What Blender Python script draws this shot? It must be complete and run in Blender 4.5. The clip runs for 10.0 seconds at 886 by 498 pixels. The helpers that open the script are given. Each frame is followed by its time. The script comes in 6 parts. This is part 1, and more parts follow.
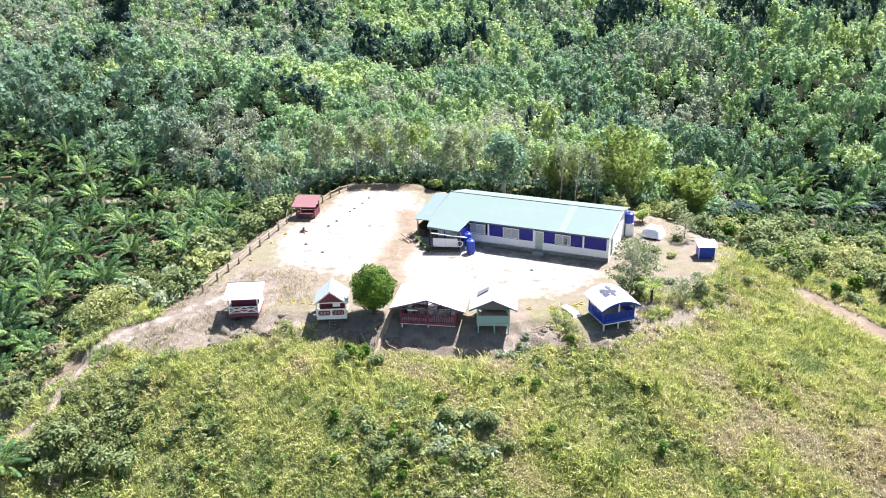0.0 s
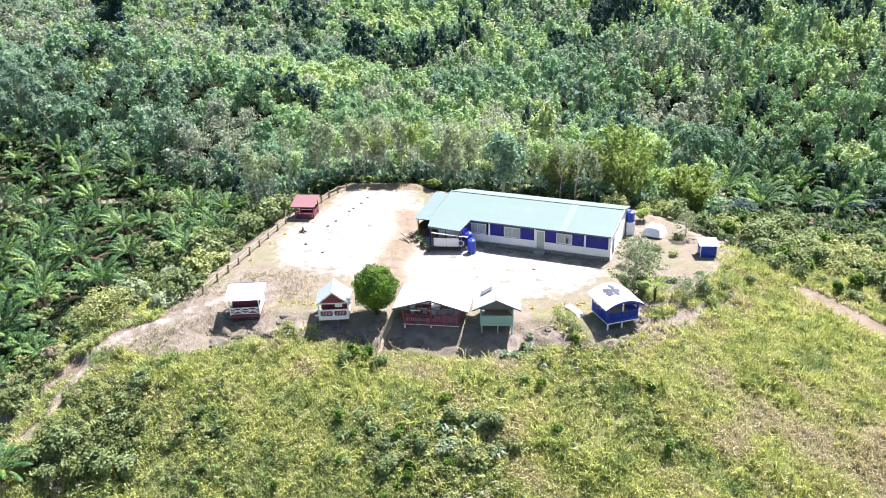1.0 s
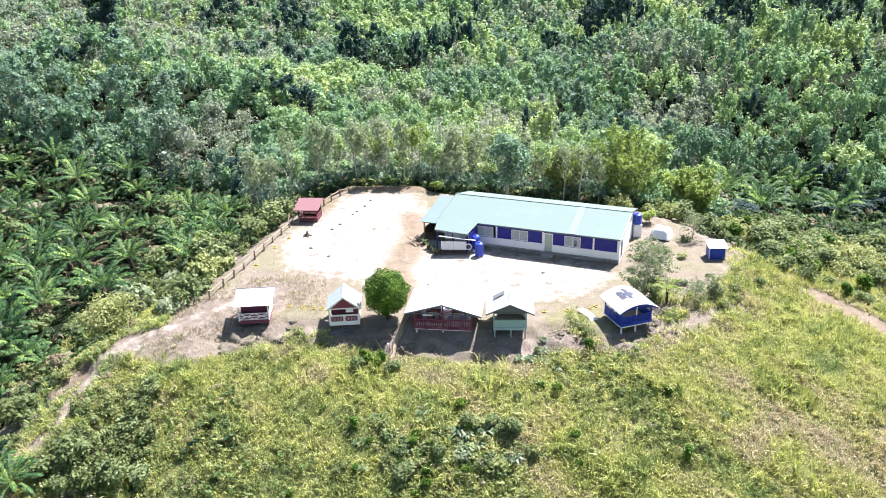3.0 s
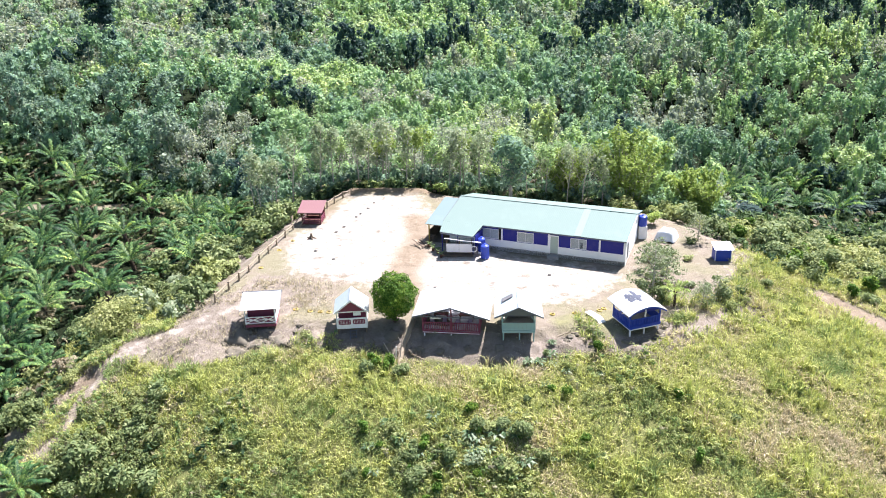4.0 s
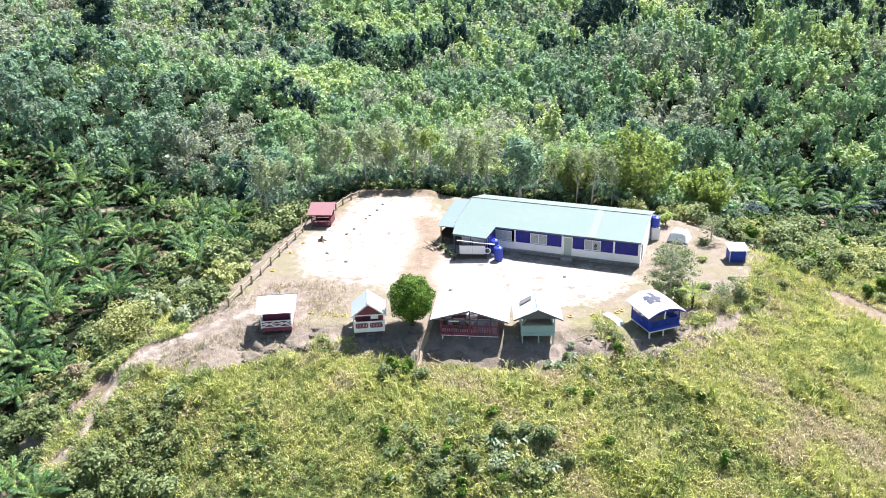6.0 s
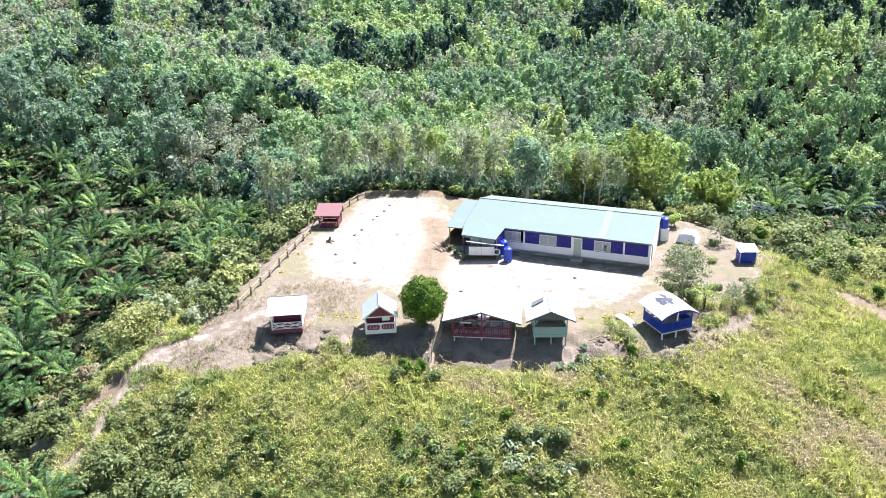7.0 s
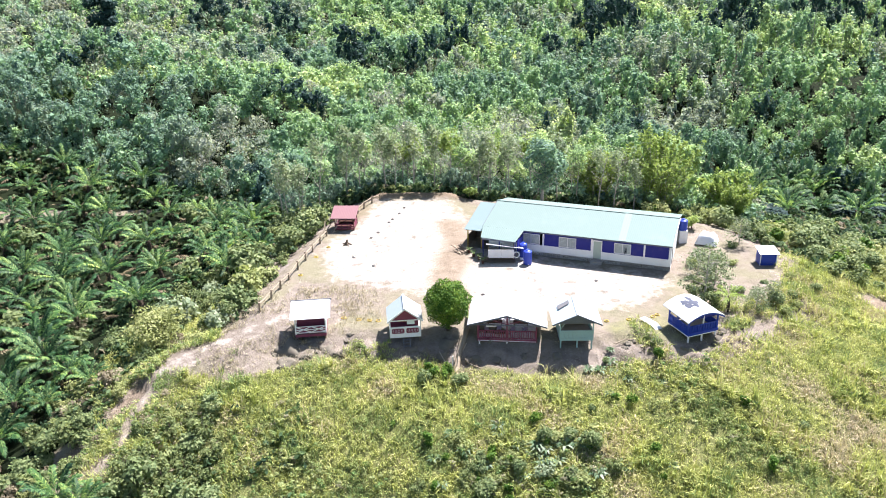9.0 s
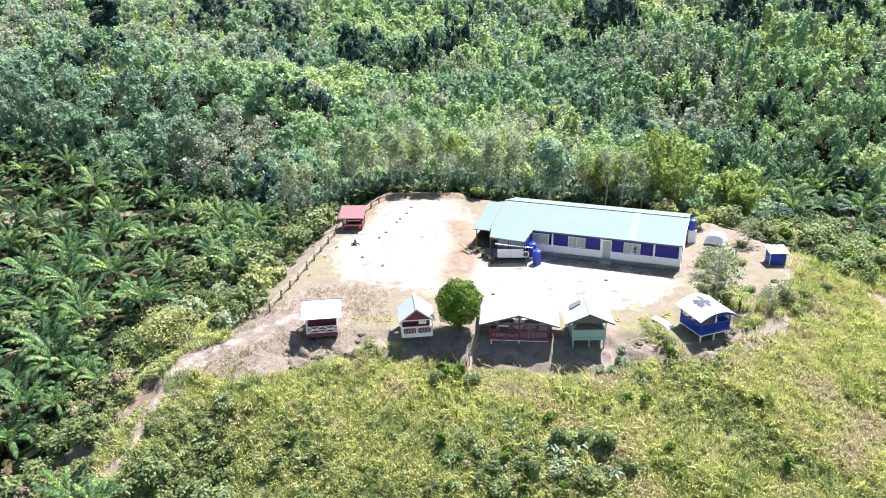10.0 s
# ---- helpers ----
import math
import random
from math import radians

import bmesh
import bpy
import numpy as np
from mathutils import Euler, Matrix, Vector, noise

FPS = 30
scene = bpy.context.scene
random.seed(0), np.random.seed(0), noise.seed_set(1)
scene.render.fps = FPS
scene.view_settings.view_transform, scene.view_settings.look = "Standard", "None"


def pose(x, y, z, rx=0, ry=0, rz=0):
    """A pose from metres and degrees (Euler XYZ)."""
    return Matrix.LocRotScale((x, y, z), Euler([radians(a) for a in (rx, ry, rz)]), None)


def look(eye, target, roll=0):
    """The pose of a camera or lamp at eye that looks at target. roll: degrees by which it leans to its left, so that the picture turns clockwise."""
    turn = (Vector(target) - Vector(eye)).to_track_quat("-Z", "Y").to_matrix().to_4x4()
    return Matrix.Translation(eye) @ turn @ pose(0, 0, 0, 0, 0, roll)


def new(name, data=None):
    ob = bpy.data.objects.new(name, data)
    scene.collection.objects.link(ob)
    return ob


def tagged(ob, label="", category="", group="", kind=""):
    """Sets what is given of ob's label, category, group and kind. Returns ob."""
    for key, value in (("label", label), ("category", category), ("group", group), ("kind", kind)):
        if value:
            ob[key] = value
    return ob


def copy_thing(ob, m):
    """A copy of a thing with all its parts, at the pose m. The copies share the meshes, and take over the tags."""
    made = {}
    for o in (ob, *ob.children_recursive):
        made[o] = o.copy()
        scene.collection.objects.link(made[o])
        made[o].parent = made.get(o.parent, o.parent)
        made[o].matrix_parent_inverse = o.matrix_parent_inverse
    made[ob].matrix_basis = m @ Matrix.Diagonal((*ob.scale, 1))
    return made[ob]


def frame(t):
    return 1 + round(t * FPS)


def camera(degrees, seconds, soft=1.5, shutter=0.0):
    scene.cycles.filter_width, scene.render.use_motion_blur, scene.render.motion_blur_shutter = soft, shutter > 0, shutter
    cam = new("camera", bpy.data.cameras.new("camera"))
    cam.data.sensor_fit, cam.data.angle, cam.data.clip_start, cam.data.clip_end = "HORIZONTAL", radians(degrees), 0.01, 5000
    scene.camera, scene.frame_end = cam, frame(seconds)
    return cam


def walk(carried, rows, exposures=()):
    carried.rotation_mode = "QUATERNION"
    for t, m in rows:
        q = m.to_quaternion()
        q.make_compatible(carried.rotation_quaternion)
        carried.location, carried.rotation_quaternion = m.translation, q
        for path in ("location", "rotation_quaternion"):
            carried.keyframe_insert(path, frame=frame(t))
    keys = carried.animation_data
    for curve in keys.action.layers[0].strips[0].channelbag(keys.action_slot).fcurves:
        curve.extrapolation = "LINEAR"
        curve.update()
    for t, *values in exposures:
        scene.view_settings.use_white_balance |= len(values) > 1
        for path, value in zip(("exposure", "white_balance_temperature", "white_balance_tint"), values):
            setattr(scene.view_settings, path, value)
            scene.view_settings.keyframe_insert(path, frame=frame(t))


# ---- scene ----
cam = camera(57.8, 10.0, soft=1.0)

PATH = [
    (0, (-0.307, -2.204, 41.001), (-0.35, -0.358, 40.232), -1.7),
    (0.5, (-0.864, -1.975, 40.929), (-0.898, -0.13, 40.159), -1.7),
    (1, (-1.492, -1.76, 40.88), (-1.515, 0.086, 40.109), -1.7),
    (1.5, (-2.157, -1.563, 40.82), (-2.169, 0.283, 40.05), -1.6),
    (2, (-2.802, -1.331, 40.879), (-2.804, 0.515, 40.109), -1.6),
    (2.5, (-3.516, -1.115, 40.919), (-3.511, 0.73, 40.149), -1.6),
    (4, (-5.796, -0.439, 41.045), (-5.768, 1.407, 40.277), -1.5),
    (4.5, (-6.436, -0.277, 41.056), (-6.402, 1.569, 40.288), -1.5),
    (5, (-7.136, -0.051, 41.109), (-7.096, 1.795, 40.341), -1.5),
    (5.5, (-7.88, 0.159, 41.113), (-7.834, 2.005, 40.344), -1.5),
    (7, (-10.231, 0.78, 41.084), (-10.172, 2.626, 40.316), -1.4),
    (7.5, (-11.035, 0.972, 41.091), (-10.972, 2.818, 40.324), -1.4),
    (8, (-11.925, 1.183, 41.179), (-11.857, 3.029, 40.412), -1.4),
    (8.5, (-12.715, 1.295, 41.18), (-12.643, 3.141, 40.413), -1.3),
    (9, (-13.547, 1.429, 41.196), (-13.471, 3.275, 40.43), -1.3),
    (9.5, (-14.302, 1.54, 41.182), (-14.223, 3.386, 40.415), -1.3),
    (10, (-15.026, 1.632, 41.071), (-14.944, 3.478, 40.306), -1.3),
]
walk(cam, [(t, look(eye, target, roll)) for t, eye, target, roll in PATH])

# ---- light ----
SUN_EL, SUN_AZ = radians(56), radians(40)      # azimuth from +y towards +x
world = bpy.data.worlds.new("sky")
scene.world = world
world.use_nodes = True
sky = world.node_tree.nodes.new("ShaderNodeTexSky")
sky.sky_type, sky.sun_disc = "NISHITA", False
sky.sun_elevation, sky.sun_rotation = SUN_EL, SUN_AZ
background = world.node_tree.nodes["Background"]
background.inputs["Strength"].default_value = 0.059
world.node_tree.links.new(sky.outputs[0], background.inputs["Color"])
sun = new("sun", bpy.data.lights.new("sun", "SUN"))
sun.data.energy, sun.data.angle, sun.data.color = 5.0, radians(0.53), (1.0, 0.945, 0.965)
scene.view_settings.exposure = 1.8
toward = Vector((math.sin(SUN_AZ) * math.cos(SUN_EL), math.cos(SUN_AZ) * math.cos(SUN_EL), math.sin(SUN_EL)))
sun.matrix_world = look(toward * 300, (0, 0, 0))


# ---- materials ----
def nodes_of(name):
    m = bpy.data.materials.new(name)
    m.use_nodes = True
    t = m.node_tree
    t.nodes.clear()
    out = t.nodes.new("ShaderNodeOutputMaterial")
    return m, t, out


def link(t, a, b):
    t.links.new(a, b)


def noise_node(t, scale, detail=4.0, rough=0.6, coords=None):
    n = t.nodes.new("ShaderNodeTexNoise")
    n.inputs["Scale"].default_value, n.inputs["Detail"].default_value, n.inputs["Roughness"].default_value = scale, detail, rough
    if coords is not None:
        link(t, coords, n.inputs["Vector"])
    return n.outputs["Fac"]


def ramp(t, fac, stops):
    n = t.nodes.new("ShaderNodeValToRGB")
    e = n.color_ramp.elements
    while len(e) < len(stops):
        e.new(0.5)
    for k, (at, c) in zip(e, stops):
        k.position, k.color = at, (*c, 1)
    link(t, fac, n.inputs["Fac"])
    return n.outputs["Color"]


def mix(t, fac, a, b, how="MIX"):
    n = t.nodes.new("ShaderNodeMix")
    n.data_type, n.blend_type = "RGBA", how
    for socket, v in ((n.inputs[0], fac), (n.inputs[6], a), (n.inputs[7], b)):
        if hasattr(v, "links"):
            link(t, v, socket)
        elif isinstance(v, (int, float)):
            socket.default_value = v
        else:
            socket.default_value = (*v, 1)
    return n.outputs[2]


def maths(t, how, a, b=0.0):
    n = t.nodes.new("ShaderNodeMath")
    n.operation = how
    for socket, v in zip(n.inputs, (a, b)):
        if hasattr(v, "links"):
            link(t, v, socket)
        else:
            socket.default_value = v
    return n.outputs[0]


def position(t):
    return t.nodes.new("ShaderNodeNewGeometry").outputs["Position"]


def bump(t, height, strength=0.3, distance=0.05):
    n = t.nodes.new("ShaderNodeBump")
    n.inputs["Strength"].default_value, n.inputs["Distance"].default_value = strength, distance
    link(t, height, n.inputs["Height"])
    return n.outputs["Normal"]


def solid(name, colour, rough=0.7, metal=0.0, vary=0.18, grime=(0.25, 0.2, 0.14), dirt=0.25, scale=1.0, gloss=0.25):
    """Painted or plain surface: broad stains, fine grain and a little relief."""
    m, t, out = nodes_of(name)
    p = t.nodes.new("ShaderNodeBsdfPrincipled")
    at = position(t)
    big, fine = noise_node(t, 0.9 * scale, 5, 0.65, at), noise_node(t, 14 * scale, 3, 0.6, at)
    c = mix(t, maths(t, "MULTIPLY", fine, vary), colour, tuple(v * 0.45 for v in colour))
    stain = ramp(t, big, [(0.52, (0, 0, 0)), (0.78, (1, 1, 1))])
    c = mix(t, maths(t, "MULTIPLY", stain, dirt), c, grime)
    link(t, c, p.inputs["Base Color"])
    p.inputs["Metallic"].default_value = metal
    p.inputs["Specular IOR Level"].default_value = gloss
    link(t, ramp(t, fine, [(0.2, (rough * 0.8,) * 3), (0.8, (min(1, rough * 1.15),) * 3)]), p.inputs["Roughness"])
    link(t, bump(t, fine, 0.25, 0.02), p.inputs["Normal"])
    link(t, p.outputs[0], out.inputs[0])
    return m


def leaf(name, dark, mid, light, glow=0.35, tint=None, patch=0.12, gloss=0.62, gain=0.9, speck=0.55, single=0.0, shades=None, sheen=0.12):
    """Leaves: colour by leaf and by patch, partly translucent. tint: colour of some whole plants."""
    m, t, out = nodes_of(name)
    isl = t.nodes.new("ShaderNodeNewGeometry").outputs["Random Per Island"]
    wide = noise_node(t, patch, 3, 0.6, position(t))
    c = ramp(t, maths(t, "ADD", maths(t, "ADD", maths(t, "MULTIPLY", isl, speck), (0.55 - speck) / 2), maths(t, "MULTIPLY", maths(t, "SUBTRACT", wide, 0.5 - 0.18 / gain), gain)),
             [(0.1, dark), (0.5, mid), (0.95, light)])
    if shades:
        a = t.nodes.new("ShaderNodeAttribute")
        a.attribute_name = "plant"
        own = maths(t, "ADD", maths(t, "MULTIPLY", isl, 0.45), maths(t, "MULTIPLY", noise_node(t, 0.45, 3, 0.6, position(t)), 0.55))
        c = mix(t, 1.0, ramp(t, a.outputs["Fac"], shades), ramp(t, own, [(0.22, (0.52, 0.55, 0.64)), (0.5, (1, 1, 1)), (0.8, (1.45, 1.38, 1.12))]), "MULTIPLY")
    if tint:
        a = t.nodes.new("ShaderNodeAttribute")
        a.attribute_name = "plant"
        f = a.outputs["Fac"]
        for k, (lo, hi, col) in enumerate(tint):
            inside = maths(t, "MULTIPLY", maths(t, "GREATER_THAN", f, lo), maths(t, "LESS_THAN", f, hi))
            c = mix(t, maths(t, "MULTIPLY", inside, 0.95), c, mix(t, isl, tuple(v * 0.75 for v in col), tuple(v * 1.15 for v in col)))
    if single:
        own = t.nodes.new("ShaderNodeObjectInfo").outputs["Random"]
        c = mix(t, 1.0, c, ramp(t, own, [(0.0, (1 - single,) * 3), (0.6, (1, 1, 1)), (1.0, (1 + single * 1.5, 1 + single, 1))]), "MULTIPLY")
    p = t.nodes.new("ShaderNodeBsdfPrincipled")
    p.inputs["Roughness"].default_value = gloss
    p.inputs["Specular IOR Level"].default_value = sheen
    link(t, c, p.inputs["Base Color"])
    tr = t.nodes.new("ShaderNodeBsdfTranslucent")
    link(t, mix(t, 1.0, c, (1.0, 1.0, 0.72), "MULTIPLY"), tr.inputs["Color"])
    s = t.nodes.new("ShaderNodeMixShader")
    s.inputs[0].default_value = glow
    link(t, p.outputs[0], s.inputs[1])
    link(t, tr.outputs[0], s.inputs[2])
    link(t, s.outputs[0], out.inputs[0])
    return m


M_WHITE = solid("white_paint", (0.84, 0.82, 0.82), 0.6, vary=0.1, dirt=0.2)
M_WALLW = solid("white_wall", (0.84, 0.84, 0.82), 0.75, vary=0.12, dirt=0.18, grime=(0.45, 0.38, 0.3))
M_NAVY = solid("navy_paint", (0.016, 0.02, 0.21), 0.5, vary=0.2, dirt=0.1)
M_BLUE = solid("blue_paint", (0.02, 0.055, 0.36), 0.45, vary=0.2, dirt=0.12)
M_TANK = solid("blue_plastic", (0.04, 0.075, 0.42), 0.35, vary=0.08, dirt=0.06)
M_MAROON = solid("maroon_paint", (0.2, 0.046, 0.082), 0.55, vary=0.25, dirt=0.15)
M_REDROOF = solid("red_roof", (0.2, 0.1, 0.108), 0.5, vary=0.15, dirt=0.2)
M_MAUVE = solid("mauve_cloth", (0.3, 0.24, 0.36), 0.85, vary=0.25, dirt=0.1)
M_TEAL = solid("pale_teal_paint", (0.29, 0.42, 0.41), 0.6, vary=0.15, dirt=0.2)
M_AQUA = solid("aqua_roof", (0.152, 0.208, 0.194), 0.7, vary=0.06, dirt=0.1, grime=(0.3, 0.38, 0.36), scale=0.4, gloss=0.1)
M_AQUAB = solid("bluish_aqua_roof", (0.15, 0.205, 0.212), 0.7, vary=0.06, dirt=0.12, grime=(0.3, 0.36, 0.37), scale=0.4, gloss=0.1)
M_AQUAL = solid("paler_aqua_roof", (0.185, 0.235, 0.222), 0.7, vary=0.06, dirt=0.1, grime=(0.3, 0.38, 0.36), scale=0.4, gloss=0.1)
M_ZINC = solid("zinc_roof", (0.5, 0.52, 0.55), 0.4, metal=0.3, vary=0.08, dirt=0.12, grime=(0.5, 0.48, 0.45))
M_ZINCB = solid("pale_blue_roof", (0.36, 0.42, 0.45), 0.42, metal=0.2, vary=0.08, dirt=0.1, grime=(0.5, 0.5, 0.5))
M_WOOD = solid("grey_wood", (0.16, 0.12, 0.088), 0.85, vary=0.5, dirt=0.3, scale=2)
M_WOODR = solid("brown_wood", (0.12, 0.056, 0.04), 0.8, vary=0.4, dirt=0.3, scale=2)
M_YELLOW = solid("yellow_paint", (0.4, 0.29, 0.06), 0.6, vary=0.2, dirt=0.25)
M_CONC = solid("concrete", (0.336, 0.32, 0.296), 0.9, vary=0.3, dirt=0.35)
M_GREY = solid("grey_fascia", (0.128, 0.136, 0.16), 0.7, vary=0.2, dirt=0.1)
M_DARK = solid("dark_inside", (0.05, 0.05, 0.055), 0.9, vary=0.2, dirt=0.1)
M_CURTAIN = solid("grey_curtain", (0.5, 0.52, 0.5), 0.9, vary=0.3, dirt=0.2, scale=3)
M_DOOR = solid("pale_green_door", (0.4, 0.464, 0.4), 0.6, vary=0.12, dirt=0.15)
M_STONE = solid("grey_stone", (0.27, 0.25, 0.235), 0.9, vary=0.5, dirt=0.3, scale=2)
M_EARTH = solid("bank_earth", (0.155, 0.137, 0.108), 0.95, vary=0.5, dirt=0.4, scale=1.5)
M_DECK = solid("pale_deck", (0.34, 0.3, 0.26), 0.85, vary=0.4, dirt=0.3, scale=2)
M_POLE = solid("bleached_wood", (0.3, 0.245, 0.18), 0.85, vary=0.45, dirt=0.3, scale=2)
M_FLOOR = solid("pale_floor", (0.64, 0.62, 0.67), 0.85, vary=0.25, dirt=0.25)
M_PATCH = solid("grey_sheet", (0.13, 0.13, 0.14), 0.6, vary=0.2, dirt=0.2)
# bluish dark of the tree shadow painted on the arched roof
M_ROOFSHADE = solid("leaf_litter", (0.075, 0.085, 0.12), 0.9, vary=0.4, dirt=0.2, scale=2)
M_TARP = solid("white_tarpaulin", (0.7, 0.72, 0.74), 0.5, vary=0.12, dirt=0.25)
M_BARK = solid("pale_bark", (0.42, 0.39, 0.34), 0.9, vary=0.5, dirt=0.3, scale=3)
M_BARKD = solid("dark_bark", (0.1, 0.075, 0.055), 0.95, vary=0.5, dirt=0.3, scale=3)
M_SHEET = solid("white_board", (0.75, 0.75, 0.73), 0.5, vary=0.1, dirt=0.15)

# first stop is near-black: a few dark trees, and painted shade of forest gaps
L_FOREST = leaf("forest_leaves", (0, 0, 0), (0, 0, 0), (0, 0, 0), 0.37,
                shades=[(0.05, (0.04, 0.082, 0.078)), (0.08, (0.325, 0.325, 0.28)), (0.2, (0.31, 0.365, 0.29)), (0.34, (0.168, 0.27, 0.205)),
                        (0.52, (0.228, 0.365, 0.22)), (0.74, (0.35, 0.48, 0.24)), (1.0, (0.48, 0.565, 0.28))])
L_ROUND = leaf("dense_leaves", (0.03, 0.08, 0.012), (0.1, 0.195, 0.032), (0.29, 0.38, 0.065), 0.34, patch=0.5)
L_PALM = leaf("palm_leaves", (0.014, 0.044, 0.023), (0.06, 0.145, 0.059), (0.3, 0.42, 0.155), 0.34, patch=0.25, gloss=0.5, gain=1.6, single=0.42, sheen=0.13)
L_BAMBOO = leaf("bamboo_leaves", (0.15, 0.22, 0.06), (0.3, 0.39, 0.12), (0.45, 0.53, 0.19), 0.46, patch=0.3)
L_GREY = leaf("greyish_leaves", (0.165, 0.23, 0.14), (0.3, 0.36, 0.23), (0.46, 0.5, 0.36), 0.42, patch=0.3)
L_DUSTY = leaf("dusty_leaves", (0.08, 0.12, 0.06), (0.2, 0.25, 0.14), (0.38, 0.41, 0.27), 0.32, patch=0.5)
L_WITHER = leaf("withered_leaves", (0.15, 0.12, 0.08), (0.3, 0.26, 0.18), (0.46, 0.42, 0.3), 0.35, patch=0.5)
L_OLIVE = leaf("olive_leaves", (0.16, 0.19, 0.07), (0.33, 0.36, 0.15), (0.48, 0.49, 0.25), 0.38, patch=0.4)
L_SCRUB = leaf("scrub_leaves", (0.052, 0.084, 0.035), (0.185, 0.232, 0.095), (0.38, 0.41, 0.185), 0.38, patch=0.5)
L_SHRUB = leaf("shrub_leaves", (0.085, 0.135, 0.06), (0.21, 0.265, 0.12), (0.37, 0.41, 0.21), 0.4, patch=0.3,
               tint=[(0.0, 0.25, (0.31, 0.35, 0.15)), (0.25, 0.4, (0.33, 0.3, 0.22))])
L_GRASS = leaf("grass_blades", (0.15, 0.195, 0.075), (0.385, 0.42, 0.15), (0.62, 0.6, 0.3), 0.4, patch=0.5, gain=2.2, speck=0.3,
               tint=[(0.72, 0.88, (0.55, 0.49, 0.31)), (0.88, 1.1, (0.5, 0.43, 0.33)), (0.42, 0.56, (0.51, 0.54, 0.18)), (-0.1, 0.16, (0.2, 0.285, 0.11))])
L_REED = leaf("reed_blades", (0.22, 0.28, 0.085), (0.45, 0.485, 0.17), (0.67, 0.66, 0.31), 0.4, patch=0.3, gain=1.6, speck=0.4,
              tint=[(0.72, 1.1, (0.55, 0.48, 0.3)), (-0.1, 0.22, (0.2, 0.28, 0.11))])
# creepers coloured dark so they carry the shade between palms and in hollows
L_COVER = leaf("creeper_leaves", (0.02, 0.045, 0.026), (0.08, 0.135, 0.06), (0.23, 0.3, 0.13), 0.35, patch=0.2, gain=1.5,
               tint=[(0.0, 0.2, (0.22, 0.19, 0.13))])
L_WEED = leaf("weed_leaves", (0.12, 0.165, 0.065), (0.29, 0.335, 0.14), (0.47, 0.485, 0.25), 0.38, patch=0.3, gain=1.4,
              tint=[(0.0, 0.2, (0.33, 0.39, 0.15)), (0.2, 0.3, (0.33, 0.31, 0.21)), (0.8, 1.1, (0.15, 0.24, 0.085))])
L_BROAD = leaf("broad_leaves", (0.06, 0.12, 0.055), (0.15, 0.22, 0.12), (0.34, 0.38, 0.28), 0.25, patch=0.6, gloss=0.4)
L_DRY = leaf("dry_grass_blades", (0.27, 0.24, 0.175), (0.42, 0.38, 0.295), (0.56, 0.51, 0.41), 0.5, patch=0.3)
L_FALLEN = leaf("dead_fronds", (0.1, 0.075, 0.05), (0.2, 0.16, 0.1), (0.32, 0.26, 0.17), 0.2, patch=0.3)


# ---- ground ----
EDGE = [(-31, 80.5), (-24.5, 80), (-14.5, 78.4), (-9.5, 77.6), (-4, 76.4), (3, 75.0), (9, 76.6), (16, 74.6), (22, 77.6), (30, 82.5), (35, 88),
        (35, 93), (31, 99), (29, 104), (24, 110), (12, 116), (-3, 120), (-8, 123.5), (-18, 124.5), (-22, 118), (-26, 108), (-29, 97), (-31.5, 87)]
SAND = [(17, 87), (12.4, 82.1), (5.6, 80.5), (-2, 81.5), (-9, 85.5), (-17, 89), (-23.5, 92.5), (-26, 102), (-22, 111), (-18, 122), (-8, 121),
        (-4, 108), (-1, 99), (18, 89.5)]
TRAIL = [(-24, 85, 0.0), (-30, 81.5, -0.1), (-35.4, 77.5, -0.6), (-39.8, 74, -1.2), (-40.7, 68.7, -2.1), (-41.2, 63.4, -3.1), (-43.2, 60.4, -3.9), (-46.8, 52, -6.3), (-52, 38, -11)]
TRACK = [(41.6, 85.1, -3.4), (43, 83.9, -4), (50, 78.7, -6), (70, 66, -12)]


def smooth(a, b, x):
    k = np.clip((x - a) / (b - a), 0, 1)
    return k * k * (3 - 2 * k)


def along(x, y, line):
    """Distance to a polyline, and the third value of its nearest place."""
    best, val = np.full(np.shape(x), 1e9), np.zeros(np.shape(x))
    for (ax, ay, az), (bx, by, bz) in zip(line, line[1:]):
        k = np.clip(((x - ax) * (bx - ax) + (y - ay) * (by - ay)) / ((bx - ax) ** 2 + (by - ay) ** 2), 0, 1)
        d = np.hypot(x - ax - k * (bx - ax), y - ay - k * (by - ay))
        val, best = np.where(d < best, az + k * (bz - az), val), np.minimum(d, best)
    return best, val


def outside(x, y, ring):
    """Distance to a ring, negative within it."""
    d, _ = along(x, y, [(*p, 0) for p in ring + ring[:1]])
    odd = np.zeros(np.shape(x), bool)
    for (ax, ay), (bx, by) in zip(ring, ring[1:] + ring[:1]):
        odd ^= ((ay > y) != (by > y)) & (x < (bx - ax) * (y - ay) / (by - ay + 1e-12) + ax)
    return np.where(odd, -d, d)


def waves(x, y, s):
    return (np.sin(x / s + 1.3 * np.sin(y / s * 0.7)) + np.sin(y / s * 1.1 + 1.7 * np.sin(x / s * 0.6 + 2)) + np.sin((x + y) / s * 0.73 + 0.5)) / 3


LANE = [(-87.2, 141.3, 0), (-81.9, 141.9, 0), (-73.6, 144.0, 0), (-63.0, 142.6, 0), (-52.9, 143.3, 0), (-45.7, 143.8, 0)]      # dirt lane through the plantation
SCAR = [(-42.0, 72.2, 0), (-42.4, 70.4, 0), (-43.8, 67.4, 0), (-46.0, 65.0, 0), (-47.6, 64.6, 0)]      # gully beside the trail


def scar_at(x, y):
    return along(x, y, SCAR)[0] + 0.4 * waves(x, y, 0.8)


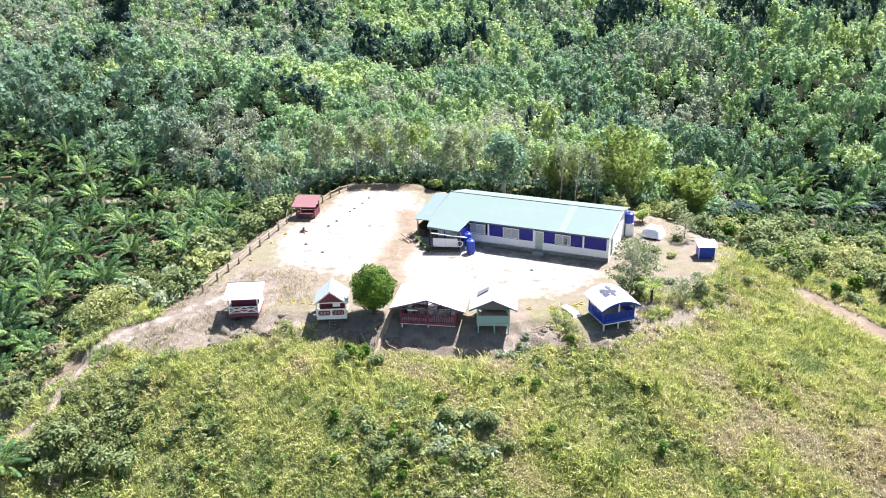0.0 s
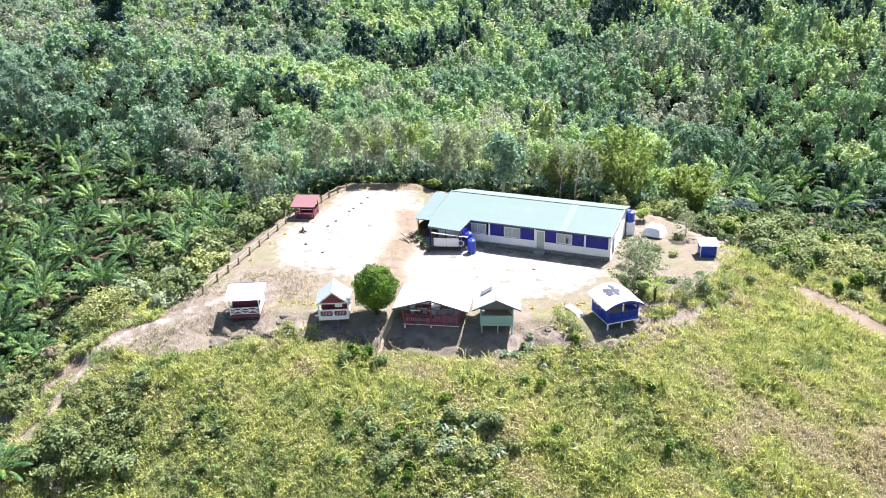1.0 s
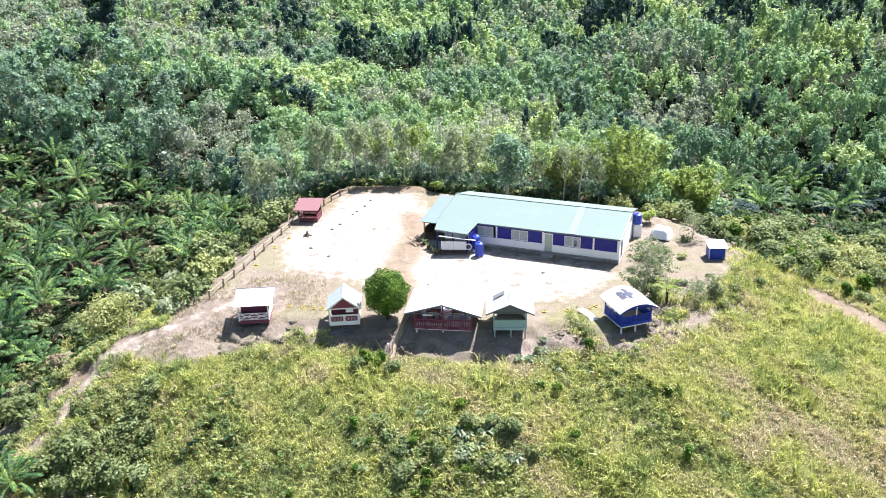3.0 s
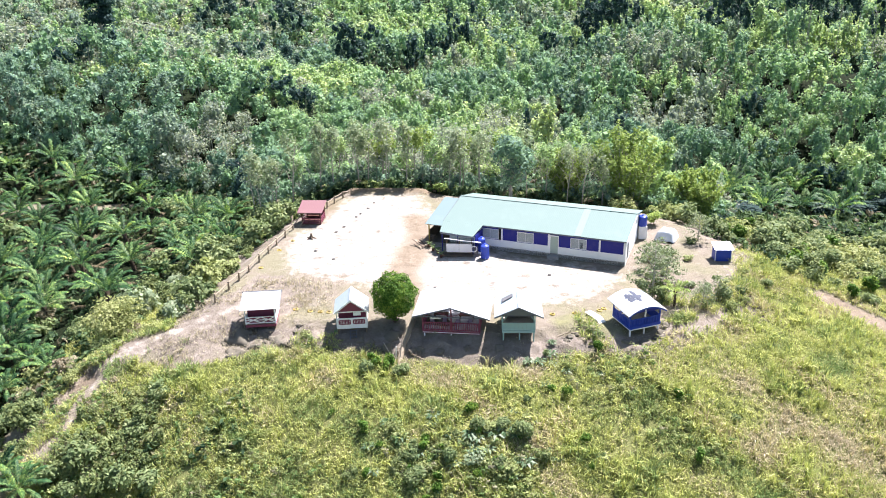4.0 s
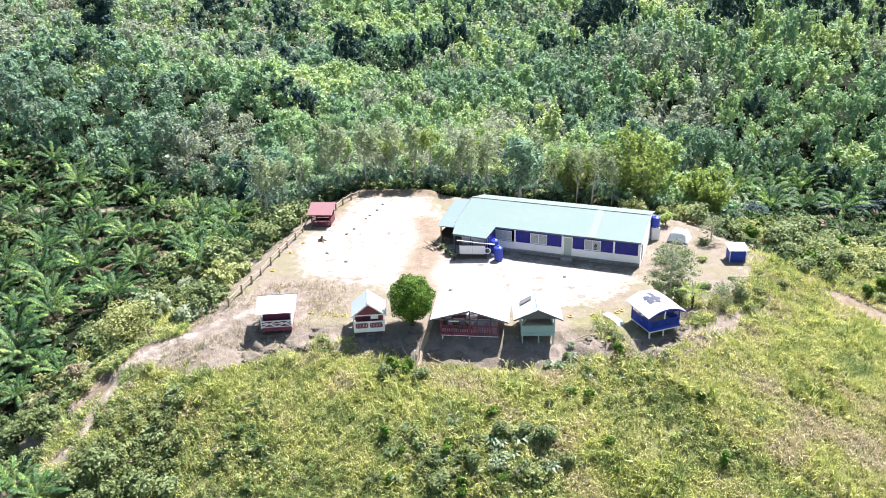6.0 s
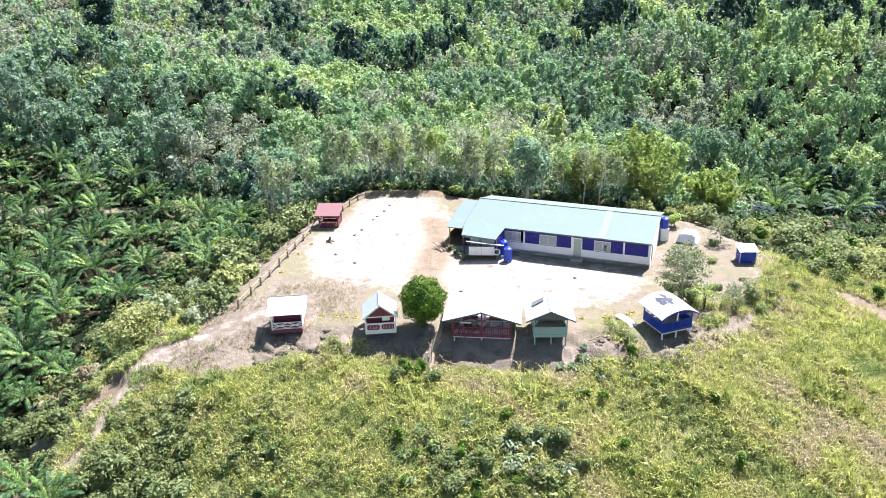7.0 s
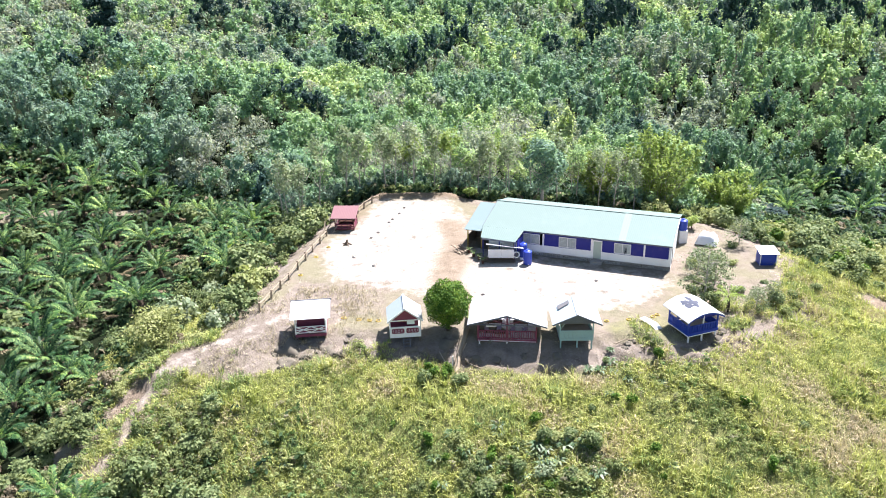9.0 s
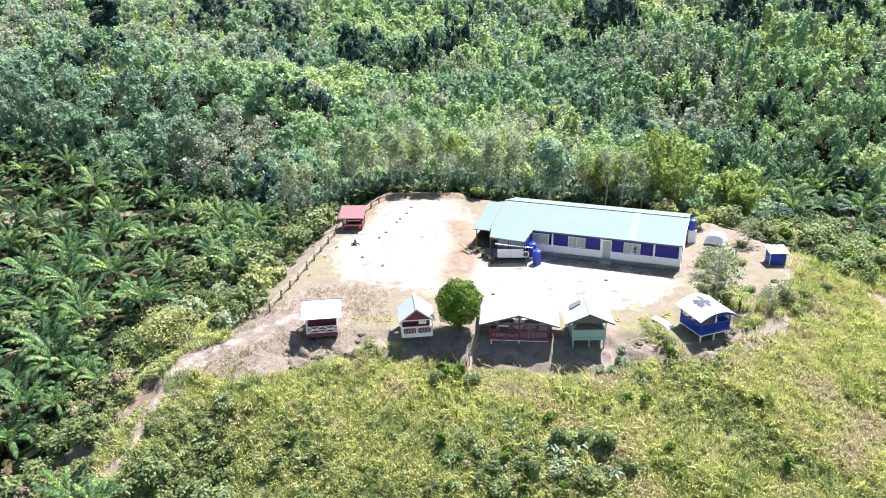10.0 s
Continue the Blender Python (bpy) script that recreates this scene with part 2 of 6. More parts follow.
def height(x, y):
    x, y = np.asarray(x, float), np.asarray(y, float)
    d = np.maximum(outside(x, y, EDGE), 0)
    floor = (-15 + 21 * np.exp(-(((x + 95) / 55) ** 2 + ((y - 205) / 55) ** 2)) + 17 * np.exp(-(((x - 95) / 62) ** 2 + ((y - 232) / 48) ** 2))
             - 12 * np.exp(-(((x - 63) / 24) ** 2 + ((y - 152) / 24) ** 2)) + 70 * smooth(330, 800, y) + 25 * smooth(170, 500, np.abs(x)) + 1.5 * waves(x, y, 17))
    side = floor * (1 - np.exp(-d * 0.42 / np.maximum(-floor, 15)))
    side = np.where(floor > 0, floor * smooth(25, 110, d) - 6 * np.exp(-((d - 25) / 20) ** 2), side)
    bank = (0.27 + 0.14 * smooth(-12, -9, x) * smooth(9, 6, x)) * np.clip(d - 1, 0, 2.8) + (0.3 + 0.4 * smooth(-30, -27, x) * smooth(20, 16, x)) * smooth(3.5, 4.7, d + 0.8 * waves(x, y, 0.9))
    e = np.clip(d - 4.9, 0, 21)
    front = np.maximum(-(bank + 0.2 * e + 0.0098 * e * e + 0.5 * np.maximum(d - 25.9, 0)), -42)
    z = front + (side - front) * smooth(70, 90, y + 0.25 * np.maximum(np.abs(x) - 35, 0))
    r, rz = along(x, y, TRAIL)
    ridge = rz - 0.5 * np.maximum(r - 2.5, 0) - 0.05 * np.minimum(r, 3) ** 2
    k = np.clip(0.5 + (ridge - z) / 1.6, 0, 1)
    z = z * (1 - k) + ridge * k + 0.4 * k * (1 - k)
    z = z - 0.8 * smooth(1.8, 0.5, scar_at(x, y))
    z = z - 0.28 * smooth(5.5, 1.5, along(x, y, [(5.0, 95.6, 0), (18.5, 89.9, 0)])[0])
    z = z + 0.4 * smooth(1.6, 0.3, along(x, y, [(-19, 124, 0), (-12, 123.6, 0), (-7, 122.6, 0)])[0] + 0.4 * waves(x, y, 0.9))
    z = z - 0.65 * smooth(2.9, 1.0, np.hypot(x - 16.3, y - 74.0)) - 0.4 * smooth(2.8, 1.2, np.hypot(x - 3.1, y - 74.2))
    far = smooth(0, 6, d)
    z = z - 0.6 * np.abs(waves(x, y, 0.75)) * smooth(0.3, 1.2, d) * smooth(5, 3, d) * smooth(-31, -28, x) * smooth(22, 19, x) * (y < 90)
    return z + 0.10 * waves(x, y, 2.1) * smooth(0, 2, d) + 0.35 * waves(x, y, 5.3) * far + 0.02 * waves(x, y, 1.3)


def axis_steps(lo, a, b, hi, fine, coarse):
    mid = list(np.arange(a, b + 1e-6, fine))
    out, step, v = [], fine, a
    while v > lo:
        step = min(step * 1.13, coarse)
        v -= step
        out.append(v)
    left, out, step, v = out[::-1], [], fine, b
    while v < hi:
        step = min(step * 1.13, coarse)
        v += step
        out.append(v)
    return np.array(left + mid + out)


def ground_material():
    m, t, out = nodes_of("earth")
    at = position(t)
    zone = t.nodes.new("ShaderNodeAttribute")
    zone.attribute_name = "zone"
    sep = t.nodes.new("ShaderNodeSeparateColor")
    link(t, zone.outputs["Color"], sep.inputs[0])
    big, midn, fine = noise_node(t, 0.14, 5, 0.65, at), noise_node(t, 0.8, 6, 0.7, at), noise_node(t, 7, 4, 0.7, at)
    soil = ramp(t, maths(t, "ADD", maths(t, "MULTIPLY", midn, 0.7), maths(t, "MULTIPLY", fine, 0.3)),
                [(0.28, (0.082, 0.068, 0.055)), (0.5, (0.19, 0.16, 0.134)), (0.75, (0.315, 0.275, 0.24))])
    turf = ramp(t, maths(t, "ADD", maths(t, "MULTIPLY", midn, 0.5), maths(t, "MULTIPLY", fine, 0.5)),
                [(0.3, (0.097, 0.085, 0.064)), (0.5, (0.2, 0.168, 0.138)), (0.75, (0.305, 0.262, 0.225))])
    sand = ramp(t, maths(t, "ADD", maths(t, "MULTIPLY", midn, 0.6), maths(t, "MULTIPLY", fine, 0.4)),
                [(0.36, (0.2, 0.156, 0.118)), (0.47, (0.32, 0.285, 0.245)), (0.64, (0.48, 0.455, 0.42))])
    mottle = ramp(t, noise_node(t, 0.5, 5, 0.72, at), [(0.53, (0, 0, 0)), (0.66, (1, 1, 1))])
    sand = mix(t, maths(t, "MULTIPLY", mottle, 0.75), sand, (0.125, 0.112, 0.1))
    clay = ramp(t, midn, [(0.3, (0.12, 0.086, 0.056)), (0.7, (0.215, 0.165, 0.115))])
    # near-black ground below trees: their shade is put into this floor colour
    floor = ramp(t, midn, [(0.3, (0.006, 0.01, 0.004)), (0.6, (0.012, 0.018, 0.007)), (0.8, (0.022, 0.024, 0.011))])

    def mask(socket, k=0.9, soft=0.1):
        v = maths(t, "ADD", socket, maths(t, "MULTIPLY", maths(t, "SUBTRACT", maths(t, "ADD", maths(t, "MULTIPLY", midn, 0.65), maths(t, "MULTIPLY", big, 0.35)), 0.5), k))
        v = maths(t, "MULTIPLY", v, maths(t, "GREATER_THAN", socket, 0.03))
        return ramp(t, v, [(0.5 - soft, (0, 0, 0)), (0.5 + soft, (1, 1, 1))])
    green = ramp(t, maths(t, "ADD", maths(t, "MULTIPLY", big, 0.7), maths(t, "MULTIPLY", fine, 0.3)), [(0.44, (0, 0, 0)), (0.58, (1, 1, 1))])
    turf = mix(t, maths(t, "MULTIPLY", green, 0.45), turf, (0.165, 0.17, 0.085))
    a = t.nodes.new("ShaderNodeAttribute")
    a.attribute_name = "sward"
    sward = ramp(t, maths(t, "ADD", maths(t, "MULTIPLY", midn, 0.5), maths(t, "MULTIPLY", fine, 0.5)), [(0.3, (0.08, 0.09, 0.035)), (0.5, (0.16, 0.17, 0.065)), (0.7, (0.27, 0.245, 0.125))])
    c = mix(t, mask(sep.outputs[0], 1.2), turf, soil)
    c = mix(t, mask(a.outputs["Fac"], 0.8, 0.2), c, sward)
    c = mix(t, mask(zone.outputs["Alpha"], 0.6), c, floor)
    c = mix(t, mask(sep.outputs[1], 1.5, 0.2), c, sand)
    c = mix(t, maths(t, "MULTIPLY", mask(sep.outputs[2], 1.6, 0.3), 0.8), c, clay)
    p = t.nodes.new("ShaderNodeBsdfPrincipled")
    p.inputs["Roughness"].default_value = 0.95
    p.inputs["Specular IOR Level"].default_value = 0.08
    link(t, c, p.inputs["Base Color"])
    link(t, bump(t, maths(t, "ADD", midn, maths(t, "MULTIPLY", fine, 0.5)), 0.7, 0.3), p.inputs["Normal"])
    link(t, p.outputs[0], out.inputs[0])
    return m


def build_ground():
    xs, ys = axis_steps(-3000, -52, 56, 3000, 0.5, 150), axis_steps(-3000, 54, 128, 3500, 0.5, 150)
    gx, gy = np.meshgrid(xs, ys)
    z = height(gx, gy)
    nx, ny = len(xs), len(ys)
    k = np.arange(nx * ny).reshape(ny, nx)
    quads = np.stack([k[:-1, :-1], k[:-1, 1:], k[1:, 1:], k[1:, :-1]], -1).reshape(-1, 4)
    me = bpy.data.meshes.new("ground")
    me.vertices.add(nx * ny)
    me.vertices.foreach_set("co", np.stack([gx, gy, z], -1).astype(np.float32).ravel())
    me.loops.add(quads.size)
    me.loops.foreach_set("vertex_index", quads.astype(np.int32).ravel())
    me.polygons.add(len(quads))
    me.polygons.foreach_set("loop_start", np.arange(0, quads.size, 4, dtype=np.int32))
    me.update(calc_edges=True)
    me.polygons.foreach_set("use_smooth", np.ones(len(quads), bool))
    d, s = outside(gx, gy, EDGE), outside(gx, gy, SAND)
    tr, _ = along(gx, gy, TRAIL)
    tk, _ = along(gx, gy, TRACK)
    soil = np.clip(0.66 - np.abs(d - 2.5) / 9 + 0.5 * smooth(5, 1, np.abs(gx - 29)) * smooth(10, 3, np.abs(gy - 88)), 0, 1) * smooth(8, 4.5, d)
    soil = np.maximum(soil, 0.85 * smooth(57, 63, gy) * smooth(0, -1, (tr + 0.5 * waves(gx, gy, 1.4) - (0.35 + 4.6 * smooth(70, 79, gy))) / 1.2))
    soil = np.maximum(soil, 0.9 * smooth(1.9, 0.6, scar_at(gx, gy)))
    soil = np.maximum(soil, 0.55 * smooth(4.5, 2.0, np.hypot((gx + 32) / 1.5, gy - 76)))
    soil = np.maximum(soil, 0.8 * smooth(2.5, 1, tk))
    lane = along(gx, gy, LANE)[0] + 0.8 * waves(gx, gy, 1.9)
    soil = np.maximum(soil, 0.62 * smooth(1.7, 0.7, lane) * np.maximum(smooth(-80, -84, gx), 0.7 * smooth(0.35, 0.7, waves(gx, gy, 3.1))))
    soil = np.maximum(soil, 0.75 * smooth(-1, -3, d) * smooth(14, 4, np.hypot(gx + 28, (gy - 84) * 1.0)))
    sandy = np.maximum(smooth(3.8, -5.0, s), np.maximum((0.3 + 0.14 * smooth(66, 74, gy)) * smooth(58, 64, gy) * smooth(0.75, 0.1, tr + 0.45 * waves(gx, gy, 1.1)), 0.46 * smooth(2.4, 0.6, tk)))
    bare, _ = along(gx, gy, [(-25, 82.5, 0), (-31, 80.5, 0), (-35.5, 77.6, 0), (-39, 74.6, 0)])
    sandy = np.maximum(sandy, 0.24 * smooth(6.0, 1.0, bare))
    sandy = np.maximum(sandy, 0.2 * smooth(9, 3, np.hypot(gx - 29.5, (gy - 88.5) * 1.3)))
    brown, _ = along(gx, gy, [(-9, 83, 0), (-9.5, 91, 0), (-8, 99, 0), (-7, 104, 0), (-8, 110, 0)])
    clay = np.maximum(0.82 * smooth(4.6, 0.5, brown), 0.62 * smooth(3, 0.5, np.hypot((gx + 22) / 1.4, (gy - 117) / 4)))
    clay = np.maximum(clay, 0.75 * smooth(2.6, 0.8, tk))
    clay = np.maximum(clay, 0.85 * smooth(2.2, 0.6, along(gx, gy, [(-19, 124, 0), (-12, 123.6, 0), (-7, 122.6, 0), (0, 121, 0)])[0]))
    clay = np.maximum(clay, 0.7 * smooth(1.7, 0.5, scar_at(gx, gy)))
    # where the ground takes the floor colour darkened for tree shade
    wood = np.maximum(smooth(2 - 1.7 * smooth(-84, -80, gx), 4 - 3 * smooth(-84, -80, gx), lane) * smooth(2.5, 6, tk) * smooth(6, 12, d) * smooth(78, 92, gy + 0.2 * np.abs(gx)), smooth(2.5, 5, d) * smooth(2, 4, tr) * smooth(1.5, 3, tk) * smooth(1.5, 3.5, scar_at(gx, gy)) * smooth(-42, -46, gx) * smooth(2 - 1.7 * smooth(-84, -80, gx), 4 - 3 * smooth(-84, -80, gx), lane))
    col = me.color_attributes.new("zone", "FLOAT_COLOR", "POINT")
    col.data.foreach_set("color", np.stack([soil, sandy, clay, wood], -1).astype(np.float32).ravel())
    sparse = 0.5 * smooth(1.1, 0.6, np.hypot((gx - 12.5) / 7.5, (gy - 76.4) / 3.4))
    sward = me.attributes.new("sward", "FLOAT", "POINT")
    sward.data.foreach_set("value", np.maximum(sparse, np.maximum(smooth(3.2, 5.5, d), smooth(-1.5, 1, d) * smooth(30, 33, gx)) * (gy < 96) * smooth(1, 2.5, tr) * smooth(-44, -40, gx) * smooth(1.5, 3, scar_at(gx, gy)) * smooth(2, 4, tk) * smooth(0.95, 1.25, np.hypot((gx + 32.5) / 6.8, (gy - 76.0) / 3.1) + 0.25 * waves(gx, gy, 1.5))).astype(np.float32).ravel())
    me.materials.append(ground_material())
    return tagged(new("ground", me), "sandy hilltop with dry turf, soil banks and valley floor", "ground", kind="structure")


build_ground()


# ---- making things ----
def thing(name, m, label, category, group=""):
    ob = new(name)
    ob.empty_display_size = 0.3
    ob.matrix_world = m
    return tagged(ob, label, category, group)


def part(name, bm, material, parent, label="", smooth_faces=False):
    me = bpy.data.meshes.new(name)
    bmesh.ops.recalc_face_normals(bm, faces=bm.faces)
    for f in bm.faces:
        f.smooth = smooth_faces
    bm.to_mesh(me)
    bm.free()
    me.materials.append(material)
    ob = new(name, me)
    ob.parent = parent
    if label:
        ob["label"] = label
    return ob


def box(x0, x1, y0, y1, z0, z1, bm=None, m=None):
    bm = bm or bmesh.new()
    v = [bm.verts.new(((m @ Vector(p)) if m else p)) for p in
         [(x0, y0, z0), (x1, y0, z0), (x1, y1, z0), (x0, y1, z0), (x0, y0, z1), (x1, y0, z1), (x1, y1, z1), (x0, y1, z1)]]
    for f in ((0, 3, 2, 1), (4, 5, 6, 7), (0, 1, 5, 4), (1, 2, 6, 5), (2, 3, 7, 6), (3, 0, 4, 7)):
        bm.faces.new([v[i] for i in f])
    return bm


def bar(a, b, w, h=None, bm=None):
    """A square bar from a to b."""
    bm = bm or bmesh.new()
    a, b, h = Vector(a), Vector(b), h or w
    m = Matrix.Translation((a + b) / 2) @ (b - a).to_track_quat("Z", "Y").to_matrix().to_4x4()
    n = (b - a).length / 2
    return box(-w / 2, w / 2, -h / 2, h / 2, -n, n, bm, m)


def tube(points, radii, seg=7, bm=None, cap=True):
    """A round tapering tube through points."""
    bm = bm or bmesh.new()
    rings, pts = [], [Vector(p) for p in points]
    for i, p in enumerate(pts):
        way = (pts[min(i + 1, len(pts) - 1)] - pts[max(i - 1, 0)]).normalized()
        q = way.to_track_quat("Z", "Y")
        rings.append([bm.verts.new(p + q @ Vector((radii[i] * math.cos(2 * math.pi * k / seg), radii[i] * math.sin(2 * math.pi * k / seg), 0))) for k in range(seg)])
    for r, s in zip(rings, rings[1:]):
        for k in range(seg):
            bm.faces.new((r[k], r[(k + 1) % seg], s[(k + 1) % seg], s[k]))
    if cap:
        bm.faces.new(rings[0][::-1])
        bm.faces.new(rings[-1])
    return bm


def arch_sheet(rows, deep):
    """One bent sheet through pairs of points, of the thickness deep."""
    bm, deep = bmesh.new(), Vector(deep)
    up = [[bm.verts.new(Vector(p) + deep) for p in r] for r in rows]
    low = [[bm.verts.new(Vector(p)) for p in r] for r in rows]
    for i in range(len(rows) - 1):
        bm.faces.new((up[i][0], up[i + 1][0], up[i + 1][1], up[i][1]))
        bm.faces.new((low[i][1], low[i + 1][1], low[i + 1][0], low[i][0]))
        for k in (0, 1):
            bm.faces.new((up[i][k], low[i][k], low[i + 1][k], up[i + 1][k]))
    for i in (0, -1):
        bm.faces.new((up[i][0], up[i][1], low[i][1], low[i][0]))
    return bm


def plate(ring, thick, bm=None):
    """A flat plate: ring of 3D points, pushed along its normal both ways."""
    bm = bm or bmesh.new()
    pts = [Vector(p) for p in ring]
    n = (pts[1] - pts[0]).cross(pts[2] - pts[0]).normalized() * thick / 2
    top, low = [bm.verts.new(p + n) for p in pts], [bm.verts.new(p - n) for p in pts]
    bm.faces.new(top)
    bm.faces.new(low[::-1])
    for i in range(len(pts)):
        j = (i + 1) % len(pts)
        bm.faces.new((top[i], low[i], low[j], top[j]))
    return bm


def ribbed(a, b, c, d, pitch=0.24, depth=0.005, thick=0.02, bm=None):
    """A ribbed roofing sheet: a to b along the eave, d to c along the top; ribs run up the slope."""
    bm = bm or bmesh.new()
    a, b, c, d = (Vector(p) for p in (a, b, c, d))
    n = (b - a).cross(d - a).normalized()
    if n.z < 0:
        n = -n
    count = max(4, int((b - a).length / pitch) * 4)
    rows = []
    for i in range(count + 1):
        k, up = i / count, (depth if i % 4 in (1, 2) else 0)
        lo, hi = a.lerp(b, k), d.lerp(c, k)
        rows.append([bm.verts.new(p) for p in (lo + n * up, hi + n * up, hi + n * (up - thick), lo + n * (up - thick))])
    for r, s in zip(rows, rows[1:]):
        for e in range(4):
            bm.faces.new((r[e], r[(e + 1) % 4], s[(e + 1) % 4], s[e]))
    bm.faces.new(rows[0])
    bm.faces.new(rows[-1][::-1])
    return bm


def z_at(x, y):
    return float(height(x, y))


# ---- long school building ----
BUILD = pose(18.255, 90.986, 0, 0, 0, -23.05)


def school():
    s = thing("school_building", BUILD, "long white and navy timber hall with a pale aqua sheet roof", "building")
    L, F, B = -23.6, 0.35, 11.2     # left end, front wall, back wall
    part("floor_slab", box(L, -0.05, F, B, -0.6, 0.25), M_CONC, s, "grey concrete floor")
    sill, top = 1.2, 2.92
    # lower front wall left and right of the door
    for x0, x1 in ((L, -9.75), (-8.55, 0.0)):
        part("lower_wall", box(x0, x1, F, F + 0.14, -0.6, sill), M_WALLW, s, "white boarded lower wall")
    part("upper_wall", box(L, 0.0, F, F + 0.14, top, 3.16), M_NAVY, s)
    posts = (-19.3, -16.18, -9.86, -3.28)
    for x in posts:
        part("pillar", box(x - 0.11, x + 0.11, F - 0.05, F + 0.2, sill - 0.05, top + 0.1), M_WHITE, s, "white painted pillar")
    windows = ((-19.0, -16.65), (-14.12, -11.89), (-7.03, -4.95))
    solid_bays = ((L, -19.41), (-16.07, -14.12), (-11.89, -9.97), (-8.55, -7.03), (-4.95, -3.39), (-3.17, -0.3))
    for x0, x1 in solid_bays:
        p = part("wall_panel", box(x0, x1, F + 0.03, F + 0.12, sill, top), M_NAVY, s, "navy blue wall panel")
        part("ledge", box(x0, x1, F - 0.02, F + 0.03, sill - 0.03, sill + 0.04), M_WHITE, p)
    part("corner_panel", box(-0.3, 0.0, F - 0.02, F + 0.14, sill, top), M_WALLW, s)
    for x0, x1 in windows:
        w = part("window", box(x0 + 0.06, x1 - 0.06, F + 0.1, F + 0.13, 1.36, 2.6), M_CURTAIN, s, "louvred window with pale curtains")
        fr = bmesh.new()
        for b in ((x0, x1, 1.28, 1.36), (x0, x1, 2.6, 2.68), (x0, x0 + 0.06, 1.36, 2.6), (x1 - 0.06, x1, 1.36, 2.6), ((x0 + x1) / 2 - 0.03, (x0 + x1) / 2 + 0.03, 1.36, 2.6)):
            box(b[0], b[1], F - 0.04, F + 0.12, b[2], b[3], fr)
        part("window_frame", fr, M_WHITE, w, "white window frame")
        for i in range(2):
            cx = x0 + 0.15 + i * (x1 - x0) * 0.52
            bm = bmesh.new()
            for k in range(6):
                box(cx + k * 0.13, cx + k * 0.13 + 0.09, F + 0.085 - 0.012 * (k % 2), F + 0.099, 1.38 + 0.04 * (k % 3), 2.58, bm)
            part("curtain", bm, M_SHEET, w, "white gathered curtain")
        for i in range(7):
            z = 1.42 + i * 0.17
            part("slat", plate([(x0 + 0.07, F, z), (x1 - 0.07, F, z), (x1 - 0.07, F + 0.08, z + 0.11), (x0 + 0.07, F + 0.08, z + 0.11)], 0.012), M_CURTAIN, w)
        part("apron", box(x0, x1, F + 0.03, F + 0.12, sill, 1.28), M_NAVY, s)
        part("head", box(x0, x1, F + 0.03, F + 0.12, 2.68, top), M_NAVY, s)
    # dark strip paints the unlit opening beside the curtain
    part("drape", box(-5.75, -5.45, F + 0.02, F + 0.05, 1.36, 2.2), M_DARK, s, "dark strip painting the unlit gap between curtains")
    d = part("door", box(-9.64, -8.64, F + 0.02, F + 0.08, 0.28, 2.62), M_DOOR, s, "pale green panelled door")
    fr = bmesh.new()
    for b in ((-9.75, -9.64, 0.2, 2.75), (-8.64, -8.55, 0.2, 2.75), (-9.64, -8.64, 2.62, 2.75)):
        box(b[0], b[1], F - 0.03, F + 0.14, b[2], b[3], fr)
    part("door_frame", fr, M_WHITE, d)
    part("door_handle", tube([(-8.75, F - 0.05, 1.25), (-8.75, F - 0.05, 1.4)], [0.02, 0.02]), M_GREY, d)
    for z0, z1 in ((0.45, 1.2), (1.4, 2.45)):
        part("door_panel", box(-9.5, -8.78, F - 0.003, F + 0.02, z0, z1), M_DOOR, d)
    part("head_panel", box(-9.75, -8.55, F + 0.03, F + 0.12, 2.75, top), M_NAVY, s)
    part("step", box(-9.9, -8.4, F - 0.7, F, -0.4, 0.1), M_CONC, s, "concrete door step")
    # ends and back
    for x0, x1, nm in ((-0.14, 0.0, "end_wall"), (L, L + 0.14, "end_wall")):
        bm = bmesh.new()
        ring = [(x0, F + 0.14, -0.6), (x0, B, -0.6), (x0, B, 3.24), (x0, 6.85, 4.36), (x0, F + 0.14, 3.16)]
        v0, v1 = [bm.verts.new(p) for p in ring], [bm.verts.new((x1, p[1], p[2])) for p in ring]
        bm.faces.new(v0)
        bm.faces.new(v1[::-1])
        for i in range(5):
            bm.faces.new((v0[i], v0[(i + 1) % 5], v1[(i + 1) % 5], v1[i]))
        part(nm, bm, M_WALLW, s, "white end wall")
    part("back_wall", box(L + 0.14, -0.14, B - 0.14, B, -0.3, 3.2), M_WALLW, s)
    part("end_door", box(0.0, 0.04, 1.5, 2.4, 0.25, 2.3), M_GREY, s, "grey side door")
    # roof
    r = part("roof", ribbed((-24.3, -0.1, 3.2), (0.1, -0.1, 3.2), (0.25, 6.87, 4.5), (-24.3, 6.87, 4.5)), M_AQUA, s, "pale aqua ribbed roof sheets")
    part("back_slope", ribbed((0.25, 11.9, 3.24), (-24.3, 11.9, 3.24), (-24.3, 6.87, 4.5), (0.25, 6.87, 4.5)), M_AQUA, r)
    part("ridge_cap", bar((-24.35, 6.87, 4.53), (0.3, 6.87, 4.53), 0.3, 0.05), M_AQUA, r, "folded ridge cap")
    part("fascia", box(-18.6, 0.08, -0.1, -0.07, 3.02, 3.17), M_GREY, r, "dark eave board")
    for x in (-6.1,):
        part("pale_sheet", ribbed((x - 0.45, -0.08, 3.235), (x + 0.45, -0.08, 3.235), (x + 0.3, 6.7, 4.5), (x - 0.6, 6.7, 4.5)), M_AQUAL, r, "newer paler roof sheet")
    # barge boards on the end
    part("barge_board", bar((0.16, -0.08, 3.11), (0.28, 6.87, 4.41), 0.05, 0.18), M_WHITE, r)
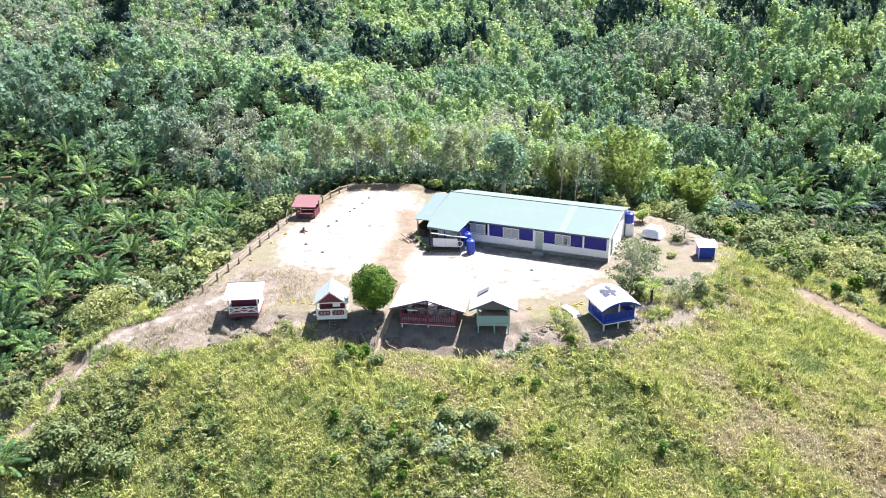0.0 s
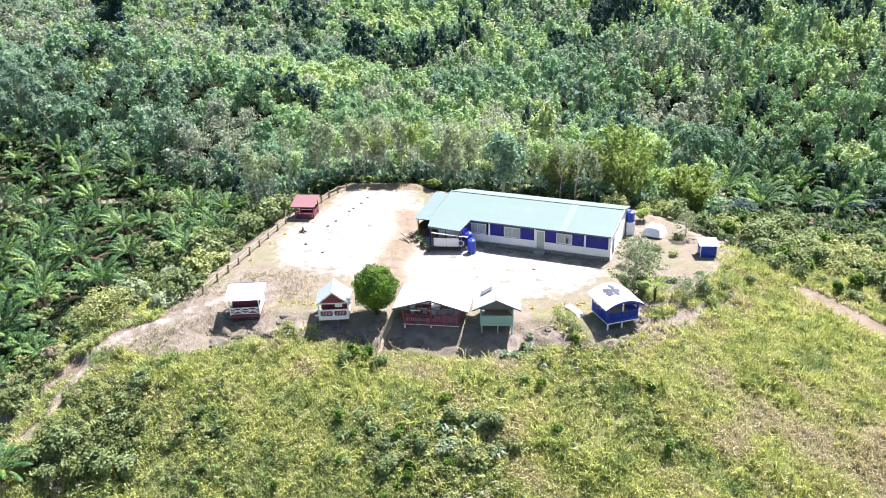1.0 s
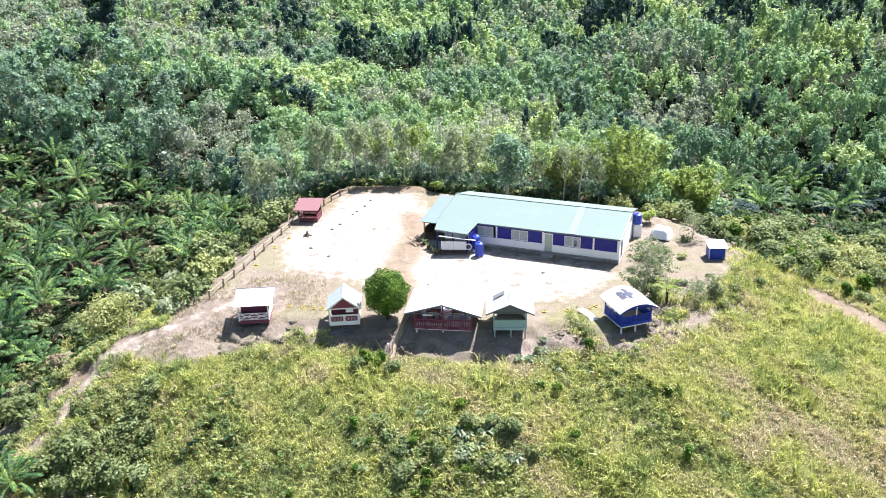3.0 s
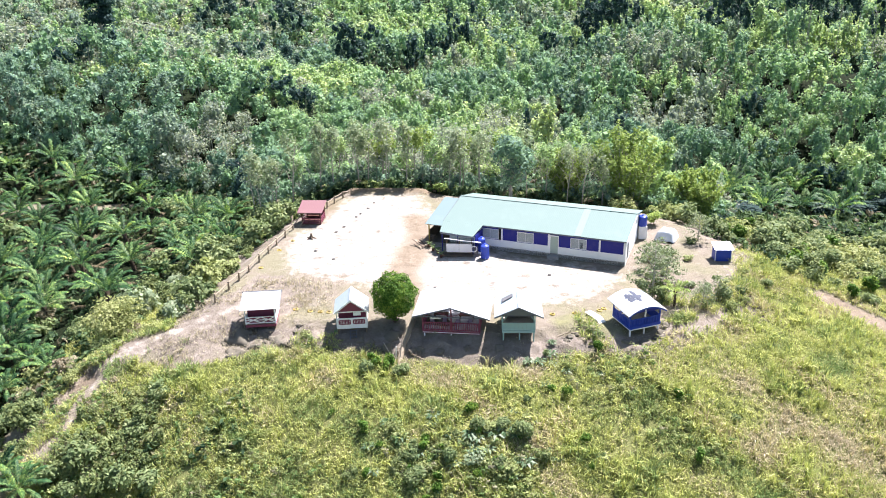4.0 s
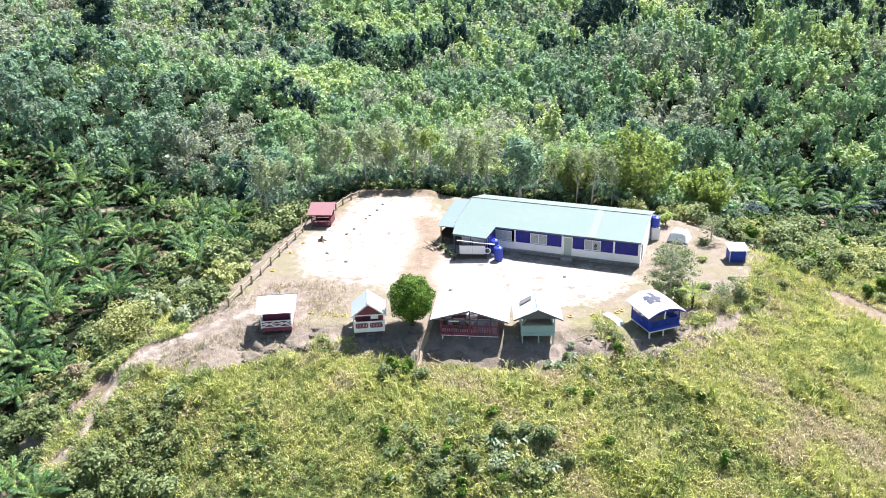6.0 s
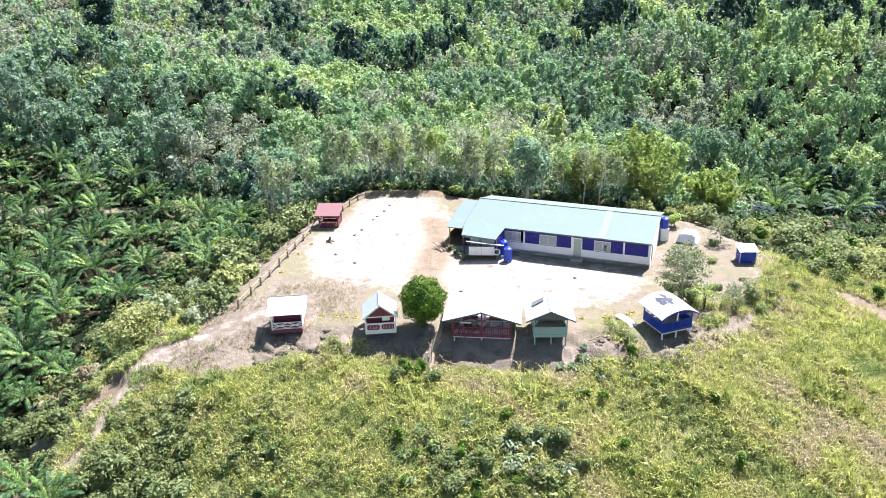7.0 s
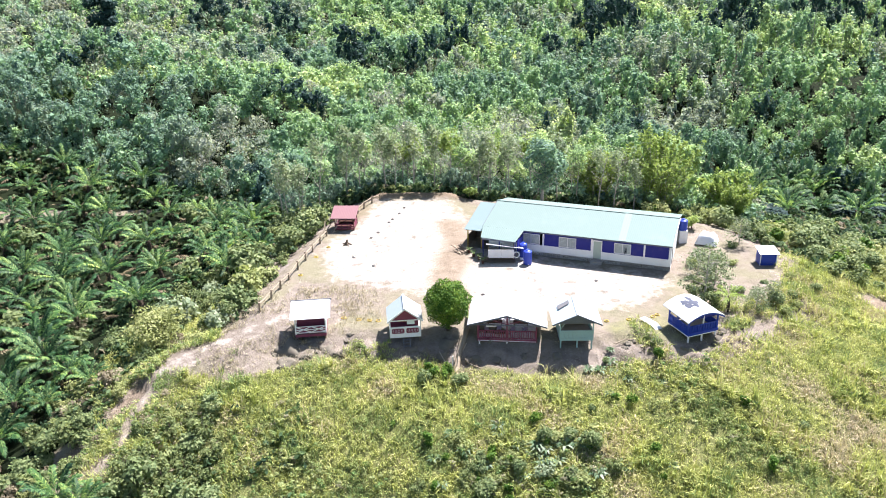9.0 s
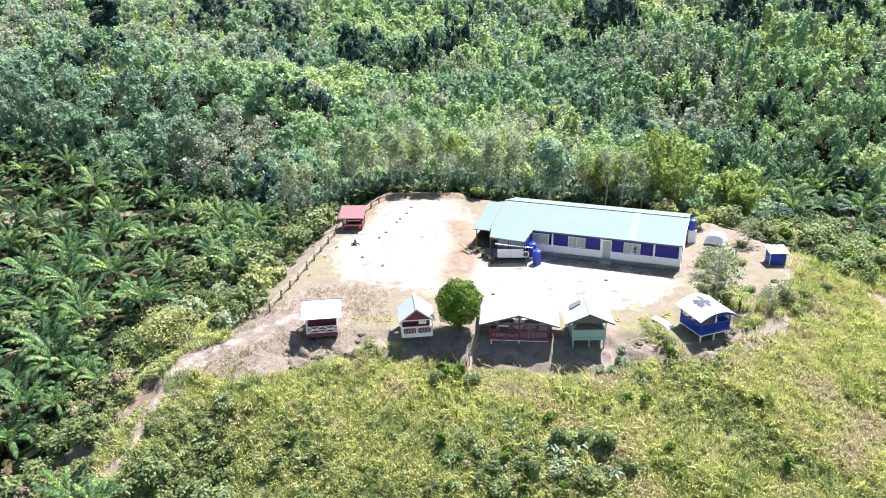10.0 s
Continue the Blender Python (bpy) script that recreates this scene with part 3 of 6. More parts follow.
    part("barge_board", bar((-24.33, 0.0, 3.13), (-24.33, 6.87, 4.43), 0.05, 0.2), M_GREY, r)
    # porch roof reaching forward on the left, and open bay beyond
    p = part("porch_roof", ribbed((-23.7, -2.9, 2.72), (-19.0, -3.1, 2.68), (-18.65, 0.0, 3.212), (-24.3, 0.0, 3.212)), M_AQUA, s, "aqua porch roof sheets")
    part("fascia", box(-23.6, -19.05, -3.0, -2.96, 2.48, 2.64), M_GREY, p)
    for x in (-23.4, -21.2, -19.1):
        part("porch_post", box(x - 0.05, x + 0.05, -2.85, -2.75, -0.3, 2.68), M_NAVY, s, "navy porch post")
    part("porch_wall", box(-18.95, -18.85, -2.5, F, 0.9, 2.6), M_NAVY, s)
    part("porch_floor", box(-23.2, -18.7, -2.7, F, -0.4, 0.12), M_CONC, s)
    a = part("bay_roof", ribbed((-26.8, -0.5, 2.62), (-24.0, -0.5, 2.62), (-24.0, 7.0, 4.0), (-26.8, 7.0, 4.0)), M_AQUAB, s, "aqua roof over an open bay")
    for x, y, z in ((-26.3, -0.3, 2.6), (-24.4, -0.3, 2.6), (-26.3, 6.7, 3.9)):
        part("bay_post", box(x - 0.07, x + 0.07, y - 0.07, y + 0.07, -0.3, z), M_YELLOW, s, "yellow bay post")
    part("bay_beam", bar((-26.6, -0.3, 2.55), (-24.2, -0.3, 2.55), 0.1, 0.16), M_WOOD, a)
    part("bay_floor", box(-26.5, -23.65, -0.2, 7.0, -0.4, 0.05), M_EARTH, s)
    # wall raised and side boards added to block sun from the bay
    part("bay_wall", box(-26.4, -23.7, 3.4, 3.5, 0, 3.2), M_WOOD, s, "grey timber back wall of the bay, raised to keep sun out")
    part("bay_side", box(-26.45, -26.38, 0.2, 6.8, 0, 1.6), M_WOOD, s, "rough timber side boards added to shade the bay")
    for i in range(4):
        part("bench_rail", bar((-26.3, -0.4 + 0.05 * i, 0.3 + 0.28 * i), (-25.2 + 0.1 * i, -0.9, 0.3 + 0.28 * i), 0.06), M_WOOD, s)
    # interior ceiling closes the rooms
    part("ceiling_board", box(L + 0.14, -0.14, F + 0.14, B - 0.14, 2.95, 3.0), M_WHITE, s)
    return s


school()


def tank(m, r, h, base, label):
    t = thing("water_tank", m, label, "water tank", "blue water tanks")
    pts, rad = [], []
    for z, k in ((0, 0.97), (0.06, 1), (0.25, 0.96), (0.3, 1), (0.5, 0.96), (0.55, 1), (0.75, 0.96), (0.8, 1), (0.9, 0.95), (0.97, 0.6), (1.0, 0.35)):
        pts.append((0, 0, base + z * h)), rad.append(k * r)
    part("tank_body", tube(pts, rad, 24), M_TANK, t, smooth_faces=False)
    part("tank_lid", tube([(0, 0, base + h), (0, 0, base + h + 0.09)], [r * 0.36, r * 0.33], 16), M_TANK, t)
    part("outlet_pipe", tube([(0, -r, base + 0.15), (0, -r - 0.2, base + 0.15), (0, -r - 0.2, base - 0.1)], [0.03] * 3, 6), M_WHITE, t)
    if base > 0.1:
        b = part("plinth", box(-r * 0.95, r * 0.95, -r * 0.95, r * 0.95, -0.3, base), M_WHITE, t, "white painted plinth")
    return t


tank(pose(1.05, 94.8, 0), 0.55, 1.85, 0.02, "ribbed blue plastic tank standing on sand")
tank(pose(0.75, 96.6, 0), 0.5, 1.9, 0.25, "ribbed blue plastic tank behind another tank")
tank(pose(22.7, 100.0, 0), 0.57, 1.5, 1.75, "blue tank raised on a pale plinth")


def stall():
    s = thing("drink_stall", pose(-2.1, 95.6, 0, 0, 0, -7), "white panelled stall under a slanted awning", "stall")
    part("counter", box(-1.8, 1.5, 0.0, 0.9, 0.55, 0.65), M_WHITE, s)
    for i in range(2):
        part("front_panel", box(-1.8 + 1.66 * i, -0.16 + 1.66 * i, -0.06, 0.0, 0.65, 1.75), M_WHITE, s, "white weathered panel")
    for x in (-1.75, -0.15, 1.45):
        for y in (0.0, 0.85):
            part("leg", box(x - 0.04, x + 0.04, y - 0.02, y + 0.06, -0.2, 2.2), M_WOOD, s)
    part("awning", ribbed((2.7, 1.1, 1.6), (-2.1, 1.1, 2.1), (-2.1, -0.4, 2.6), (2.7, -0.4, 2.05)), M_ZINC, s, "grey sheet awning")
    part("side_board", box(-2.4, -1.9, -0.3, 0.8, 0.1, 0.2), M_WOOD, s)
    part("floor_board", box(-2.0, 1.7, -0.4, 1.0, 0.12, 0.2), M_WOOD, s)
    w = thing("wheel", pose(-0.35, 95.1, 1.15, 90, 0, 0), "white rimmed wheel leaning on the stall", "wheel")
    ring = bmesh.new()
    tor = [[Vector(((0.38 + 0.07 * math.cos(b)) * math.cos(a), (0.38 + 0.07 * math.cos(b)) * math.sin(a), 0.07 * math.sin(b)))
            for b in [2 * math.pi * j / 8 for j in range(8)]] for a in [2 * math.pi * i / 20 for i in range(20)]]
    vs = [[ring.verts.new(p) for p in row] for row in tor]
    for i in range(20):
        for j in range(8):
            ring.faces.new((vs[i][j], vs[(i + 1) % 20][j], vs[(i + 1) % 20][(j + 1) % 8], vs[i][(j + 1) % 8]))
    part("rim", ring, M_WHITE, w)
    part("hub", tube([(0, 0, -0.05), (0, 0, 0.05)], [0.12, 0.12], 10), M_GREY, w)


stall()


# ---- huts ----
def stilts(h, m, spots, top, material=M_WOOD):
    for x, y in spots:
        p = m @ Vector((x, y, 0))
        part("stilt", box(x - 0.07, x + 0.07, y - 0.07, y + 0.07, z_at(p.x, p.y) - p.z - 0.3, top), material, h, "")


def deck(h, w, d, z, material, rim):
    for i in range(int(d / 0.3)):
        part("deck_board", box(-w / 2, w / 2, i * 0.3 + 0.01, i * 0.3 + 0.29, z - 0.04, z), material, h)
    part("rim_beam", box(-w / 2 - 0.03, w / 2 + 0.03, -0.06, 0.0, z - 0.28, z + 0.02), rim, h, "front rim beam")
    for x in (-w / 2, w / 2):
        part("rim_beam", box(x - 0.05, x + 0.05, 0.0, d, z - 0.26, z - 0.045), rim, h)


def corner_posts(h, w, d, z, tops, material):
    for (x, y), t in zip(((-w / 2, 0.06), (w / 2, 0.06), (-w / 2, d - 0.06), (w / 2, d - 0.06)), tops):
        part("corner_post", box(x - 0.06, x + 0.06, y - 0.06, y + 0.06, z, t), material, h)


def balusters(h, a, b, z0, z1, step, material, rail):
    a, b = Vector(a), Vector(b)
    n = max(2, int((b - a).length / step))
    for i in range(n):
        p = a.lerp(b, (i + 0.5) / n)
        part("baluster", bar((p.x, p.y, z0), (p.x, p.y, z1), 0.09), material, h)
    for z in (z0, z1):
        part("rail", bar((a.x, a.y, z), (b.x, b.y, z), 0.08, 0.1), rail, h)


def gable_roof(h, w, d0, d1, eave, peak, material, front, label, other=None):
    """Ridge runs back; the gable faces forward."""
    part("roof_slope", ribbed((-w / 2, d1, eave), (-w / 2, d0, eave), (0, d0, peak), (0, d1, peak), 0.25), other or material, h, label)
    part("roof_slope", ribbed((w / 2, d0, eave), (w / 2, d1, eave), (0, d1, peak), (0, d0, peak), 0.25), material, h, label)
    for s in (-1, 1):
        part("barge_board", bar((s * w / 2, d0 - 0.02, eave - 0.05), (0, d0 - 0.02, peak - 0.05), 0.05, 0.16), front, h, "gable edge board")
    part("ridge_cap", bar((0, d0, peak + 0.03), (0, d1, peak + 0.03), 0.22, 0.04), material, h)


def bench(h, x0, x1, y, z, material=M_WOODR):
    part("bench_seat", box(x0, x1, y, y + 0.4, z + 0.4, z + 0.45), material, h)
    for x in (x0 + 0.1, x1 - 0.1):
        part("bench_leg", box(x - 0.04, x + 0.04, y + 0.05, y + 0.35, z, z + 0.4), material, h)


def hut_cross():
    m = pose(-24.72, 77.9, 0, 0, 0, 3)
    h = thing("gazebo", m, "maroon gazebo with white crossed railing and zinc roof", "gazebo", "gazebos along the bank")
    w, d, z = 3.2, 3.3, 0.22
    deck(h, w, d, z, M_DECK, M_MAROON)
    stilts(h, m, [(-1.5, 0.1), (1.5, 0.1), (-1.5, 3.2), (1.5, 3.2)], z - 0.05)
    corner_posts(h, w, d, z, (2.06, 2.06, 2.62, 2.62), M_WHITE)
    for k in range(2):
        x0, x1 = -w / 2 + 0.08 + k * 1.6, -w / 2 + 1.62 + k * 1.6
        for a, b in (((x0, 0.45), (x1, 1.1)), ((x0, 1.1), (x1, 0.45))):
            part("cross_rail", bar((a[0], 0.0, a[1] - 0.0), (b[0], 0.0, b[1]), 0.06, 0.09), M_WHITE, h, "white crossed rail")
        part("back_board", box(x0, x1, 0.05, 0.08, 0.3, 1.05), M_MAROON, h)
    for zz in (0.42, 0.78, 1.13):
        part("rail", box(-w / 2, w / 2, -0.05, 0.02, zz - 0.035, zz + 0.035), M_WHITE, h)
    part("back_wall", box(-w / 2, w / 2, d - 0.12, d - 0.06, z, 1.9), M_MAROON, h, "maroon back boards")
    for x in (-w / 2, w / 2 - 0.05):
        part("side_board", box(x, x + 0.05, 0.1, d - 0.1, z, 1.1), M_WHITE, h, "white side boards")
    part("seat_back", box(-1.5, 1.5, 1.0, 1.05, z, 1.62), M_MAROON, h, "maroon seat boards inside")
    bench(h, -1.4, 1.4, 2.6, z)
    part("roof_slope", ribbed((-2.15, -0.1, 2.06), (2.15, -0.1, 2.06), (2.15, 3.2, 2.72), (-2.15, 3.2, 2.72)), M_ZINC, h, "bright zinc roof sheets")
    part("back_fascia", box(-2.2, 2.2, 3.18, 3.26, 2.58, 2.77), M_GREY, h, "dark board along the top edge")
    for x in (-2.12, 2.12):
        part("barge_board", bar((x, -0.1, 2.0), (x, 3.2, 2.66), 0.05, 0.12), M_GREY, h)


def hut_gable():
    m = pose(-14.62, 76.4, 0, 0, 0, 3)
    h = thing("gazebo", m, "small maroon gazebo with steep gable and white front panel", "gazebo", "gazebos along the bank")
    w, d, z = 3.2, 3.2, 0.46
    deck(h, w, d, z, M_DECK, M_WHITE)
    stilts(h, m, [(-1.5, 0.1), (1.5, 0.1), (-1.5, 3.0), (1.5, 3.0)], z - 0.05)
    corner_posts(h, w, d, z, (2.2, 2.2, 2.2, 2.2), M_WHITE)
    part("front_panel", box(-w / 2, w / 2, -0.02, 0.03, z, 1.42), M_WHITE, h, "white front panel")
    for k in (-1, 1):
        ring = []
        for cx, cz, a0 in ((0.5, 0.25, 0), (-0.5, 0.25, 90), (-0.5, -0.25, 180), (0.5, -0.25, 270)):
            for a in (0, 45, 90):
                ring.append((k * 0.76 + cx + 0.16 * math.cos(radians(a0 + a)), -0.035, 0.95 + cz * 0.6 + 0.14 * math.sin(radians(a0 + a))))
        part("inset_panel", plate(ring, 0.03), M_MAROON, h, "rounded maroon inset")
        for i in range(7):
            x = k * 0.76 - 0.48 + i * 0.16
            part("slat", box(x - 0.012, x + 0.012, -0.062, -0.052, 0.76, 1.14), M_WHITE, h)
    part("back_wall", box(-w / 2, w / 2, d - 0.1, d - 0.05, z, 2.1), M_MAROON, h)
    part("seat_back", box(-1.5, 1.5, 1.9, 1.95, z, 1.75), M_MAROON, h, "maroon boards inside")
    part("picture_board", box(0.2, 1.0, 0.1, 0.14, 1.62, 2.0), M_WHITE, h, "white hanging board")
    part("gable_panel", plate([(-1.6, 0.0, 2.2), (1.6, 0.0, 2.2), (0, 0.0, 3.4)], 0.05), M_MAROON, h, "maroon gable boards")
    part("tie_beam", box(-1.7, 1.7, -0.05, 0.05, 2.1, 2.22), M_WHITE, h)
    bench(h, -1.3, 1.3, 2.5, z)
    gable_roof(h, 3.75, -0.14, 3.4, 2.1, 3.55, M_ZINC, M_WHITE, "pale roof sheets", M_ZINCB)
    st = thing("ladder", m @ pose(0.1, -0.5, 0), "short dark ladder under the gazebo", "ladder")
    zb = z_at(-14.5, 75.6)
    for x in (-0.35, 0.35):
        part("stringer", bar((x, 0.4, 0.1), (x, -0.6, zb - 0.2), 0.07), M_GREY, st)
    for i in range(4):
        k = (i + 0.5) / 4
        part("rung", bar((-0.35, 0.4 - k, 0.1 + k * (zb - 0.3)), (0.35, 0.4 - k, 0.1 + k * (zb - 0.3)), 0.06), M_GREY, st)


def hut_hall():
    m = pose(-4.0, 75.3, 0, 0, 0, -9)
    h = thing("pavilion", m, "wide open pavilion with maroon balusters and low zinc gable", "pavilion", "gazebos along the bank")
    w, d, z = 6.1, 5.4, 0.0
    deck(h, w, d, z, M_FLOOR, M_MAROON)
    part("lower_rail", box(-3.05, 3.05, -0.1, -0.065, -0.2, -0.14), M_WHITE, h, "thin white rail")
    stilts(h, m, [(x, y) for x in (-2.9, 0, 2.9) for y in (0.1, 2.7, 5.2)], z - 0.05, M_WHITE)
    for x in (-w / 2, 0, w / 2):
        for y in (0.06, d - 0.06):
            part("post", box(x - 0.07, x + 0.07, y - 0.07, y + 0.07, z, 2.75 if x == 0 else 1.95), M_MAROON, h)
    for x0, x1 in ((-w / 2, 0), (0, w / 2)):
        balusters(h, (x0, 0, 0), (x1, 0, 0), 0.12, 0.98, 0.22, M_MAROON, M_MAROON)
    for x in (-w / 2, w / 2):
        balusters(h, (x, 0, 0), (x, d, 0), 0.12, 0.98, 0.45, M_MAROON, M_MAROON)
    part("tie_beam", box(-3.9, 3.9, -0.35, -0.27, 1.74, 1.86), M_GREY, h)
    for s in (-1, 1):
        part("brace", bar((0, -0.3, 1.9), (s * 1.5, -0.3, 2.35), 0.07), M_MAROON, h)
    gable_roof(h, 8.3, -0.4, 5.9, 1.75, 2.95, M_ZINC, M_GREY, "bright zinc roof sheets")
    for k in range(2):
        t = thing("table", m @ pose(-1.4 + 2.8 * k, 2.6, z), "plain brown table inside the pavilion", "table")
        part("tabletop", box(-0.8, 0.8, -0.4, 0.4, 0.7, 0.75), M_WOODR, t)
        for x in (-0.7, 0.7):
            for y in (-0.32, 0.32):
                part("leg", box(x - 0.04, x + 0.04, y - 0.04, y + 0.04, 0, 0.7), M_WOODR, t)
    for i in range(4):
        x = -2.75 + 1.4 * i
        part("back_panel", box(x, x + 0.62, d - 0.2, d - 0.17, 0.35, 1.45 + 0.12 * (i % 2)), M_MAUVE, h, "mauve cloth panel on the back rail")
    part("name_board", box(-2.2, -1.1, -0.02, 0.02, 1.42, 1.68), M_WHITE, h, "white blank board under the eave")
    for k, x in enumerate((-2.2, -0.9, 0.5, 1.8)):
        c = thing("plastic_chair", m @ pose(x, 1.3 + 0.25 * (k % 2), z, 0, 0, 180 + 12 * k), "dark violet plastic chair inside the pavilion", "chair", "chairs in the pavilion")
        part("seat", box(-0.22, 0.22, -0.22, 0.22, 0.42, 0.46), M_MAUVE, c)
        part("backrest", box(-0.22, 0.22, 0.19, 0.23, 0.46, 0.9), M_MAUVE, c)
        for lx in (-0.19, 0.19):
            for ly in (-0.19, 0.19):
                part("leg", box(lx - 0.025, lx + 0.025, ly - 0.025, ly + 0.025, 0, 0.42), M_MAUVE, c)
    bench(h, -2.6, -0.6, 4.7, z, M_NAVY)
    part("banner", box(-1.9, -0.5, d - 0.16, d - 0.13, 0.9, 1.7), M_NAVY, h, "dark blue cloth")


def hut_teal():
    m = pose(3.05, 73.9, 0, 0, 0, -4)
    h = thing("gazebo", m, "pale teal gazebo with boarded front and grey gable", "gazebo", "gazebos along the bank")
    w, d, z = 3.4, 3.8, 0.58
    deck(h, w, d, z, M_DECK, M_TEAL)
    stilts(h, m, [(x, y) for x in (-1.6, 0.1, 1.6) for y in (0.1, 3.6)], z - 0.05, M_TEAL)
    corner_posts(h, w, d, z, (2.4, 2.4, 2.4, 2.4), M_TEAL)
    for i in range(8):
        x = -w / 2 + 0.06 + i * 0.41
        part("front_board", box(x, x + 0.4, 0.0, 0.04, z - 0.02, 1.36), M_TEAL, h)
    part("rail", box(-w / 2, w / 2, -0.03, 0.07, 1.36, 1.46), M_TEAL, h)
    for x in (-w / 2, w / 2 - 0.04):
        part("side_board", box(x, x + 0.04, 0.1, d - 0.1, z, 1.3), M_TEAL, h)
    for s in (-1, 1):
        part("brace", bar((s * w / 2, 0.0, 1.6), (s * (w / 2 - 0.5), 0.0, 2.35), 0.06), M_TEAL, h)
    for i in range(8):
        x = -w / 2 + 0.06 + i * 0.41
        part("back_board", box(x, x + 0.4, d - 0.08, d - 0.05, z, 1.62), M_TEAL, h)
    part("back_rail", box(-w / 2, w / 2, d - 0.12, d - 0.03, 1.62, 1.7), M_TEAL, h)
    part("bench_top", box(-1.2, 1.2, 2.4, 3.7, 1.0, 1.05), M_WHITE, h, "white sheet-topped table")
    part("gable_panel", plate([(-2.1, 0.0, 2.35), (2.1, 0.0, 2.35), (0, 0.0, 3.25)], 0.05), M_GREY, h, "grey gable boards")
    part("tie_beam", box(-2.1, 2.1, -0.06, 0.06, 2.28, 2.38), M_GREY, h)
    gable_roof(h, 5.1, -0.35, 4.2, 2.28, 3.42, M_ZINC, M_GREY, "bright zinc roof sheets", M_ZINCB)
    part("patch_sheet", plate([(-1.75, 2.2, 2.77), (-0.55, 2.6, 3.31), (-0.55, 3.35, 3.31), (-1.75, 3.1, 2.77)], 0.02), M_PATCH, h, "dark sheet lying on the roof")


def hut_arch():
    m = pose(16.5, 74.4, 0, 0, 0, 18)
    h = thing("gazebo", m, "blue gazebo with arched pale roof and picket railing", "gazebo", "gazebos along the bank")
    w, d, z = 3.6, 3.45, 0.4
    deck(h, w, d, z, M_DECK, M_WHITE)
    part("skirt_board", box(-w / 2 - 0.09, w / 2 + 0.09, -0.09, -0.063, z - 0.15, z + 0.14), M_BLUE, h, "blue skirt board below the railing")
    for x in (-w / 2 - 0.068, w / 2 + 0.068):
        part("skirt_board", box(x - 0.014, x + 0.014, 0.0, d, z - 0.13, z + 0.14), M_BLUE, h, "blue skirt board below the railing")
    stilts(h, m, [(-1.7, 0.1), (0, 0.1), (1.7, 0.1), (-1.7, 3.3), (1.7, 3.3)], z - 0.05, M_WHITE)
    corner_posts(h, w, d, z, (2.1, 2.1, 2.1, 2.1), M_BLUE)
    balusters(h, (-w / 2, 0, 0), (w / 2, 0, 0), z + 0.12, 1.32, 0.3, M_BLUE, M_BLUE)
    for x in (-w / 2, w / 2):
        balusters(h, (x, 0, 0), (x, d, 0), z + 0.12, 1.32, 0.3, M_BLUE, M_BLUE)
    for x in (-w / 2 + 0.02, w / 2 - 0.02):
        part("side_board", box(x - 0.015, x + 0.015, 0.1, d - 0.1, z + 0.1, 1.25), M_BLUE, h)
    part("front_backing", box(-w / 2 + 0.1, w / 2 - 0.1, 0.07, 0.09, z + 0.1, 1.25), M_BLUE, h)
    part("middle_post", box(-0.06, 0.06, 0.0, 0.12, 1.3, 2.3), M_WHITE, h)
    bench(h, -1.55, 1.55, 2.8, z, M_BLUE)
    n, half, rise, low = 14, 2.3, 0.75, 2.0
    arc = [(-half + 2 * half * i / n, low + rise * (1 - (2 * i / n - 1) ** 2)) for i in range(n + 1)]
    part("arched_roof", arch_sheet([((x, -0.45, a), (x, 4.03, a + 0.15)) for x, a in arc], (0, 0, 0.04)), M_ZINC, h, "arched pale sheet roof")
    # thin dark flecks laid on the sheets paint a tree's shadow
    rng, bm = random.Random(6), bmesh.new()
    for i in range(20):
        a, r = rng.uniform(0, 6.28), rng.uniform(0.05, 0.8)
        cx, cy, k = -0.16 + r * math.cos(a), 2.15 + 1.2 * r * math.sin(a), rng.uniform(0.2, 0.5)
        ring = []
        for j in range(11):
            q = j * 2 * math.pi / 11
            x, y = cx + k * rng.uniform(0.45, 1.1) * math.cos(q), cy + k * rng.uniform(0.6, 1.4) * math.sin(q)
            ring.append(bm.verts.new((x, y, low + rise * (1 - (x / half) ** 2) + 0.15 * (y + 0.45) / 4.48 + 0.047 + 0.001 * i)))
        bm.faces.new(ring)
    part("leaf_litter", bm, M_ROOFSHADE, h, "dark flecks painted as tree shadow on the roof")
    part("arched_fascia", arch_sheet([((x, -0.43, a - 0.18), (x, -0.43, a - 0.03)) for x, a in arc], (0, 0.05, 0)), M_BLUE, h, "blue arched fascia")
    part("arch_panel", arch_sheet([((x, 0.02, 2.02), (x, 0.02, a - 0.05)) for x, a in arc[2:-2]], (0, 0.03, 0)), M_NAVY, h)


for make in (hut_cross, hut_gable, hut_hall, hut_teal, hut_arch):
    make()


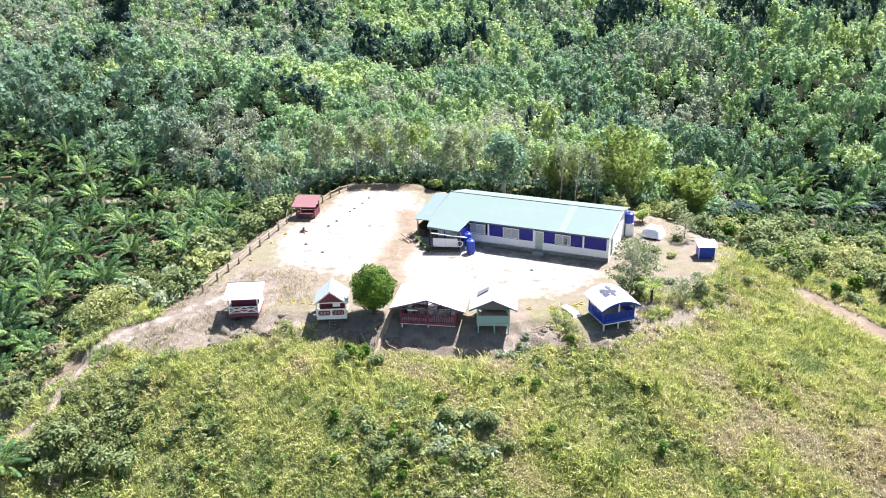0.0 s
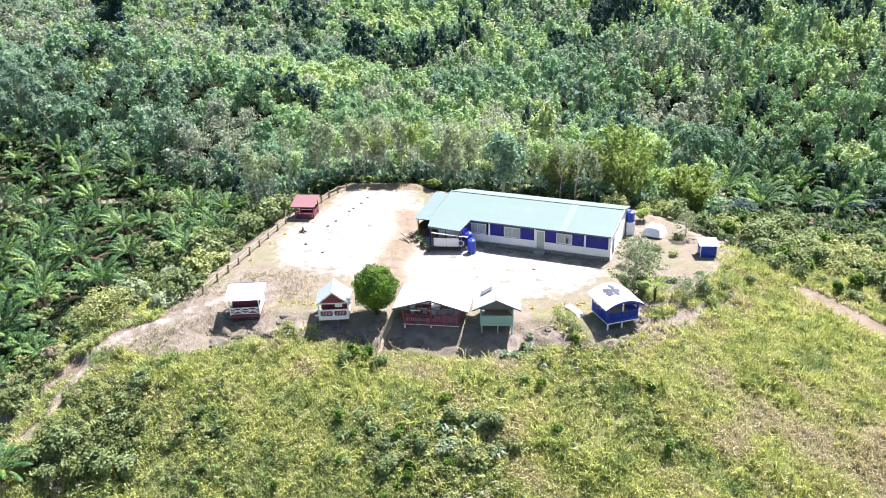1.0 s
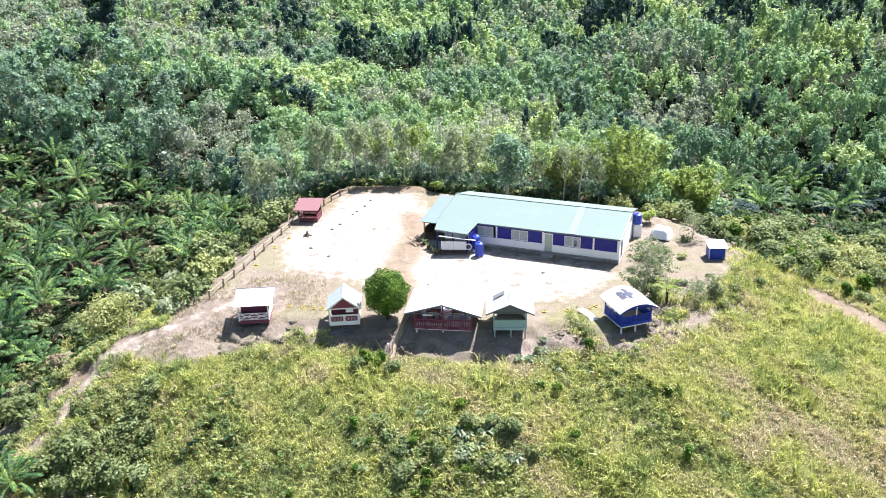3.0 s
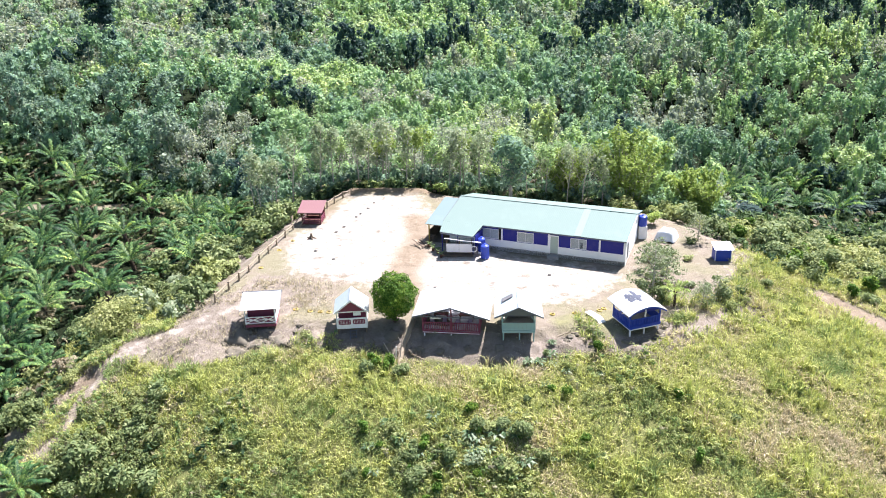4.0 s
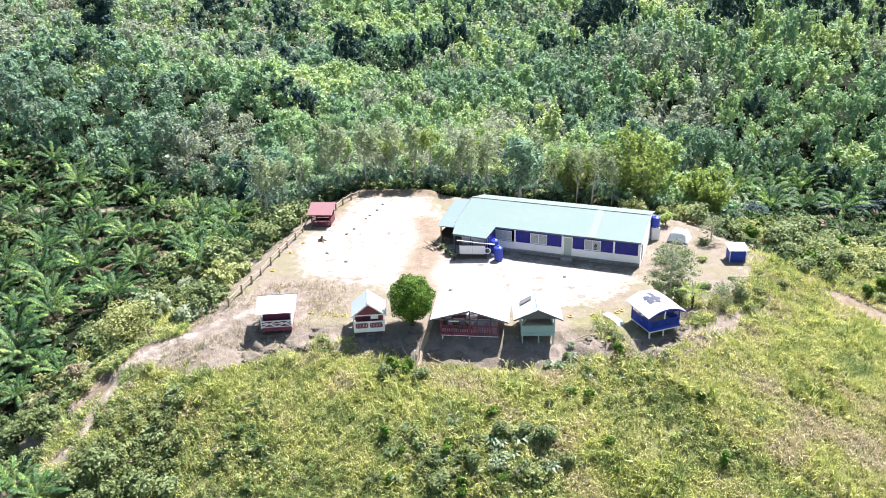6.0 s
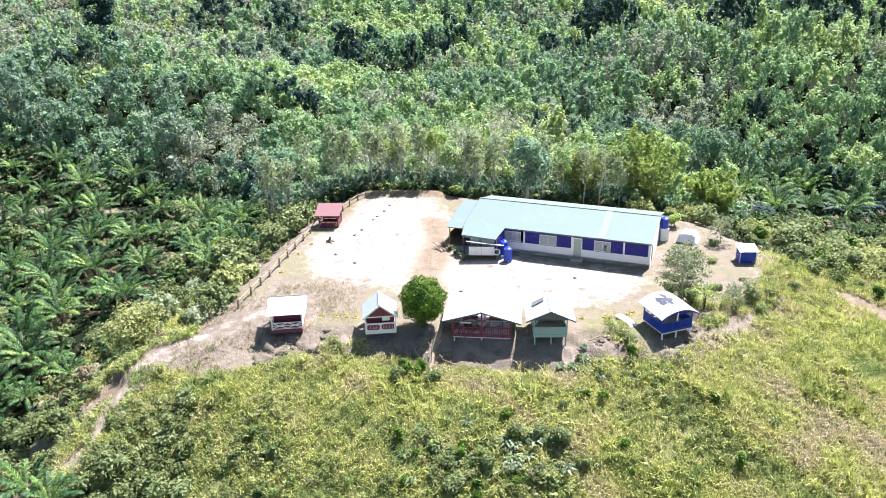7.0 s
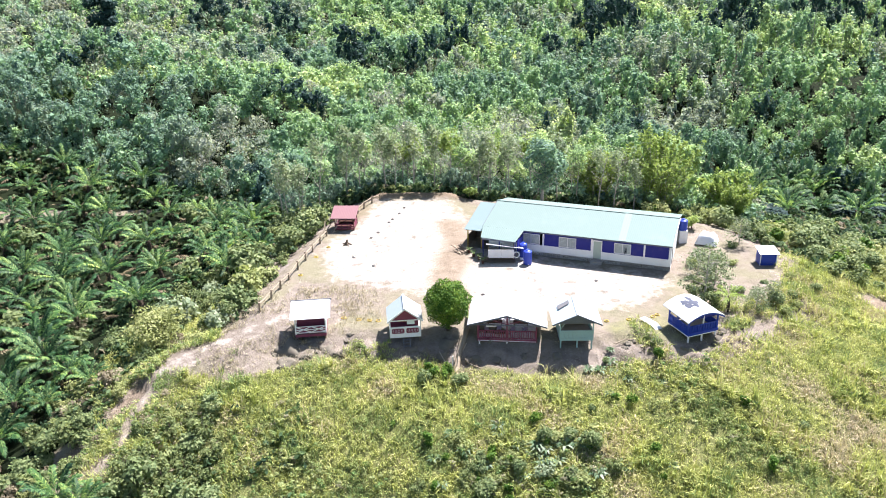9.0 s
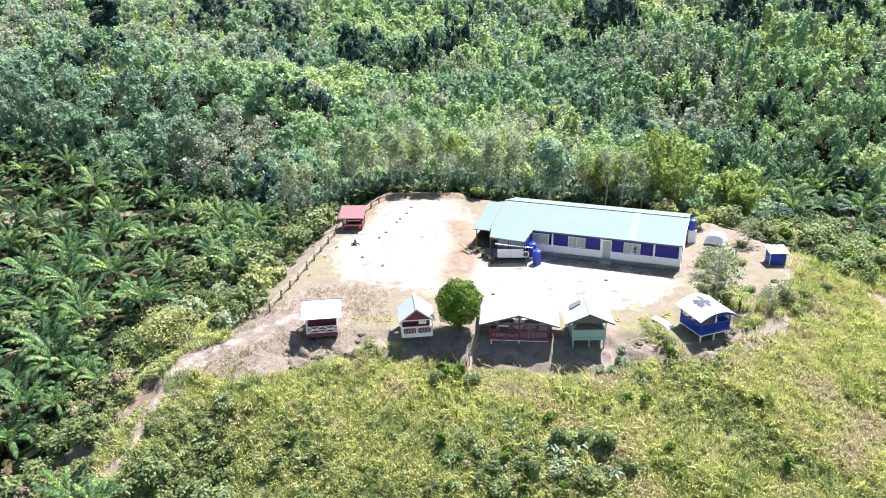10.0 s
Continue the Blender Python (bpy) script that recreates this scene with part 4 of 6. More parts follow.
def red_shed():
    m = pose(-23.1, 109.0, 0, 0, 0, -6)
    h = thing("shed", m, "open red-roofed shed with maroon boards at the fence", "shed")
    w, d = 2.7, 2.9
    corner_posts(h, w, d, -0.2, (2.0, 2.0, 2.62, 2.62), M_WOODR)
    part("floor", box(-w / 2, w / 2, 0, d, -0.2, 0.15), M_WOODR, h)
    for i in range(3):
        part("board", box(-w / 2, w / 2, -0.02, 0.02, 0.2 + i * 0.32, 0.36 + i * 0.32), M_MAROON, h)
        part("board", box(w / 2 - 0.02, w / 2 + 0.02, 0, d, 0.2 + i * 0.32, 0.36 + i * 0.32), M_MAROON, h)
        part("board", box(-w / 2 - 0.02, -w / 2 + 0.02, 0, d, 0.2 + i * 0.32, 0.36 + i * 0.32), M_MAROON, h)
    for x in (-0.45, 0.45):
        part("rail_post", box(x - 0.04, x + 0.04, -0.05, 0.03, 0.1, 1.05), M_WOODR, h)
    part("middle_post", box(-0.06, 0.06, d - 0.14, d - 0.06, 0.15, 2.6), M_WOODR, h)
    part("back_wall", box(-w / 2, w / 2, d - 0.05, d, 0.15, 1.3), M_MAROON, h)
    part("roof_slope", ribbed((-1.9, -0.4, 1.98), (1.75, -0.4, 1.98), (1.75, 3.0, 2.72), (-1.9, 3.0, 2.72)), M_REDROOF, h, "faded red roof sheets")
    part("fascia", box(-1.9, 1.75, -0.44, -0.4, 1.86, 1.98), M_REDROOF, h)
    bench(h, -1.1, 1.1, 2.2, 0.15)
    for s in (-1, 1):
        part("brace", bar((s * 1.3, 0, 1.4), (s * 0.8, 0, 1.95), 0.06), M_WOODR, h)


red_shed()


def pole_pile():
    """Pale poles leaning together where the fence meets the shed."""
    base = Vector((-25.6, 109.2, z_at(-25.6, 109.2)))
    pile = thing("pole_pile", Matrix.Translation(base), "loose pale wooden poles leaning beside the shed", "poles")
    rng = random.Random(15)
    for i in range(8):
        x, y = rng.uniform(-0.9, 0.9), rng.uniform(-1.0, 0.8)
        foot = Vector((x, y, z_at(base.x + x, base.y + y) - base.z))
        head = foot + Vector((rng.uniform(-0.3, 1.1), rng.uniform(0.4, 1.9), rng.uniform(0.5, 1.3) if i % 2 else 0.12))
        part("pole", tube([foot, foot.lerp(head, 0.5) + Vector((0, 0, 0.05)), head], [0.07, 0.06, 0.04], 6), M_POLE, pile)


pole_pile()


def outhouse():
    m = pose(30.75, 91.3, -0.1, 0, 0, -5)
    h = thing("outhouse", m, "small blue outhouse with a white flat roof", "outhouse")
    part("wall", box(-0.98, 0.98, 0, 1.6, -0.4, 1.72), M_BLUE, h)
    part("front_door", box(-0.8, 0.5, -0.04, 0.0, 0.05, 1.6), M_BLUE, h, "blue plank door")
    part("side_frame", box(-1.03, -0.94, -0.06, 0.0, -0.2, 1.72), M_WHITE, h)
    part("side_frame", box(0.94, 1.03, -0.06, 0.0, -0.2, 1.72), M_WHITE, h)
    part("side_sheet", box(-1.02, -0.98, 0.05, 1.55, 0.0, 1.7), M_BLUE, h)
    part("roof", ribbed((-1.2, -0.3, 1.72), (1.2, -0.3, 1.72), (1.2, 1.9, 2.0), (-1.2, 1.9, 2.0), 0.25), M_ZINC, h, "white sheet roof")
    part("base", box(-1.1, 1.1, -0.1, 1.7, -0.5, -0.02), M_WOOD, h)


outhouse()


def cover():
    """A white sheet pulled over a low frame."""
    m = pose(25.9, 99.3, 0, 0, 0, -30)
    c = thing("covered_crate", m, "low crate covered with a sagging white tarpaulin", "crate")
    bm, n = bmesh.new(), 9
    rng = random.Random(4)
    rows = []
    for i in range(n):
        row = []
        for j in range(n):
            u, v = i / (n - 1) * 2 - 1, j / (n - 1) * 2 - 1
            edge = max(abs(u), abs(v))
            fall = max(0, (edge - 0.62) / 0.38)
            z = 1.5 - 0.2 * v - 1.5 * fall * fall * (3 - 2 * fall) - 0.1 * math.cos(u * 3) * (edge < 0.7) + rng.uniform(-0.05, 0.05)
            row.append(bm.verts.new((u * 1.35, v * 1.5, max(z, -0.1))))
        rows.append(row)
    for i in range(n - 1):
        for j in range(n - 1):
            bm.faces.new((rows[i][j], rows[i + 1][j], rows[i + 1][j + 1], rows[i][j + 1]))
    part("tarpaulin", bm, M_TARP, c, smooth_faces=True)
    part("crate", box(-0.8, 0.8, -0.9, 0.9, -0.2, 1.05), M_WOOD, c)


cover()


# ---- fence, tyres, stones and small things ----
def lump(bm, c, r, seed, flat=0.6, rough=1.0):
    rng = random.Random(seed)
    made = bmesh.ops.create_icosphere(bm, subdivisions=3, radius=1)
    for v in made["verts"]:
        k = 0.85 + rough * (0.4 * noise.noise(v.co * 1.3 + Vector((seed, 0, 0))) + 0.22 * noise.noise(v.co * 3.7 + Vector((0, seed, 0))) + rng.uniform(-0.05, 0.05))
        v.co = Vector(c) + Vector((v.co.x * r * k, v.co.y * r * k * 0.9, v.co.z * r * k * flat))
    return bm


FENCE = [(-31.2, 84.2), (-30.34, 87.4), (-29.65, 90.06), (-28.96, 92.7), (-28.2, 95.7), (-27.5, 98.6), (-26.9, 101.5), (-26.17, 104.3), (-25.5, 107.07)]
FENCE2 = [(-21.6, 115.9), (-20.73, 118.2), (-19.6, 120.5), (-18.4, 122.3)]
for run in (FENCE, FENCE2):
    f = thing("fence", pose(run[0][0], run[0][1], z_at(*run[0])), "low fence of rough wooden posts and poles", "fence")
    base = Vector((run[0][0], run[0][1], z_at(*run[0])))
    rng = random.Random(5)
    tops = []
    for x, y in run:
        p = Vector((x, y, z_at(x, y))) - base
        hgt = rng.uniform(0.95, 1.25)
        part("post", tube([p - Vector((0, 0, 0.3)), p + Vector((rng.uniform(-.06, .06), 0, hgt))], [0.14, 0.11], 7), M_POLE, f)
        tops.append(p + Vector((0, 0, hgt - 0.2)))
    for a, b in zip(tops, tops[1:]):
        sag = (a + b) / 2 - Vector((0, 0, 0.08))
        part("pole", tube([a, sag, b], [0.085, 0.08, 0.07], 6), M_POLE, f, "bleached rough pole")


def tyre_mesh():
    bm = bmesh.new()
    for i in range(16):
        a, b = 2 * math.pi * i / 16, 2 * math.pi * (i + 1) / 16
        prof = [(0.19, -0.02), (0.29, -0.08), (0.33, 0.03), (0.29, 0.14), (0.2, 0.16), (0.17, 0.1)]
        for (r0, z0), (r1, z1) in zip(prof, prof[1:]):
            bm.faces.new([bm.verts.new(p) for p in ((r0 * math.cos(a), r0 * math.sin(a), z0), (r0 * math.cos(b), r0 * math.sin(b), z0),
                                                      (r1 * math.cos(b), r1 * math.sin(b), z1), (r1 * math.cos(a), r1 * math.sin(a), z1))])
    bmesh.ops.remove_doubles(bm, verts=bm.verts, dist=0.001)
    return bm


first = None
for x, y in [(-21.5, 81.7), (-19.8, 81.1), (-18.6, 80.9), (-17.6, 80.7), (5.7, 78.6), (7.3, 78.4), (9.8, 78.5), (12.6, 78.9), (13.2, 79.3), (-26.3, 99.6), (-27.7, 93.9), (-24.9, 102.9)]:
    z = z_at(x, y) - 0.05
    if first is None:
        me = bpy.data.meshes.new("tyre")
        bm = tyre_mesh()
        bm.to_mesh(me)
        bm.free()
        me.materials.append(M_YELLOW)
        first = tagged(new("tyre", me), "half-sunk tyre painted yellow on bare ground", "tyre", "yellow tyres along the edge")
        first.matrix_world = pose(x, y, z)
    else:
        copy_thing(first, pose(x, y, z, random.uniform(-8, 8), random.uniform(-8, 8), random.uniform(0, 90)))

for i, (x, y) in enumerate([(-14.5, 117.6), (-15.3, 115.2), (-16.3, 112.9), (-16.8, 111.6), (-18.3, 107.6), (-19.2, 105.7), (-21.3, 98.9), (-18.6, 95.9), (-5.5, 86.2), (8.5, 88.8)]):
    bm = lump(bmesh.new(), (0, 0, 0), 0.26, i, 0.6)
    me = bpy.data.meshes.new("stone")
    bm.to_mesh(me)
    bm.free()
    me.materials.append(M_STONE)
    ob = tagged(new("stone", me), "grey stone lying on white sand", "stone", "stones on the sand")
    ob.matrix_world = pose(x, y, z_at(x, y) + 0.08)

st = thing("tree_stump", pose(-22.5, 103.5, 0), "weathered broken stump with splayed roots", "stump")
part("stump", tube([(0, 0, -0.2), (0.05, 0, 0.4), (0.1, 0.05, 0.75)], [0.3, 0.2, 0.14], 8), M_WOOD, st)
for a in range(5):
    part("root", tube([(0, 0, 0.3), (0.5 * math.cos(a * 1.3), 0.5 * math.sin(a * 1.3), 0.1), (0.9 * math.cos(a * 1.3), 0.9 * math.sin(a * 1.3), -0.1)], [0.12, 0.08, 0.04], 6), M_WOOD, st)

b = thing("board", pose(11.9, 77.0, z_at(11.9, 77.0) + 0.18, 0, 0, -62), "white board lying down the bank", "board")
part("sheet", plate([(-1.5, -0.35, 0.12), (0.4, -0.4, 0.1), (1.8, -0.35, -0.55), (1.8, 0.35, -0.5), (0.4, 0.4, 0.15), (-1.5, 0.35, 0.15)], 0.05), M_SHEET, b)

dr = thing("drain", pose(-8.6, 77.5, 0), "pale eroded drain chute with a standing pipe", "drain")
pts = [(0.6, 0.6), (0.1, -1.2), (-0.5, -3.0), (-0.9, -4.6), (-1.0, -5.8)]
chute = [(x, y, z_at(-8.6 + x, 77.5 + y) + 0.14) for x, y in pts]
part("chute", tube(chute, [0.3, 0.36, 0.26, 0.3, 0.16], 8), M_POLE, dr, "pale crumbling channel")
for x0, y0, x1, y1, hh in ((-0.4, -3.2, -1.0, -3.6, 1.5), (-0.9, -4.6, -0.7, -4.4, 1.9), (-0.2, -2.6, 0.3, -3.0, 1.1), (-1.6, -4.2, -2.6, -3.4, 1.5)):
    part("pole", tube([(x0, y0, z_at(-8.6 + x0, 77.5 + y0) - 0.2), (x1, y1, z_at(-8.6 + x0, 77.5 + y0) + hh)], [0.06, 0.04], 6), M_DECK, dr, "bleached pole")
part("pipe", tube([(-1.3, -4.4, z_at(-9.9, 73.1) - 0.2), (-1.25, -4.4, z_at(-9.9, 73.1) + 1.5)], [0.05, 0.05], 7), M_WHITE, dr, "white plastic pipe")

# potted plants in front of the porch
rng = np.random.default_rng(17)
for x, y, k in ((-5.0, 96.6, 1.0), (-4.6, 95.4, 0.8), (-5.6, 97.6, 0.9), (-6.1, 99.0, 0.75)):
    pot = thing("potted_plant", pose(x, y, z_at(x, y)), "leafy green potted plant by the porch", "plant", "potted plants by the porch")
    part("pot", tube([(0, 0, 0), (0, 0, 0.1), (0, 0, 0.34), (0, 0, 0.4)], [0.14, 0.17, 0.22, 0.23], 12), M_WOODR, pot, "brown round pot")
    for i in range(12):
        a, up, ln = i * 2.4, rng.uniform(0.5, 1.2), k * rng.uniform(0.5, 0.85)
        d_, w_ = Vector((math.cos(a), math.sin(a), 0)), Vector((-math.sin(a), math.cos(a), 0)) * 0.1
        p0, p1, p2 = Vector((0, 0, 0.38)), d_ * ln * 0.5 + Vector((0, 0, 0.4 + up * ln * 0.7)), d_ * ln + Vector((0, 0, 0.4 + up * ln * 0.6))
        bm = bmesh.new()
        v = [bm.verts.new(q_) for q_ in (p0 - w_ * 0.2, p0 + w_ * 0.2, p1 + w_, p1 - w_, p2)]
        bm.faces.new((v[0], v[1], v[2], v[3]))
        bm.faces.new((v[3], v[2], v[4]))
        part("leaf", bm, L_SHRUB, pot)

# loose timber, branches
tp = thing("timber_pile", pose(-7.0, 99.9, 0, 0, 0, 25), "untidy pile of weathered planks by the bay", "timber")
rng = random.Random(8)
for i in range(11):
    x, z = rng.uniform(-0.9, 0.9), 0.06 + 0.09 * (i // 3)
    part("plank", bar((x + rng.uniform(-.4, .4), -1.2 + rng.uniform(-.3, .3), z), (x + rng.uniform(-.5, .5), 1.0, z + rng.uniform(0.05, 0.5)), 0.16, 0.05), M_WOOD if i % 3 else M_POLE, tp)
for bx_, by_, turn_ in ((8.4, 74.6, 20), (-19.2, 75.6, 80), (-8.0, 73.2, 140)):
    br = thing("dry_branch", pose(bx_, by_, z_at(bx_, by_) + 0.1, 0, 0, turn_), "bleached dry branch lying on the bank", "branch", "dry branches on the bank")
    rng = random.Random(int(turn_))
    part("limb", tube([(-1.3, 0, 0.1), (0, 0.1, 0.25), (1.2, -0.1, 0.1)], [0.07, 0.06, 0.02], 6), M_POLE, br)
    for j in range(6):
        x = rng.uniform(-0.9, 1.0)
        part("twig", tube([(x, 0.05, 0.2), (x + rng.uniform(0.2, 0.7), rng.uniform(-0.8, 0.8), rng.uniform(0.2, 0.8))], [0.03, 0.01], 5), M_POLE, br)


# ---- plants ----
def quads_mesh(name, co, material, plant=None, smooth_faces=False):
    """A mesh from an array of quads (n, 4, 3), with one plant value a quad."""
    n = len(co)
    me = bpy.data.meshes.new(name)
    me.vertices.add(4 * n)
    me.vertices.foreach_set("co", np.ascontiguousarray(co, np.float32).ravel())
    me.loops.add(4 * n)
    me.loops.foreach_set("vertex_index", np.arange(4 * n, dtype=np.int32))
    me.polygons.add(n)
    me.polygons.foreach_set("loop_start", np.arange(0, 4 * n, 4, dtype=np.int32))
    me.update(calc_edges=True)
    if plant is not None:
        a = me.attributes.new("plant", "FLOAT", "FACE")
        a.data.foreach_set("value", np.asarray(plant, np.float32))
    me.materials.append(material)
    return me


def unit(v):
    return v / np.maximum(np.linalg.norm(v, axis=-1, keepdims=True), 1e-9)


def cards(c, normal, along_dir, length, width):
    """Pointed leaves as rhombs at c, facing normal, lying along along_dir."""
    side = unit(np.cross(normal, along_dir))
    a = unit(np.cross(side, normal))
    length, width = np.asarray(length)[:, None], np.asarray(width)[:, None]
    return np.stack([c - a * length * 0.5, c + side * width * 0.5 + a * length * 0.08, c + a * length * 0.5, c - side * width * 0.5 + a * length * 0.08], 1)


def crown(rng, n, rx, rz, lobes=9, size=0.5, shell=0.35, droop=0.4, spread=0.62):
    """Leaves of a crown round the origin, gathered in uneven lobes."""
    ce = unit(rng.normal(size=(lobes, 3)) + (0, 0, 0.15)) * rng.uniform(0.4, 1.0, (lobes, 1)) ** 0.6 * (rx * spread, rx * spread, rz * spread)
    lr = rng.uniform(0.28, 0.52, lobes)
    k = rng.integers(0, lobes, n)
    way = unit(rng.normal(size=(n, 3)) + (0, 0, 0.35))
    at = ce[k] + way * (lr[k] * rng.uniform(1 - shell, 1.08, n))[:, None] * (rx, rx, rz)
    normal = unit(way * 0.65 + rng.normal(size=(n, 3)) * 0.45 + (0, 0, 0.5))
    run = unit(rng.normal(size=(n, 3)) + way * 0.5 - (0, 0, droop))
    s = size * rng.uniform(0.7, 1.35, n)
    return cards(at, normal, run, s, s * rng.uniform(0.42, 0.62, n))


def spun(rng, n):
    a = rng.uniform(0, 2 * math.pi, n)
    c, s, o, i = np.cos(a), np.sin(a), np.zeros(n), np.ones(n)
    return np.stack([np.stack([c, -s, o], -1), np.stack([s, c, o], -1), np.stack([o, o, i], -1)], 1)


def limbs(rng, h, r, count, reach, bm=None, lean=0.3, start=0.45):
    """A tapered trunk with limbs that rise and spread."""
    top = (rng.uniform(-lean, lean), rng.uniform(-lean, lean))
    pts = [(top[0] * k * k, top[1] * k * k, -0.4 + (h + 0.4) * k) for k in (0, 0.3, 0.6, 0.85, 1)]
    bm = tube(pts, [r * 1.25, r, r * 0.75, r * 0.5, r * 0.2], 7, bm)
    for i in range(count):
        k = start + (0.9 - start) * (i + 0.5) / count
        a, l = i * 2.4 + rng.uniform(-0.4, 0.4), reach * rng.uniform(0.6, 1.1) * (1.25 - k * 0.6)
        p = Vector((top[0] * k * k, top[1] * k * k, h * k))
        e = p + Vector((math.cos(a) * l, math.sin(a) * l, l * rng.uniform(0.45, 0.9)))
        tube([p, p.lerp(e, 0.5) - Vector((0, 0, 0.1 * l)), e], [r * 0.42, r * 0.27, r * 0.08], 5, bm)
        for s in (-1, 1):
            f = p.lerp(e, 0.6)
            tube([f, f + Vector((math.cos(a + s * 0.7) * l * 0.4, math.sin(a + s * 0.7) * l * 0.4, l * 0.35))], [r * 0.2, r * 0.05], 4, bm)
    return bm


def leafy(name, ob_name, m, label, category, group, quads, material, trunk=None, bark=None, plant=None):
    ob = thing(ob_name, m, label, category, group)
    if trunk is not None:
        part("trunk", trunk, bark, ob, smooth_faces=True)
    c = new("crown", quads_mesh(name, quads, material, plant))
    c.parent = ob
    return ob


# dense round tree on the edge of the sand
rng = np.random.default_rng(11)
n = 11500
way = unit(rng.normal(size=(n, 3)))
bumps = 1 + 0.09 * np.sin(way[:, 0] * 7 + 1) * np.sin(way[:, 1] * 6 + way[:, 2] * 4) + 0.06 * np.sin(way[:, 2] * 11 + way[:, 0] * 7)
pts = way * (bumps * np.where(rng.random(n) < 0.72, rng.uniform(0.84, 1.03, n), rng.uniform(0.4, 0.84, n)))[:, None] * (2.38, 2.38, 2.48) + (0, 0, 3.2)
s = rng.uniform(0.17, 0.33, n)
leafy("round_crown", "round_tree", pose(-10.05, 77.9, z_at(-10.05, 77.9)), "dense round clipped evergreen tree at the bank", "tree", "",
      cards(pts, unit(way + rng.normal(size=(n, 3)) * 0.45), unit(rng.normal(size=(n, 3)) - (0, 0, 0.6)), s, s * 0.55), L_ROUND,
      limbs(rng, 3.5, 0.2, 7, 1.6, start=0.3), M_BARKD)

# slender open tree beside the hall
q = []
rng = np.random.default_rng(12)
for i in range(64):
    k = 0.22 + 0.78 * i / 64
    a, reach = i * 2.4, 3.5 * (1.12 - k) ** 0.55 * rng.uniform(0.55, 1.0)
    tip = np.array([math.cos(a) * reach, math.sin(a) * reach, 6.6 * k + rng.uniform(-0.3, 0.5)])
    c = crown(rng, 22, 1.05, 0.4, 5, 0.29, 0.8, 0.3)
    q.append(c + tip)
trunk = limbs(rng, 6.4, 0.11, 13, 2.4, start=0.25, lean=0.2)
leafy("slender_crown", "young_tree", pose(19.3, 81.8, z_at(19.3, 81.8)), "slender young tree with open green foliage", "tree", "", np.concatenate(q), L_DUSTY, trunk, M_BARK)
for x, y, k, g in ((22.2, 86.4, 0.6, 30), (21.5, 90.2, 0.5, 140), (29.8, 98.2, 0.55, 60), (24.3, 79.4, 0.42, 60), (26.6, 81.0, 0.4, 200)):
    c = copy_thing(bpy.data.objects["young_tree"], pose(x, y, z_at(x, y), 0, 0, g))
    c.scale = (k * 1.15, k * 1.15, k)


def frond(rng, length, lift, bend, leaflets, leaf_len, width=0.07):
    """A feathered palm leaf along +x, as quads."""
    k = np.linspace(0.0, 1, 9)
    x = length * (k - 0.22 * bend * k * k)
    z = length * (lift * k - bend * 0.62 * k * k)
    p = np.stack([x, 0 * k, z], -1)
    out = []
    for a, b in zip(p, p[1:]):
        w = np.array([0, 0.04, 0])
        out.append([a - w, a + w, b + w * 0.8, b - w * 0.8])
    out = [np.array(o) for o in out]
    kk = np.linspace(0.14, 1.0, leaflets)
    base = np.stack([np.interp(kk, k, p[:, i]) for i in range(3)], -1)
    ahead = unit(np.gradient(base, axis=0))
    for s in (-1, 1):
        ln = leaf_len * np.sin(np.clip(kk * 0.93 + 0.1, 0, 1) * math.pi) ** 0.55 * rng.uniform(0.85, 1.1, leaflets)
        d = unit(ahead * 0.9 + np.array([0, s, 0]) * 0.9 + np.array([0, 0, 0.25]) + rng.normal(size=(leaflets, 3)) * 0.12)
        tip = base + d * ln[:, None] - np.array([0, 0, 1]) * (0.5 * ln)[:, None]
        wv = ahead * width
        mid = base + d * (ln * 0.55)[:, None]
        out += list(np.stack([base - wv * 0.4, mid - wv, tip, mid + wv], 1))
    return np.stack(out)


def palm_quads(seed, count, length, leaf_len, height_, leaflets=22, flat=0.0, width=0.07):
    rng = np.random.default_rng(seed)
    out = []
    for i in range(count):
        k = i / count
        f = frond(rng, length * rng.uniform(0.85, 1.1) * (0.75 + 0.25 * k), 1.55 - 1.3 * k - flat, (1.15 + 0.35 * rng.uniform(0, 1)) * (1 - 0.5 * k), leaflets, leaf_len, width)
        a = i * 2.39996 + rng.uniform(-0.15, 0.15)
        r = np.array([[math.cos(a), -math.sin(a), 0], [math.sin(a), math.cos(a), 0], [0, 0, 1]])
        out.append(f @ r.T + (0, 0, height_))
    return out


def palm(name, seed, m, label, group, count, length, leaf_len, h, r, leaflets=22, material=None, width=0.07):
    rng = np.random.default_rng(seed)
    bm = tube([(0, 0, -0.6), (0.05, 0, h * 0.5), (0, 0.03, h + 0.1)], [r * 1.2, r, r * 0.9], 9)
    for i in range(int(h * 9)):
        a, z = i * 2.4, 0.2 + i / 9
        tube([(math.cos(a) * r * 0.8, math.sin(a) * r * 0.8, z), (math.cos(a) * r * 1.45, math.sin(a) * r * 1.45, z + 0.22)], [0.09, 0.03], 4, bm)
    ob = thing(name, m, label, "palm", group)
    part("trunk", bm, M_BARKD, ob, smooth_faces=True)
    for q in palm_quads(seed, count, length, leaf_len, h, leaflets, width=width):
        new("frond", quads_mesh("frond", q, material or L_PALM)).parent = ob
    return ob


palm("coconut_palm", 3, pose(21.1, 79.4, z_at(21.1, 79.4)), "young coconut palm with a few upright fronds", "", 9, 2.6, 0.6, 1.7, 0.12, 18, L_BAMBOO)


